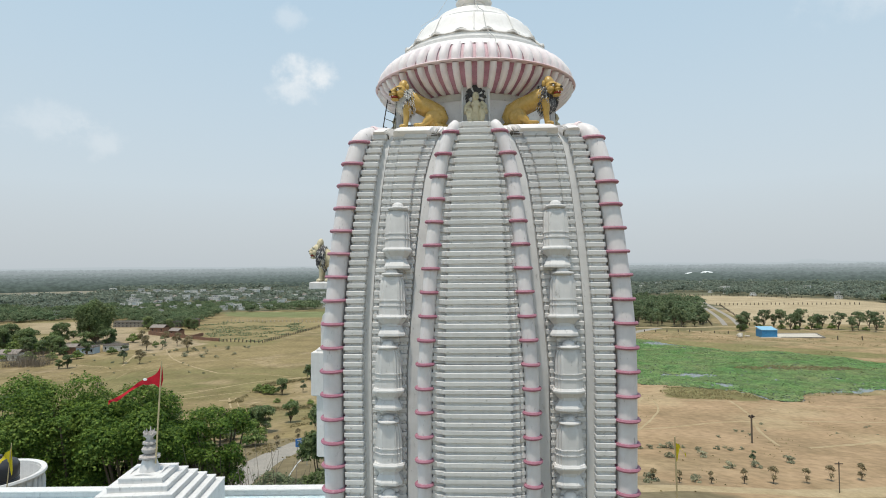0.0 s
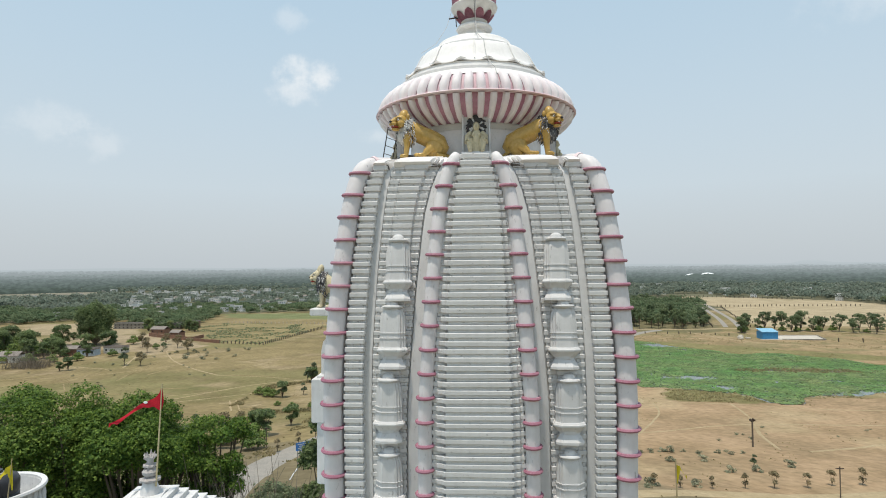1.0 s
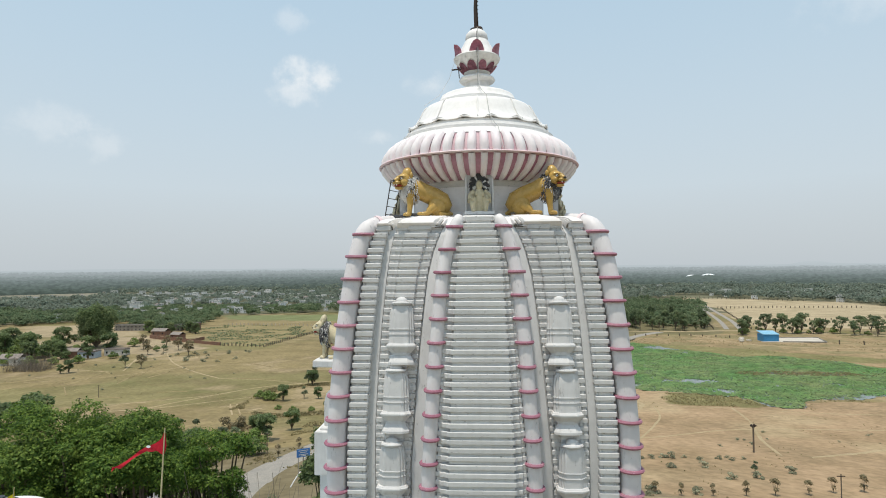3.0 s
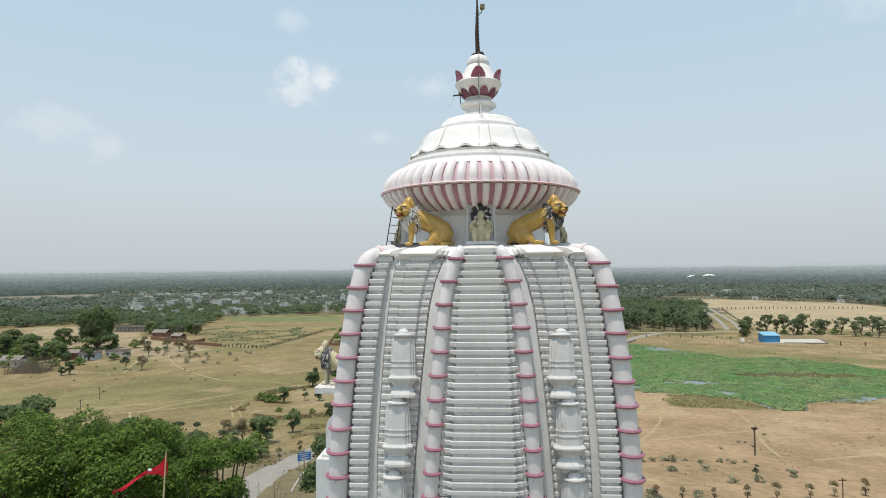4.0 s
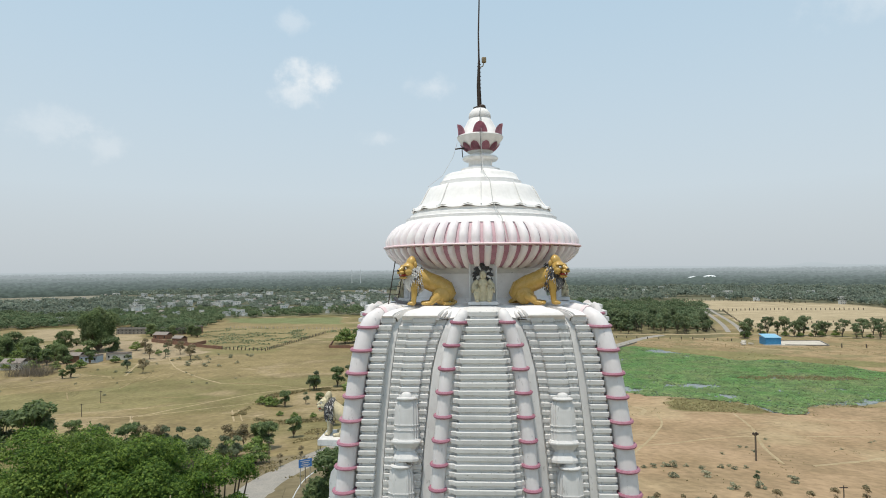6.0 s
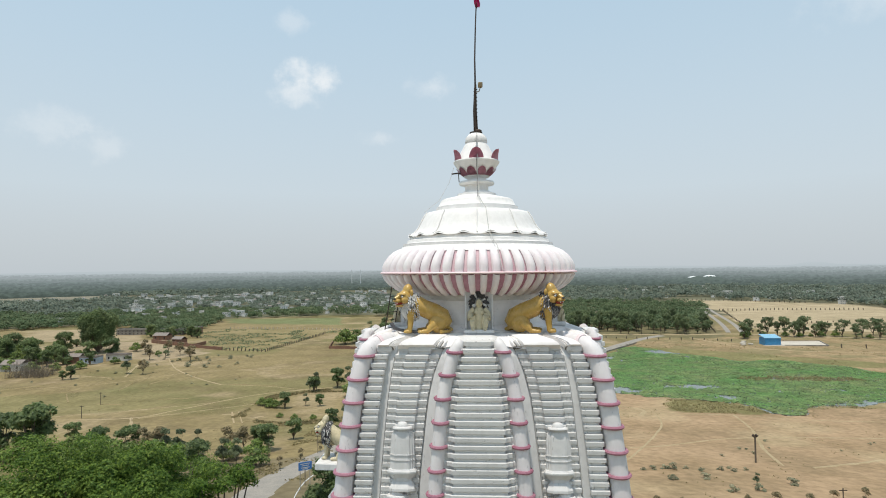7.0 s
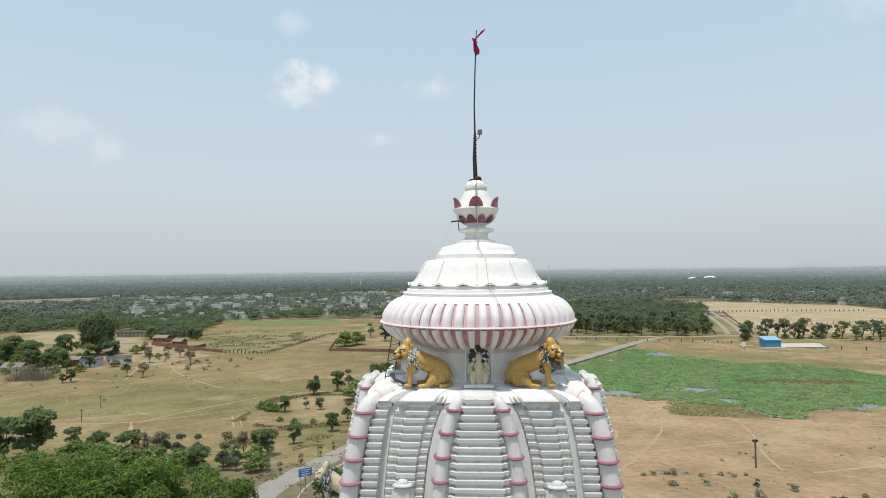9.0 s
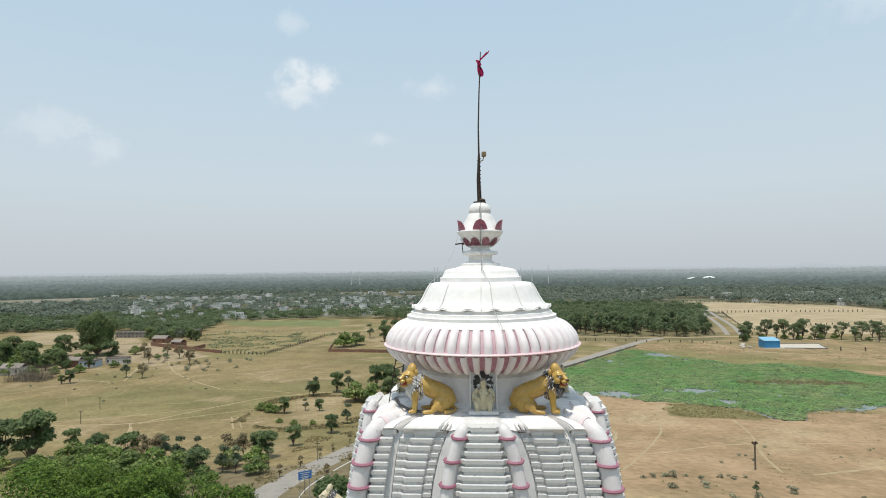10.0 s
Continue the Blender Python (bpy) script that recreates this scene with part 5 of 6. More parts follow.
# dense trees on the flank of the temple hill
for x, y, top, spread, seed in ((-33.5, 46.5, 48.9, 7.6, 1), (-24.6, 47.0, 47.9, 6.4, 2), (-19.8, 50, 45.3, 4.0, 3), (-40, 58, 45.6, 8.0, 4), (-29, 60, 44.2, 6.5, 5), (-29.4, 47.5, 49.2, 5.6, 6)):
    g = ground_z(x, y)
    tree("tree", at_ground(x, y), top - g, spread, LEAF, 72000 if seed < 3 else (28000 if seed in (3, 6) else 14000), 0.105, "large leafy green tree on the hillside", 10 + seed, 0.5, 38, 0.10, "hillside trees", clump=0.6)
for i, (x, y, h, w) in enumerate(((-31, 42.5, 8.0, 4.2), (-26.5, 42.5, 7.6, 4.0), (-22.5, 43.5, 7.6, 3.8), (-19.5, 45.5, 6.4, 3.2), (-35.5, 42.5, 8.2, 4.2), (-17.5, 48.5, 5.5, 3.0), (-28.8, 40.5, 6.0, 3.6), (-24.2, 40.5, 5.6, 3.4), (-33.5, 40, 6.0, 3.6), (-20.5, 41.5, 4.6, 3.0))):
    tree("bush", at_ground(x, y), h, w, LEAF, 9000, 0.125, "leafy undergrowth below the hillside trees", 60 + i, 0.12, 12, 0.02, "hillside undergrowth", "bush", clump=0.8)
tree("tree", at_ground(-10.7, 52), 15.0, 2.9, LEAFD, 16000, 0.13, "dark green mango tree beside the road", 31, 0.3, 8, 0.25, "hillside trees")
tree("tree", at_ground(-13.5, 46), 8.0, 4.2, LEAFP, 16000, 0.13, "dusty olive bush beside the road", 32, 0.25, 9, 0.15, "hillside trees")


def brush(name, x, y, w, h, n, label, seed):
    """A thicket of bare twigs."""
    rng = np.random.default_rng(seed)
    px, py = x + (rng.random(n) - 0.5) * w, y + (rng.random(n) - 0.5) * w * 0.6
    base = np.stack([px, py, terrain(px, py) - 0.1], 1)
    d = rng.normal(size=(n, 3)) * 0.42 + np.array((0, 0, 1))
    d /= np.linalg.norm(d, axis=1)[:, None]
    ln = h * (0.35 + 0.65 * rng.random(n))[:, None]
    mid = base + d * ln * 0.5
    tip = base + (d + rng.normal(size=(n, 3)) * 0.2) * ln
    s = np.cross(d, rng.normal(size=(n, 3)))
    s /= np.linalg.norm(s, axis=1)[:, None]
    wd = 0.018 * h ** 0.5
    v = np.stack([base - s * wd, base + s * wd, mid + s * wd * 0.7, mid - s * wd * 0.7, tip + s * wd * 0.3, tip - s * wd * 0.3], 1)
    k = np.arange(n)[:, None] * 6
    f = np.concatenate([k + np.array((0, 1, 2, 3)), k + np.array((3, 2, 4, 5))])
    ob = part(name, quick(name, v.reshape(-1, 3), f, TWIG, False))
    return tagged(ob, label, "brushwood", kind="stuff")


brush("brushwood", -16.6, 44.5, 9, 7.5, 3400, "grey leafless brushwood below the hall", 41)
brush("brushwood", -270, 377, 26, 12, 900, "grey leafless thicket at the field edge", 42)
brush("brushwood", -300, 372, 14, 9, 400, "grey leafless thicket at the field edge", 43)

# field trees, each a copy of one of a few grown once
proto = {}


def grow(kind, x, y, s=1.0, sz=None):
    """Puts a tree of a kind at a place; s is its height in metres over the kind's own."""
    if kind in proto:
        k = proto[kind].scale
        return copy_thing(proto[kind], placed(x, y, s, sz) @ Matrix.Diagonal((1 / k.x, 1 / k.y, 1 / k.z, 1)))
    spec = {
        "round": dict(h=8, spread=3.3, leaf=LEAFD, n=2400, size=0.30, label="round dark green tree in the dry field", blobs=13, low=0.12, trunk=0.2, clump=0.85),
        "thin": dict(h=8, spread=2.4, leaf=LEAFP, n=1300, size=0.28, label="sparse young tree with a dusty olive crown", blobs=8, low=0.24, trunk=0.14, clump=0.8, squash=0.95),
        "brown": dict(h=8, spread=3.0, leaf=LEAFB, n=1300, size=0.26, label="half-bare tree with dry brown leaves", blobs=8, low=0.30, trunk=0.16),
        "tall": dict(h=18, spread=4.4, leaf=LEAFT, n=2300, size=0.42, label="tall slim-trunked tree in a roadside grove", blobs=17, low=0.14, trunk=0.26, squash=1.15, clump=0.8),
        "tallthin": dict(h=18, spread=4.4, leaf=LEAFT, n=1700, size=0.38, label="tall airy tree with a broken crown", blobs=13, low=0.26, trunk=0.25, squash=1.0, clump=0.75),
        "big": dict(h=24, spread=11.0, leaf=LEAFV, n=7000, size=0.62, label="broad spreading green tree, its leaf colour lifted for haze", blobs=20, low=0.04, trunk=0.7, clump=0.75, squash=0.9),
        "airy": dict(h=12, spread=5.0, leaf=LEAFT, n=2200, size=0.30, label="loose grey-green tree with crowns at several heights", blobs=12, low=0.16, trunk=0.24, clump=0.72, squash=0.9),
        "bush": dict(h=4, spread=3.2, leaf=LEAFG, n=1200, size=0.30, label="low dusty green bush", blobs=7, low=0.08, trunk=0.12),
        "scrub": dict(h=1.5, spread=1.5, leaf=LEAFS, n=420, size=0.16, label="low grey-green scrub on bare earth", blobs=7, low=0.02, trunk=0.05, squash=0.7),
        "sapling": dict(h=3, spread=0.8, leaf=LEAFB, n=380, size=0.16, label="thin roadside sapling with sparse leaves", blobs=7, low=0.2, trunk=0.06, squash=1.3, clump=1.2),
    }[kind]
    t = tree("tree" if kind not in ("bush", "scrub") else "bush", placed(x, y, s, sz), seed=len(proto) + 70, group=kind + " trees", category="tree" if kind not in ("bush", "scrub") else "bush", **spec)
    proto[kind] = t
    return t


for kind, x, y, s in [
        ("big", -322, 452, 0.75), ("big", -300, 445, 0.6), ("big", -352, 470, 0.9), ("big", -380, 480, 0.9), ("big", -338, 425, 0.65), ("big", -310, 520, 0.45), ("big", -345, 540, 0.32), ("big", -390, 540, 0.4), ("big", -312, 612, 0.6), ("big", -290, 615, 0.5), ("big", -268, 610, 0.55), ("big", -258, 600, 0.5), ("big", -430, 520, 1.0), ("bush", -330, 418, 2.6), ("bush", -345, 432, 3.0), ("bush", -318, 428, 2.4), ("bush", -362, 442, 3.2), ("bush", -302, 436, 2.4), ("bush", -282, 444, 2.0), ("bush", -338, 462, 3.0), ("bush", -360, 474, 3.4), ("bush", -375, 455, 3.2), ("bush", -322, 480, 2.8), ("bush", -392, 505, 3.2), ("bush", -268, 500, 1.8), ("bush", -285, 398, 1.6), ("bush", -271, 402, 1.3), ("bush", -256, 405, 1.4), ("bush", -302, 402, 1.8), ("bush", -315, 410, 1.8), ("bush", -245, 428, 1.2), ("brown", -228, 445, 1.3), ("thin", -222, 458, 1.2), ("bush", -234, 470, 1.0), ("brown", -205, 462, 1.0), ("round", -290, 420, 1.6), ("round", -262, 425, 1.2), ("round", -308, 428, 1.8), ("round", -272, 415, 1.0), ("big", -315, 440, 0.85), ("big", -345, 455, 0.8), ("big", -283, 428, 0.6), ("big", -365, 440, 0.9), ("big", -330, 500, 0.8), ("round", -262, 452, 2.2), ("round", -276, 448, 2.0),
        ("round", -236, 364, 1.15), ("round", -240, 362, 0.8), ("thin", -210, 381, 1.6), ("brown", -198, 378, 1.2), ("brown", -193, 437, 1.5), ("brown", -249, 479, 1.6), ("brown", -236, 492, 1.3), ("brown", -216, 470, 1.4),
        ("round", -59, 314, 1.45), ("thin", -54, 321, 1.4), ("thin", -68, 303, 1.35), ("thin", -72, 306, 1.0), ("round", -39, 325, 1.7), ("round", -30, 322, 1.5), ("round", -34, 335, 1.6), ("big", -30, 300, 0.45),
        ("bush", -92, 530, 3.2), ("bush", -84, 545, 2.8), ("thin", -79, 606, 2.0), ("round", -60, 570, 2.2), ("round", -50, 600, 2.6), ("tall", -68, 640, 1.0),
        ("round", -133, 186, 2.3), ("round", -146, 191, 1.9), ("round", -137, 191, 1.7), ("round", -133, 206, 1.0), ("bush", -140, 182, 1.0),
        ("round", -66, 154, 1.15), ("thin", -82, 178, 1.1), ("thin", -87, 179, 1.15), ("brown", -95, 181, 1.15), ("thin", -77, 180, 1.0), ("brown", -91, 184, 1.1), ("thin", -62, 161, 1.0), ("thin", -58, 160, 1.0),
        ("brown", -63, 180, 1.0), ("round", -58, 181, 1.05), ("round", -55, 179, 1.1), ("brown", -69, 183, 0.95), ("bush", -56, 171, 1.2), ("bush", -63, 168, 1.2),
        ("round", -52, 197, 0.95), ("round", -43, 217, 0.95), ("thin", -40, 234, 1.1), ("bush", -45, 288, 2.2), ("bush", -36, 284, 2.2), ("round", -69, 302, 1.1), ("thin", -65, 268, 0.75), ("round", -58, 266, 0.75), ("round", -73, 262, 1.0),
        ("bush", -86, 270, 0.9), ("bush", -81, 266, 1.0), ("bush", -78, 264, 0.9), ("bush", -69, 240, 0.5), ("bush", -62, 236, 0.5), ("bush", -54, 234, 0.5), ("bush", -47, 232, 0.5),
        ("bush", -111, 179, 1.7), ("bush", -104, 176, 1.8), ("bush", -97, 169, 1.8), ("bush", -90, 165, 1.7), ("bush", -82, 163, 1.8), ("bush", -118, 184, 1.7), ("bush", -74, 160, 1.6), ("bush", -120, 170, 1.6), ("bush", -108, 160, 1.6),
        ("round", -100, 182, 1.3), ("round", -112, 186, 1.2), ("bush", -126, 178, 1.2), ("bush", -52, 158, 1.1), ("bush", -92, 150, 1.7), ("bush", -76, 146, 1.6), ("bush", -62, 148, 1.2),
        ("thin", 73, 138, 0.4)]:
    grow(kind, x, y, s)
for x, y in ((-44, 153), (-41, 163), (-38, 174), (-36, 184), (-33, 198), (-30, 210), (-29, 141), (-31, 150), (-26, 158), (-23, 168), (45, 112), (52, 114), (60, 117), (67, 119), (75, 121), (82, 124), (90, 126), (40, 112)):
    grow("sapling", x, y, random.uniform(0.85, 1.3))
tree("tree", at_ground(-299, 497), 37, 17, LEAFV, 36000, 0.6, "huge full green banyan tree beside the village yard", 95, 1.1, 36, 0.02, "yard trees", squash=1.25, clump=0.82)
for x, y in ((50, 149), (53, 150), (56, 151), (58, 151), (71, 152), (74, 154), (74, 151), (78, 153), (63, 142), (54, 140), (73, 137), (64, 131), (50, 117), (40, 113), (38, 110), (49, 114), (91, 182), (93, 182), (92, 175), (102, 185), (106, 195), (144, 197), (141, 195), (124, 184), (137, 184), (71, 133), (62, 152), (65, 150), (83, 140), (80, 170)):
    grow("scrub", x, y, random.uniform(0.5, 1.15) * (0.6 if y > 165 else 1))
for i in range(26):
    grow("scrub", random.uniform(-235, -150), random.uniform(395, 470), random.uniform(0.7, 1.5))
for i in range(16):
    grow("scrub", random.uniform(-260, -120), random.uniform(300, 400), random.uniform(0.4, 0.9))
# grove beyond the pond and the row behind the blue shed
rng = np.random.default_rng(5)
count = 0
while count < 105:
    x, y = rng.uniform(60, 330), rng.uniform(560, 700)
    if inside(np.array(x), np.array(y), [(70, 610), (150, 600), (262, 572), (282, 612), (395, 900), (200, 900), (60, 760)]):
        grow("tall" if rng.random() < 0.65 else "tallthin", x, y, rng.uniform(0.85, 1.25), rng.uniform(0.5, 1.35))
        count += 1
for x, y, s in ((281, 548, 0.95), (288, 556, 0.7), (300, 575, 1.0), (308, 570, 0.75), (330, 566, 1.15), (333, 556, 0.9), (340, 560, 1.0), (347, 564, 1.2), (352, 554, 0.8), (318, 575, 1.1), (325, 570, 0.85), (362, 560, 0.9)):
    grow("tall", x, y, s * random.uniform(0.95, 1.3), s)
for x, y, s in ((367, 562, 1.2), (376, 552, 1.5), (381, 540, 1.0), (390, 545, 1.6), (397, 532, 1.2), (410, 548, 1.5), (418, 540, 1.1), (434, 545, 1.6), (447, 555, 1.2), (402, 570, 1.0), (415, 565, 1.5), (462, 560, 1.5)):
    grow("airy", x, y, s)
for x, y in ((284, 552), (296, 571), (312, 572), (328, 562), (338, 556), (350, 558), (358, 556), (372, 556), (394, 540), (425, 545)):
    grow("bush", x, y, random.uniform(0.8, 1.5))

# ---- roads and paths ----
road = ribbon("road", [(-26, 60), (-38, 95), (-43, 130), (-39, 155), (-32, 181), (-22, 215), (-4, 262), (30, 330), (62, 385), (95, 428), (140, 490), (186, 552), (215, 580)], 9.5, ASPHALT, 0.14, "dusty grey two-lane asphalt road", "road", 5, 0.02)
ribbon("road_line", [(-31.5, 118), (-33.8, 138), (-30, 160), (-24, 181)], 0.2, LINE, 0.2, parent=None, ragged=0).name = "road_marking"
tagged(bpy.data.objects["road_marking"], "worn white edge line on the road", "road marking", kind="structure")
ribbon("crossing_road", [(60, 600), (140, 597), (243, 585), (300, 585), (400, 540), (520, 500), (700, 430)], 9, PATH, 0.14, "dusty road along the pond bank", "road", 8, 0.05)
ribbon("avenue_lane", [(292, 600), (331, 700), (400, 900), (476, 1120)], 5.5, ASPHALT, 0.16, "straight grey avenue lane between fields", "road", 12, 0.02)
ribbon("avenue_lane", [(306, 600), (345, 700), (412, 900), (487, 1120)], 5.5, ASPHALT, 0.16, "straight grey avenue lane between fields", "road", 12, 0.02)
ribbon("hill_road", [(10, 88), (36, 104), (54, 109), (72, 113), (89, 118), (130, 135)], 6, PATH, 0.15, "pale dusty lane along the hill foot", "road", 4, 0.1)
for pts, wid in (([(-220, 418), (-218, 454), (-213, 445), (-190, 405), (-172, 380), (-150, 353), (-128, 330)], 1.9), ([(-213, 385), (-222, 418)], 1.4),
                 ([(-185, 247), (-170, 249), (-135, 249), (-122, 264), (-98, 296), (-76, 309), (-50, 318)], 1.6), ([(-135, 249), (-127, 232), (-119, 217)], 1.5), ([(-132, 248), (-100, 267), (-89, 274)], 1.1),
                 ([(-128, 330), (-100, 322), (-76, 309)], 0.8), ([(-175, 255), (-150, 262), (-130, 270), (-110, 280)], 0.6), ([(-240, 330), (-200, 345), (-172, 380)], 0.7), ([(-173, 380), (-120, 392), (-60, 380)], 0.7),
                 ([(71, 256), (87, 243), (119, 242), (144, 235), (175, 232), (240, 235)], 1.3), ([(87, 243), (81, 220), (70, 198), (55, 170), (46, 155)], 1.5), ([(55, 178), (67, 182), (97, 198), (154, 205), (240, 215)], 1.6),
                 ([(119, 242), (112, 215), (100, 185), (92, 160)], 1.8), ([(60, 262), (71, 256)], 2.5), ([(235, 560), (245, 500), (262, 470), (300, 455), (400, 440)], 4.0)):
    ribbon("path", pts, wid * 0.62, PATH, 0.10, "narrow pale footpath trodden across dry ground", "path", 3, 0.8)

for pts, wid in (([(-210, 322), (-208, 333), (-208, 350), (-206, 357)], 1.3), ([(-173, 337), (-171, 354), (-174, 374)], 1.3), ([(-253, 328), (-246, 335), (-238, 346)], 2.2), ([(-204, 311), (-188, 288)], 1.0),
                 ([(-144, 290), (-129, 291)], 1.0), ([(-171, 424), (-151, 407), (-113, 376)], 0.9), ([(-170, 282), (-155, 278)], 0.9), ([(-180, 318), (-189, 361), (-194, 398)], 1.0), ([(-124, 331), (-94, 323)], 0.8), ([(-87, 217), (-85, 228), (-77, 237)], 0.9),
                 ([(-238, 346), (-225, 372), (-206, 357)], 0.9), ([(-186, 330), (-184, 352), (-190, 372)], 0.8), ([(-160, 342), (-158, 360), (-163, 380)], 0.8)):
    ribbon("field_bund", pts, wid * 0.8, BUND, 0.22, "low rough earth bund across the field", "bund", 2, 1.6)
for pts, wid in (([(-145, 264), (-137, 266)], 1.6), ([(-136, 250), (-125, 231)], 1.0), ([(-97, 251), (-86, 250)], 1.2), ([(-95, 257), (-84, 229)], 0.9), ([(-92, 257), (-81, 230)], 0.7), ([(-80, 241), (-77, 244)], 1.6), ([(-225, 423), (-204, 368)], 1.2), ([(-253, 383), (-211, 365)], 1.0),
                 ([(55, 195), (62, 215), (60, 240)], 1.2), ([(100, 160), (140, 178), (200, 190)], 1.4), ([(75, 262), (84, 250), (78, 236)], 2.2)):
    ribbon("path", pts, wid, PATH, 0.10, "narrow pale footpath trodden across dry ground", "path", 2, 1.2)

# ---- pond ----
ptx, pty = np.meshgrid(np.arange(25, 345, 2.5), np.arange(230, 515, 2.5))
pm = in_pond(ptx, pty)
ii = np.arange(ptx.size).reshape(ptx.shape)
grown = pm.copy()
for dx, dy in ((1, 0), (-1, 0), (0, 1), (0, -1)):
    grown |= np.roll(np.roll(pm, dx, 1), dy, 0)
q = np.stack([ii[:-1, :-1], ii[:-1, 1:], ii[1:, 1:], ii[1:, :-1]], -1)
keep = (grown[:-1, :-1] & grown[:-1, 1:] & grown[1:, 1:] & grown[1:, :-1])
pz = terrain(ptx, pty) - 0.35
tagged(part("pond_water", quick("pond_water", np.stack([ptx, pty, pz], -1).reshape(-1, 3), q[keep], WATER)), "still grey pond water between floating leaves", "pond", kind="structure")
rng = np.random.default_rng(8)
n = 250000
px, py = rng.uniform(28, 342, n), rng.uniform(233, 512, n)
ok = in_pond(px, py)
for cx, cy, rx, ry in ((172, 462, 15, 16), (89, 303, 16, 7), (130, 311, 13, 7), (138, 282, 7, 5), (205, 262, 45, 13), (60, 308, 14, 7), (240, 262, 60, 7)):
    ok &= ((px - cx) / rx) ** 2 + ((py - cy) / ry) ** 2 + 1.6 * (vnoise(px, py, 9, 12) - 0.5) + 1.5 * (vnoise(px, py, 2.5, 19) - 0.5) + 0.9 * rng.random(n) ** 3 > 0.9
ok &= vnoise(px, py, 5, 13) * 0.6 + vnoise(px, py, 16, 14) * 0.4 > 0.13
ok &= ((px - 209) / 38) ** 2 + ((py - 337) / 8) ** 2 + 2.2 * (vnoise(px, py, 6, 71) - 0.5) + 1.4 * rng.random(n) > 0.9
px, py = px[ok], py[ok]
k = len(px)
hgt = 0.12 + 0.3 * rng.random(k) * vnoise(px, py, 12, 15)
p = np.stack([px, py, terrain(px, py) - 0.3 + hgt], 1)
nr = rng.normal(size=(k, 3)) * 0.13 + np.array((0, 0, 1))
nr /= np.linalg.norm(nr, axis=1)[:, None]
t = np.cross(nr, rng.normal(size=(k, 3)))
t /= np.linalg.norm(t, axis=1)[:, None]
s = np.cross(nr, t)
r = (0.38 + 0.34 * rng.random(k))[:, None]
v = np.stack([p + t * r, p + s * r, p - t * r, p - s * r], 1).reshape(-1, 3)
tagged(part("lotus_leaves", quick("lotus_leaves", v, np.arange(4 * k).reshape(-1, 4), LOTUS, False)), "dense green lotus and water weed covering the pond", "water plants", kind="stuff")


# tufts along the shore and across the fields
def tufts(name, x, y, size, material, label, seed):
    rng = np.random.default_rng(seed)
    k = len(x)
    p = np.stack([x, y, terrain(x, y)], 1)
    d = rng.normal(size=(k, 3)) * 0.5
    d[:, 2] = 1
    s = rng.normal(size=(k, 3))
    s[:, 2] = 0
    s /= np.linalg.norm(s, axis=1)[:, None]
    w = size * (0.5 + rng.random(k))[:, None]
    v = np.stack([p - s * w, p + s * w, p + s * w * 0.5 + d * w, p - s * w * 0.5 + d * w], 1).reshape(-1, 3)
    tagged(part(name, quick(name, v, np.arange(4 * k).reshape(-1, 4), material, False)), label, "grass", kind="stuff")


rng = np.random.default_rng(21)
x, y = rng.uniform(95, 140, 5000), rng.uniform(240, 280, 5000)
ok = inside(x, y, MUDVEG) & (vnoise(x, y, 6, 3) > 0.4)
tufts("shore_weed", x[ok], y[ok], 0.22, STRAW, "coarse brown-green weed on the mud bank", 1)
x, y = rng.uniform(168, 250, 3600), rng.uniform(324, 350, 3600)
ok = ((x - 209) / 38) ** 2 + ((y - 337) / 8) ** 2 + 2.2 * (vnoise(x, y, 6, 71) - 0.5) < 1.0
tufts("reed_bed", x[ok], y[ok], 0.32, STRAW, "brown reeds and dead stalks among the lotus", 9)
x, y = rng.uniform(70, 330, 9000), rng.uniform(236, 272, 9000)
ok = ~in_pond(x, y) & in_pond(x, y + 7) & (vnoise(x, y, 7, 72) > 0.5)
tufts("shore_tufts", x[ok], y[ok], 0.26, STRAW, "dry brown tufts along the pond's edge", 10)
x, y = rng.uniform(-260, -40, 26000), rng.uniform(170, 520, 26000)
ok = (vnoise(x, y, 18, 31) > 0.58) & (vnoise(x, y, 4, 32) > 0.55)
tufts("dry_grass", x[ok], y[ok], 0.16, STRAW, "scattered tufts of dry grass in the field", 2)
x, y = rng.uniform(-280, -95, 9000), rng.uniform(490, 690, 9000)
ok = inside(x, y, FENCED) & (vnoise(x, y, 14, 33) > 0.5)
tufts("field_weed", x[ok], y[ok], 0.6, LEAFP, "low weeds in the fenced plot", 3)
x, y = rng.uniform(-90, -30, 30000), rng.uniform(190, 310, 30000)
lx = np.abs(np.hypot((x + 62) / 30, (y - 265) / 40) - 1)
ok = (lx < 0.04 + 0.12 * vnoise(x, y, 9, 34)) & (vnoise(x, y, 14, 39) > 0.35)
tufts("dry_hedge", x[ok], y[ok], 0.42, STRAW, "dry brown hedge round the small plot", 4)
x, y = rng.uniform(-50, -20, 9000), rng.uniform(140, 230, 9000)
ok = vnoise(x, y, 6, 35) > 0.6
tufts("verge_scrub", x[ok], y[ok], 0.25, STRAW, "dry scrub along the road verge", 5)
x, y = rng.uniform(25, 330, 8000), rng.uniform(100, 262, 8000)
ok = (vnoise(x, y, 14, 36) > 0.70) & (vnoise(x, y, 3, 37) > 0.45)
tufts("scrub", x[ok], y[ok], 0.18, STRAW, "dry scrub scattered on bare earth", 6)
x, y = rng.uniform(130, 460, 9000), rng.uniform(395, 540, 9000)
ok = inside(x, y, BANK) & (vnoise(x, y, 14, 38) > 0.62)
tufts("bank_weed", x[ok], y[ok], 0.3, STRAW, "patchy weeds on the far bank", 7)


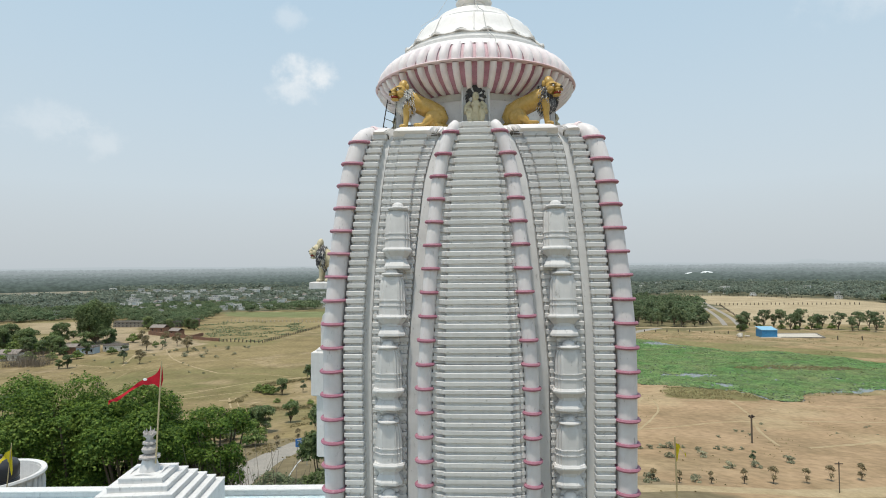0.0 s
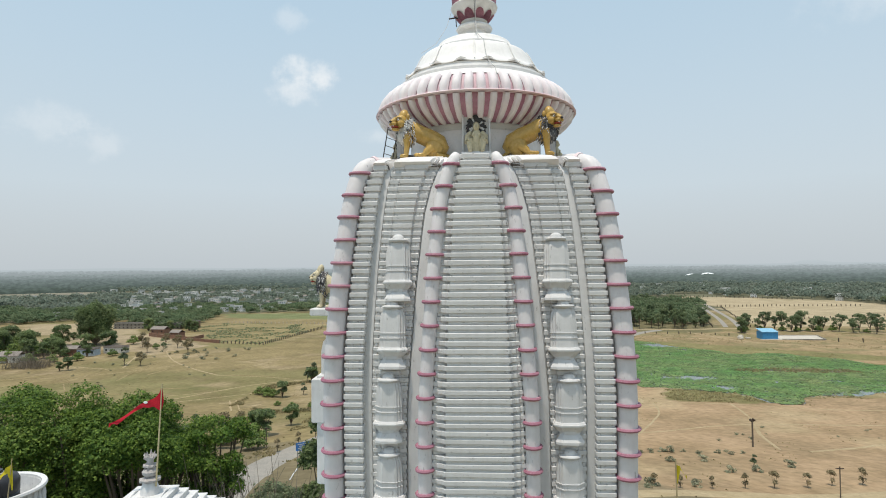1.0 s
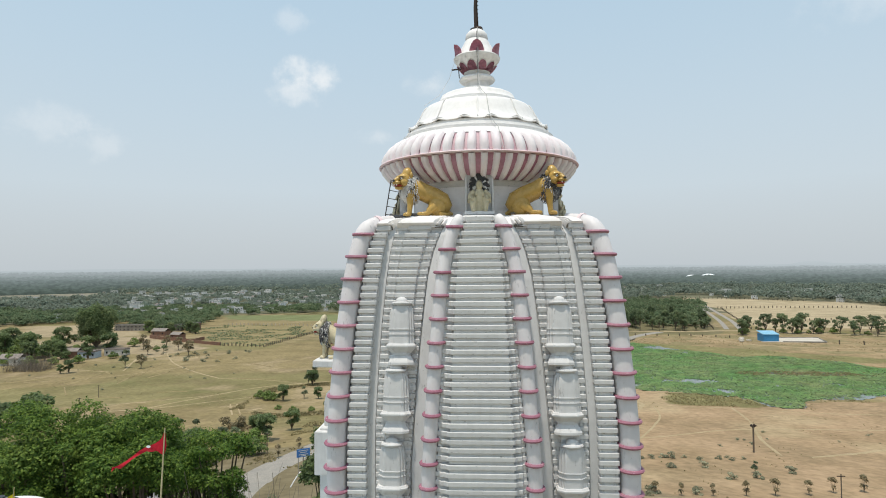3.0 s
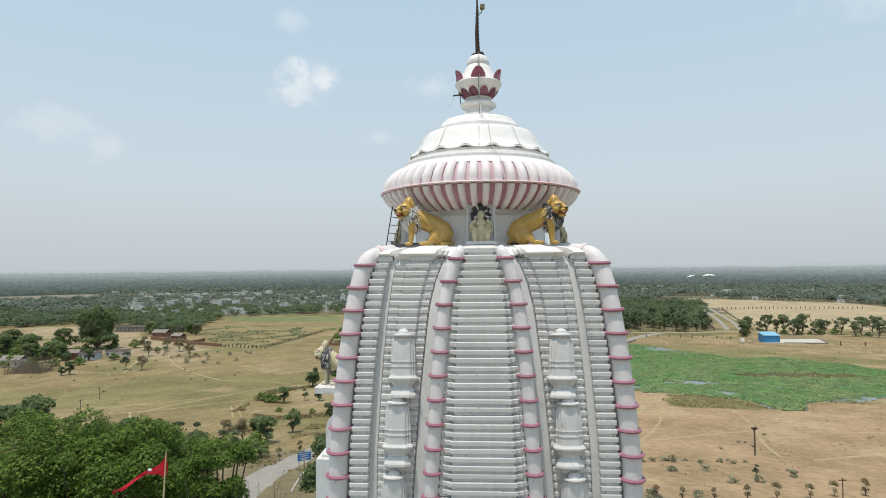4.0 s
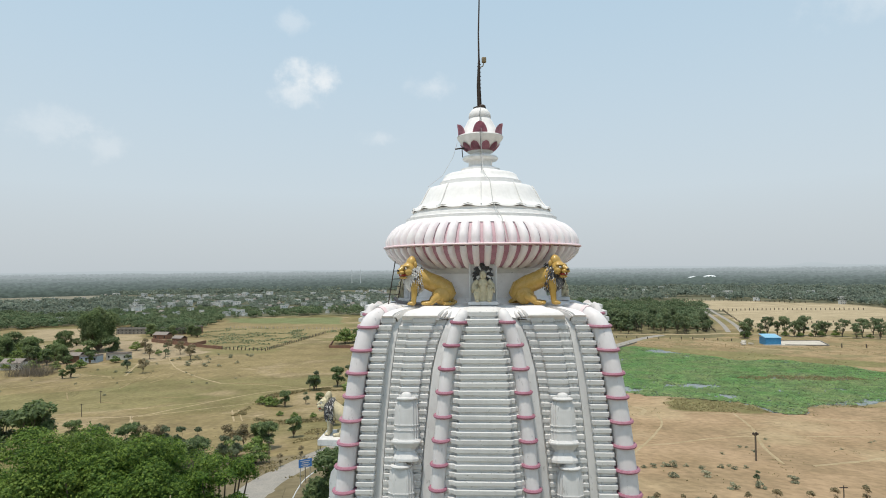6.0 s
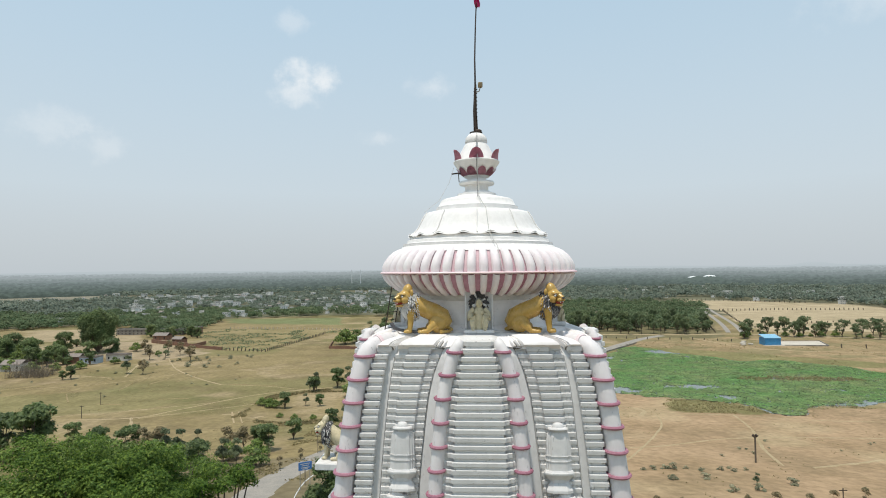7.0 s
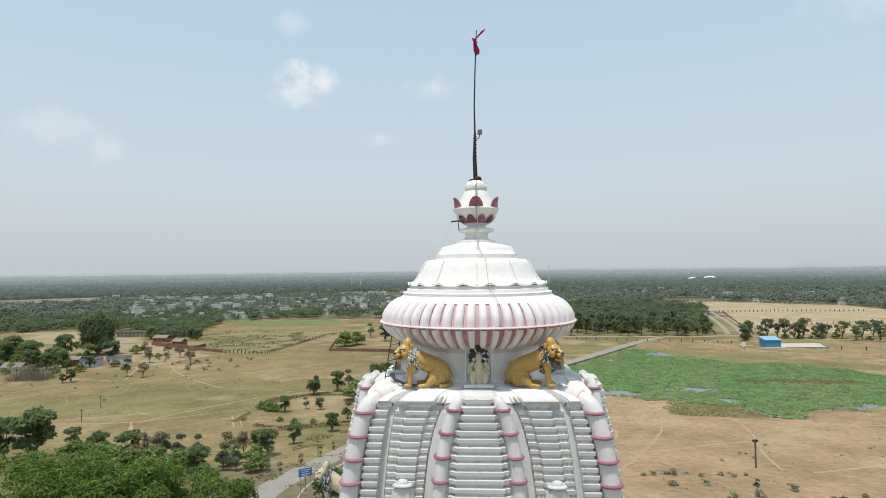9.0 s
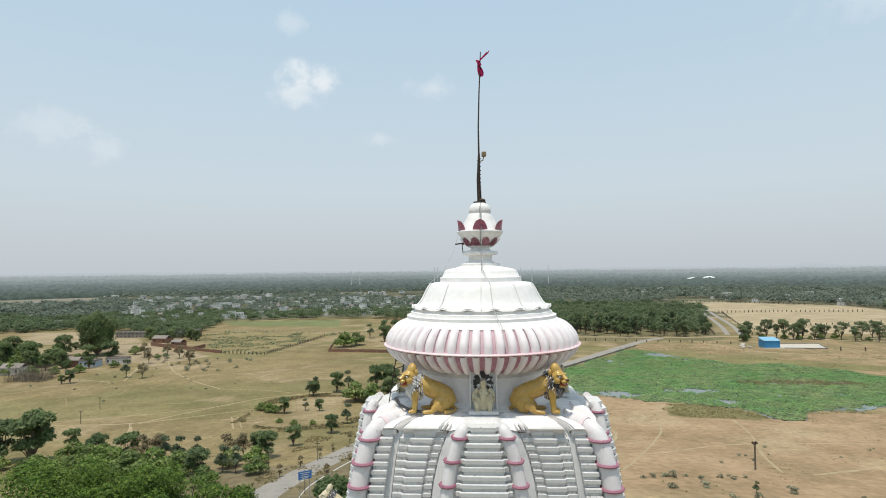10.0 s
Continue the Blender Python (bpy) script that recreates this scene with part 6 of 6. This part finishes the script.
# ---- posts, poles, walls, signs ----
def power_pole(x, y, h, label, wide=0.22):
    p = thing("power_pole", at_ground(x, y, 0.3), label, "power pole", "power poles")
    part("shaft", box(bmesh.new(), (-wide, -wide * 0.7, 0), (wide, wide * 0.7, h), bevel=0.03), BARK, p, smooth=False)
    part("crossarm", box(bmesh.new(), (-0.8, -0.08, h - 0.5), (0.8, 0.08, h - 0.35)), IRON, p, smooth=False)
    b = bmesh.new()
    for dx in (-0.7, 0, 0.7):
        lathe(b, [(0.05 + 0, h - 0.35), (0.09, h - 0.25), (0.05, h - 0.12), (0.02, h - 0.1)], 8)
    part("insulator", b, GREYST, p)
    return p


pp = power_pole(86, 163, 8.0, "weathered dark power pole with a bulky top", 0.2)
b = bmesh.new()
for i in range(9):
    ball(b, (random.uniform(-0.7, 0.7), random.uniform(-0.2, 0.2), 7.6 + random.uniform(-0.3, 0.4)), random.uniform(0.15, 0.32), u=7, v=5)
part("cable_bundle", b, IRON, pp)
power_pole(-167, 280, 6.3, "slim power pole in the dry field", 0.13)
power_pole(-158, 251, 5.8, "slim power pole in the dry field", 0.13)
power_pole(77, 114, 6.5, "slim power pole beside the lane", 0.10)
for x, y in ((-38, 171), (-33, 135), (-49, 160)):
    power_pole(x, y, 5.8, "slim power pole beside the road", 0.09)

sign = thing("road_sign", at_ground(-32.0, 131, 0.2) @ pose(0, 0, 0, 0, 0, 28), "blue direction sign on two steel posts", "road sign")
part("board", box(bmesh.new(), (-1.5, -0.04, 4.6), (1.5, 0.04, 6.4), bevel=0.02), SIGNB, sign, smooth=False)
for x in (-1.1, 1.1):
    part("post", box(bmesh.new(), (x - 0.07, 0.05, 0), (x + 0.07, 0.17, 6.4)), CONCRETE, sign, smooth=False)
for z, w in ((6.0, 1.1), (5.6, 0.8), (5.15, 1.0), (4.85, 0.6)):
    part("lettering_bar", box(bmesh.new(), (-w, -0.055, z - 0.08), (w, -0.041, z + 0.08)), LINE, sign, "white bar of lettering", smooth=False)


def fence(name, pts, gap, h, label, wide=0.22, material=None):
    f = thing(name, at_ground(*pts[0]), label, "fence")
    x0, y0 = pts[0]
    z0 = ground_z(x0, y0)
    me = finish(box(bmesh.new(), (-wide / 2, -wide / 2, -0.3), (wide / 2, wide / 2, h), bevel=0.02), "post", material or CONCRETE, False)
    for (xa, ya), (xb, yb) in zip(pts, pts[1:]):
        n = max(1, int(math.hypot(xb - xa, yb - ya) / gap))
        for i in range(n):
            x, y = xa + (xb - xa) * i / n, ya + (yb - ya) * i / n
            part("post", me, parent=f, at=Matrix.Translation((x - x0, y - y0, ground_z(x, y) - z0)) @ pose(0, 0, 0, random.uniform(-4, 4), random.uniform(-4, 4), 0) @ Matrix.Diagonal((1, 1, random.uniform(0.8, 1.2), 1)))


fence("plot_fence", [(-193, 499), (-151, 484), (-130, 629)], 4.0, 2.6, "rough posts and brush fencing a weedy plot", 0.7, BARK)
fence("far_fence", [(-259, 695), (-180, 682), (-92, 660), (-40, 650)], 5.0, 2.0, "pale posts along the green field", 0.5)
fence("bank_fence", [(110, 575), (190, 548), (240, 540), (268, 520)], 9.0, 2.2, "dark stone posts along the pond road", 0.7, BARK)
fence("bank_fence", [(325, 478), (360, 470), (420, 452), (480, 440)], 14.0, 3.0, "dark stone posts along the bank", 0.7, BARK)
fence("sand_fence", [(335, 640), (440, 690), (560, 720)], 8.0, 2.4, "dark posts across the sandy field", 0.7, BARK)
fence("sand_fence", [(420, 890), (520, 895), (640, 880)], 6.5, 3.2, "dark posts across the sandy field", 0.8, BARK)
fence("sand_fence", [(485, 1180), (560, 1150), (660, 1050)], 8.0, 3.6, "dark posts along the far edge of the sand", 0.9, BARK)
fence("avenue_posts", [(317, 600), (428, 900)], 13.0, 2.6, "dark posts lining the avenue", 0.8, BARK)
fence("avenue_posts", [(278, 600), (388, 900)], 13.0, 2.6, "dark posts lining the avenue", 0.8, BARK)


def wall_run(name, a, b_, h, thick, material, label):
    d = Vector(b_) - Vector(a)
    m = at_ground(*a, 0.4) @ Matrix.Rotation(math.atan2(d.y, d.x), 4, "Z")
    ob = thing(name, m, label, "wall")
    bm_ = bmesh.new()
    n = max(3, int(d.length / 6))
    dz = (ground_z(*b_) - ground_z(*a))
    for i in range(n):
        hh = h * random.uniform(0.85, 1.1)
        box(bm_, (d.length * i / n, -thick / 2, dz * i / n - 0.5), (d.length * (i + 1) / n - 0.05, thick / 2, dz * i / n + hh + 0.4), bevel=0.03)
    part("masonry", bm_, material, ob, smooth=False)
    return ob


wall_run("retaining_wall", (16, 292), (48, 349), 1.0, 0.6, DIMWALL, "low dark retaining wall along the pond road")
wall_run("retaining_wall", (48, 349), (106, 432), 1.0, 0.6, DIMWALL, "low dark retaining wall along the pond road")
wall_run("retaining_wall", (106, 432), (170, 518), 1.0, 0.6, DIMWALL, "low dark retaining wall along the pond road")
wall_run("brick_wall", (-287, 564), (-231, 525), 3.4, 0.5, BRICKM, "low broken red brick wall")
wall_run("brick_wall", (-231, 525), (-193, 499), 2.8, 0.5, BRICKM, "low broken red brick wall")
wall_run("brick_wall", (-231, 525), (-226, 545), 3.0, 0.5, BRICKM, "low broken red brick wall")
wall_run("boundary_wall", (-101, 500), (-45, 487), 2.6, 0.5, BRICKM, "low dark boundary wall round a green plot")
wall_run("boundary_wall", (-45, 487), (20, 480), 2.6, 0.5, BRICKM, "low dark boundary wall round a green plot")
wall_run("boundary_wall", (-101, 500), (-108, 560), 2.0, 0.5, BRICKM, "low dark boundary wall round a green plot")


# ---- buildings ----
def house(name, m, w, d, h, wall_m, roof_m, label, windows=3, storeys=1, pitched=False, group=""):
    ob = thing(name, m, label, "house", group)
    part("wall", box(bmesh.new(), (-w / 2, -d / 2, -1), (w / 2, d / 2, h)), wall_m, ob, smooth=False)
    bm_ = bmesh.new()
    if pitched:
        e, rise = 0.5, 0.28 * d
        pts = [(-d / 2 - e, h - 0.15), (0, h + rise), (d / 2 + e, h - 0.15), (d / 2 + e, h + 0.05), (0, h + rise + 0.22), (-d / 2 - e, h + 0.05)]
        ends = [[bm_.verts.new((x, y, z)) for y, z in pts] for x in (-w / 2 - e, w / 2 + e)]
        for i in range(6):
            bm_.faces.new((ends[0][i], ends[0][(i + 1) % 6], ends[1][(i + 1) % 6], ends[1][i]))
        for r_ in ends:
            bm_.faces.new(r_)
    else:
        box(bm_, (-w / 2 - 0.3, -d / 2 - 0.3, h), (w / 2 + 0.3, d / 2 + 0.3, h + 0.3))
        for x0, y0, x1, y1 in ((-w / 2, -d / 2, w / 2, -d / 2 + 0.25), (-w / 2, d / 2 - 0.25, w / 2, d / 2), (-w / 2, -d / 2, -w / 2 + 0.25, d / 2), (w / 2 - 0.25, -d / 2, w / 2, d / 2)):
            box(bm_, (x0, y0, h + 0.3), (x1, y1, h + 1.0))
    part("roof", bm_, roof_m, ob, smooth=False)
    sh = h / storeys
    for f in range(storeys):
        for i in range(windows):
            x = -w / 2 + w * (i + 0.5) / windows
            if f == 0 and i == windows // 2:
                part("door", box(bmesh.new(), (x - 0.5, -d / 2 - 0.06, 0), (x + 0.5, -d / 2 + 0.1, 2.1)), BARK, ob, smooth=False)
                continue
            wz = f * sh + sh * 0.35
            win = part("window", box(bmesh.new(), (x - 0.6, -d / 2 - 0.05, wz), (x + 0.6, -d / 2 + 0.1, wz + sh * 0.4)), GLASSD, ob, smooth=False)
            part("sill", box(bmesh.new(), (x - 0.75, -d / 2 - 0.2, wz - 0.1), (x + 0.75, -d / 2, wz)), wall_m, win, smooth=False)
    return ob


house("house", at_ground(-266, 434), 13, 8, 4.6, HOUSEB, ROOFG, "pale blue cottage with a low roof at the field edge", 4, 1, False)
house("shed", at_ground(-252, 446), 16, 7, 4.4, HOUSEW, ROOFG, "long grey shed with a flat roof", 4, 1, False)
house("house", at_ground(-280, 436), 11, 7, 5.0, BRICKM, ROOFG, "small earthen house with a tiled roof", 2, 1, True)
house("house", at_ground(-301, 404), 14, 9, 4.8, HOUSEW, ROOFG, "white cottage with a grey roof beside bare bushes", 3, 1, True)
house("house", at_ground(-288, 588) @ pose(0, 0, 0, 0, 0, -10), 15, 9, 4.6, BRICKM, ROOFG, "ruined brick house with a grey roof", 3, 1, True)
house("house", at_ground(-256, 556) @ pose(0, 0, 0, 0, 0, -20), 11, 8, 4.5, BRICKM, ROOFG, "small brick outhouse beside the broken wall", 2, 1, True)
house("school_building", at_ground(-345, 640), 34, 10, 5.6, DIMWALL, DIMWALL, "long weathered many-windowed institutional building, darkened for tree shade", 8, 2, False)
house("school_building", at_ground(-300, 634), 26, 10, 6.0, DIMWALL, DIMWALL, "long stained concrete building darkened for tree shade, open front", 6, 2, False)
house("school_building", at_ground(-276, 636), 12, 12, 7.5, BRICKM, DIMWALL, "red brick end block of the long building", 2, 2, False)

hut = thing("blue_shed", at_ground(279, 503) @ pose(0, 0, 0, 0, 0, -6), "bright blue sheet-metal shed on a concrete apron", "shed")
part("wall", box(bmesh.new(), (-5.2, -6, -0.5), (7.5, 6, 6.2)), BLUEP, hut, smooth=False)
b = bmesh.new()
for x0, x1, za, zb in ((-5.7, 8.0, 6.2, 8.2),):
    vs = [b.verts.new(p) for p in ((x0, -6.4, za), (x1, -6.4, za), (x1, 6.4, zb), (x0, 6.4, zb), (x0, -6.4, za + 0.2), (x1, -6.4, za + 0.2), (x1, 6.4, zb + 0.2), (x0, 6.4, zb + 0.2))]
    for f in ((0, 1, 2, 3), (4, 5, 6, 7), (0, 1, 5, 4), (1, 2, 6, 5), (2, 3, 7, 6), (3, 0, 4, 7)):
        b.faces.new([vs[i] for i in f])
part("roof", b, BLUER, hut, "pale blue sheet roof coloured as if sunlit", smooth=False)
for i in range(9):
    part("cladding_rib", box(bmesh.new(), (-5.0 + i * 1.5, -6.09, 0), (-4.85 + i * 1.5, -5.99, 6.2)), BLUEP, hut, smooth=False)
b = bmesh.new()
prism(b, [(-8.5, -9), (42, -14), (54, 16), (8.2, 18), (8.2, -6.5), (-8.5, -6.5)], -0.6, 0.45)
tagged(part("concrete_apron", b, SLABC, smooth=False, at=at_ground(279, 503)), "pale concrete apron beside the blue shed", "pavement", kind="structure")
kerb = tagged(new("apron_kerb"), kind="structure")
kerb.matrix_basis = at_ground(279, 503)
tagged(kerb, "low dark masonry kerb round the concrete apron", "kerb")
for (xa, ya), (xb, yb) in (((8.5, -9.6), (42.5, -14.6)), ((42.5, -14.6), (54.6, 16.2)), ((54.6, 16.2), (8.4, 18.6))):
    d = Vector((xb - xa, yb - ya, 0))
    part("kerb_run", box(bmesh.new(), (0, -0.3, -0.8), (d.length, 0.3, 0.95), bevel=0.05), DIMWALL, kerb, smooth=False, at=Matrix.Translation((xa, ya, 0)) @ Matrix.Rotation(math.atan2(d.y, d.x), 4, "Z"))
for x, y in ((262, 512), (258, 506), (266, 520), (255, 498), (263, 502)):
    b = box(bmesh.new(), (-2, -1.2, 0), (2, 1.2, 1.4), bevel=0.3)
    tagged(part("rubble_heap", b, SLABC, at=at_ground(x, y) @ pose(0, 0, 0, random.uniform(-8, 8), random.uniform(-8, 8), random.uniform(0, 180))), "heap of pale concrete rubble", "rubble")


# ---- town, far woods and distance ----
def polar(px_, r):
    """A place by its bearing (in units of the lens's half width) and distance."""
    a = math.atan(px_)
    return r * math.sin(a), r * math.cos(a)


rng = np.random.default_rng(77)
town = []
protoh = []
for i in range(292):
    if i < 200:
        bear, r = rng.uniform(-0.54, -0.05), rng.uniform(930, 1800)
    elif i < 240:
        bear, r = rng.uniform(-0.75, -0.40), rng.uniform(900, 1900)
    else:
        bear, r = rng.uniform(0.30, 0.76), rng.uniform(1300, 2200)
    x, y = polar(bear, r)
    if inside(np.array(x), np.array(y), SAND):
        continue
    town.append((x, y))
    s = rng.uniform(0.4, 0.85) * (1 + (r - 900) / 3000)
    turn = rng.uniform(-40, 40)
    m = at_ground(x, y) @ pose(0, 0, 0, 0, 0, turn) @ Matrix.Diagonal((s, s, s, 1))
    if len(protoh) < 3:
        k = len(protoh)
        protoh.append(house("town_house", m, (12, 15, 9)[k], 9, (6.5, 9.0, 6.0)[k], (TOWNW, TOWNW, HOUSEW)[k], (TOWNR, TOWNR, ROOFG)[k], ("whitewashed two-storey town house among trees", "tall pale town house with a flat roof", "low brick town house among trees")[k], (3, 3, 2)[k], (2, 2, 1)[k], k == 2, "town houses"))
    else:
        ph = protoh[int(rng.choice(3, p=(0.5, 0.35, 0.15)))]
        copy_thing(ph, m @ Matrix.Diagonal((1 / ph.scale.x, 1 / ph.scale.x, 1 / ph.scale.x, 1)))
for x, y, s in ((820, 1309, 1.5), (850, 1290, 1.0), (656, 1347, 1.4), (640, 1330, 1.2), (696, 1019, 0.8), (-85, 1010, 1.0), (-60, 985, 0.9)):
    town.append((x, y))
    copy_thing(protoh[1], at_ground(x, y) @ Matrix.Diagonal((s, s, s, 1)))

START = ((-0.77, 870), (-0.64, 860), (-0.55, 800), (-0.50, 690), (-0.44, 690), (-0.38, 860), (-0.14, 860), (-0.08, 800), (0.10, 800), (0.20, 700), (0.26, 660), (0.40, 650), (0.44, 720), (0.455, 1330), (0.56, 1260), (0.68, 1080), (0.77, 860))
n = 19000
bear = rng.uniform(-0.95, 0.95, n)
r = 560 * np.exp(rng.random(n) * math.log(2050 / 560))
r0 = np.interp(bear, [s[0] for s in START], [s[1] for s in START])
x, y = r * np.sin(np.arctan(bear)), r * np.cos(np.arctan(bear))
ok = (r > r0) & ~inside(x, y, SAND) & ~inside(x, y, GREENF) & ~inside(x, y, FARBARE) & (vnoise(x, y, 260, 51) * 0.55 + vnoise(x, y, 90, 52) * 0.45 > 0.30)
for tx, ty in town:
    tr = math.hypot(tx, ty)
    ca, sa = ty / tr, tx / tr
    along, side = x * sa + y * ca - tr, np.abs(x * ca - y * sa)
    ok &= ~((side < 8) & (along < 10) & (along > -45))
x, y, r = x[ok], y[ok], r[ok]
hgt_all = (7.5 + r * 0.0016) * (0.55 + 0.9 * rng.random(len(x))) + 4 * (vnoise(x, y, 420, 53) > 0.6)
hgt_all *= np.where((bear[ok] > -0.56) & (bear[ok] < -0.04) & (r > 960) & (r < 1800), 0.62, 1.0)     # low trees between the town's roofs
rad_all = (3.4 + r * 0.0022) * (0.55 + 0.9 * rng.random(len(x)))
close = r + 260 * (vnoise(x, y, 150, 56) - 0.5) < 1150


def wood(name, pick, nq, grain, leaf, label):
    """Many trees as one mesh: each crown three lumps of leaf clumps over a short trunk's height."""
    cx, cy, rad, hgt = x[pick], y[pick], rad_all[pick], hgt_all[pick]
    k = len(cx)
    lump = rng.integers(0, 3, (k, nq))
    off = rng.normal(size=(k, 3, 3)) * np.array((0.5, 0.5, 0.16))
    off[:, 0] = (0, 0, 0.16)
    size = 0.55 + 0.3 * rng.random((k, 3))
    rows_ = np.arange(k)[:, None]
    scale = np.stack([rad, rad, hgt * 0.42], 1)[:, None, :]
    d = rng.normal(size=(k, nq, 3))
    d /= np.linalg.norm(d, axis=2)[..., None]
    d[..., 2] = np.where(d[..., 2] < -0.4, -d[..., 2], d[..., 2])
    depth = 1 - 0.35 * rng.random((k, nq)) ** 2
    c = np.stack([cx, cy, terrain(cx, cy) + hgt * 0.52], 1)[:, None, :]
    p = c + (off[rows_, lump] + d * (size[rows_, lump] * depth)[..., None]) * scale
    nr = d + rng.normal(size=d.shape) * 0.5 + np.array((0, 0, 0.6))
    nr /= np.linalg.norm(nr, axis=2)[..., None]
    t = np.cross(nr, rng.normal(size=d.shape))
    t /= np.linalg.norm(t, axis=2)[..., None]
    s_ = np.cross(nr, t)
    sz = (rad[:, None] * grain * (0.6 + 0.8 * rng.random((k, nq))))[..., None]
    v = np.stack([p + t * sz, p + s_ * sz * 0.8 - nr * sz * 0.25, p - t * sz, p - s_ * sz * 0.8 - nr * sz * 0.25], 2).reshape(-1, 3)
    tagged(part(name, quick(name, v, np.arange(len(v)).reshape(-1, 4), leaf, False)), label, "woods", kind="stuff")


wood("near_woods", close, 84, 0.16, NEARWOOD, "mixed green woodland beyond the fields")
wood("far_woods", ~close, 34, 0.26, FARWOOD, "grey-green woodland, paled as by haze, stretching to the horizon")

for x, y, top in ((907, 2113, 27), (955, 2092, 31)):
    d_ = thing("storage_dome", at_ground(x, y), "white shallow storage dome above distant trees", "dome", "storage domes")
    t_ = top + 6.5
    part("shell", lathe(bmesh.new(), [(21, t_ - 7.5), (20.6, t_ - 4.5), (14, t_ - 1.8), (7, t_ - 0.4), (1, t_)], 32), DOMET, d_)
    part("drum", lathe(bmesh.new(), [(17, 0), (17, t_ - 6)], 32), DRUMG, d_)
for bear, top in ((-0.162, 60), (-0.147, 60), (-0.018, 72), (-0.012, 72), (0.131, 68), (0.151, 68), (0.179, 74)):
    x, y = polar(bear, 2400)
    c_ = thing("factory_chimney", at_ground(x, y), "slim grey factory chimney on the horizon", "chimney", "factory chimneys")
    h_ = top + 9
    # Stack takes the white dome paint, its paleness standing for haze.
    part("stack", lathe(bmesh.new(), [(1.6, 0), (1.0, h_), (1.1, h_ + 1), (0.8, h_ + 1.2)], 12), DOMET, c_)


# hazy distance beyond the plain: glowing rings that carry the haze in their colour
def backdrop(name, r_, low, tops, low_col, high_col, z0, z1, label, strength=1.0, grain=0.2, steps=360):
    m = bpy.data.materials.new(name)
    m.use_nodes = True
    n_, l_ = m.node_tree.nodes, m.node_tree.links
    n_.remove(n_["Principled BSDF"])
    geo = n_.new("ShaderNodeNewGeometry")
    sp = n_.new("ShaderNodeSeparateXYZ")
    l_.new(geo.outputs["Position"], sp.inputs[0])
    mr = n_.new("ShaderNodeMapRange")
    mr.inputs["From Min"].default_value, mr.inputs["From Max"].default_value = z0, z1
    nz = n_.new("ShaderNodeTexNoise")
    nz.inputs["Scale"].default_value, nz.inputs["Detail"].default_value = 1.0, 6
    mp = n_.new("ShaderNodeMapping")
    mp.inputs["Scale"].default_value = (0.07, 0.07, 0.15)
    l_.new(geo.outputs["Position"], mp.inputs[0])
    l_.new(mp.outputs[0], nz.inputs["Vector"])
    ad = n_.new("ShaderNodeMath")
    ad.operation = "MULTIPLY_ADD"
    ad.inputs[1].default_value = (z1 - z0) * grain * 2
    l_.new(nz.outputs[0], ad.inputs[0])
    l_.new(sp.outputs["Z"], ad.inputs[2])
    sb = n_.new("ShaderNodeMath")
    sb.operation = "SUBTRACT"
    sb.inputs[1].default_value = (z1 - z0) * grain
    l_.new(ad.outputs[0], sb.inputs[0])
    l_.new(sb.outputs[0], mr.inputs["Value"])
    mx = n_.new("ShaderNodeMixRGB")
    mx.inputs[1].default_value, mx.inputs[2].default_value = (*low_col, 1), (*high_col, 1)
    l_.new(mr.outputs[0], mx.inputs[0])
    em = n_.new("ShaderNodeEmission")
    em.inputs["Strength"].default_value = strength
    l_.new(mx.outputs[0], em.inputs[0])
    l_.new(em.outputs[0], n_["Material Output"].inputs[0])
    vs, fs = [], []
    for i in range(steps + 1):
        a = 2 * math.pi * i / steps
        top = tops(a)
        for z in (low, (low + top) / 2, top):
            vs.append((r_ * math.sin(a), r_ * math.cos(a), z))
        if i < steps:
            for j in range(2):
                fs.append((3 * i + j, 3 * i + 3 + j, 3 * i + 4 + j, 3 * i + 1 + j))
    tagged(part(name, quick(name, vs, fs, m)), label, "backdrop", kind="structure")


def hills(a):
    a = (a + math.pi) % (2 * math.pi) - math.pi
    bump = lambda c, w, h: h * math.exp(-((a - c) / w) ** 2)
    return 62 + 3 * math.sin(a * 9) + 2 * math.sin(a * 23 + 1) + bump(0.39, 0.09, 7) + bump(0.567, 0.016, 24) + bump(0.62, 0.1, 5) + bump(-0.35, 0.2, 2)


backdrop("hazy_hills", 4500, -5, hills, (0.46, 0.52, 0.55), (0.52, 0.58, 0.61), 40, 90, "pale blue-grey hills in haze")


def treeline(base, rough, seed, mound=None):
    """A ragged line of far tree tops."""
    def top(a):
        c = a * 1000
        z = base + rough * (noise.noise((c * 0.16, seed, 0)) + 0.7 * noise.noise((c * 0.45, seed, 3)) + 1.4 * noise.noise((c * 0.03, seed, 7)))
        if mound:
            z += mound[2] * math.exp(-((a - mound[0]) / mound[1]) ** 2)
        return z
    return top


# Each ring is paler with distance for haze, its tops lightened as sunlit.
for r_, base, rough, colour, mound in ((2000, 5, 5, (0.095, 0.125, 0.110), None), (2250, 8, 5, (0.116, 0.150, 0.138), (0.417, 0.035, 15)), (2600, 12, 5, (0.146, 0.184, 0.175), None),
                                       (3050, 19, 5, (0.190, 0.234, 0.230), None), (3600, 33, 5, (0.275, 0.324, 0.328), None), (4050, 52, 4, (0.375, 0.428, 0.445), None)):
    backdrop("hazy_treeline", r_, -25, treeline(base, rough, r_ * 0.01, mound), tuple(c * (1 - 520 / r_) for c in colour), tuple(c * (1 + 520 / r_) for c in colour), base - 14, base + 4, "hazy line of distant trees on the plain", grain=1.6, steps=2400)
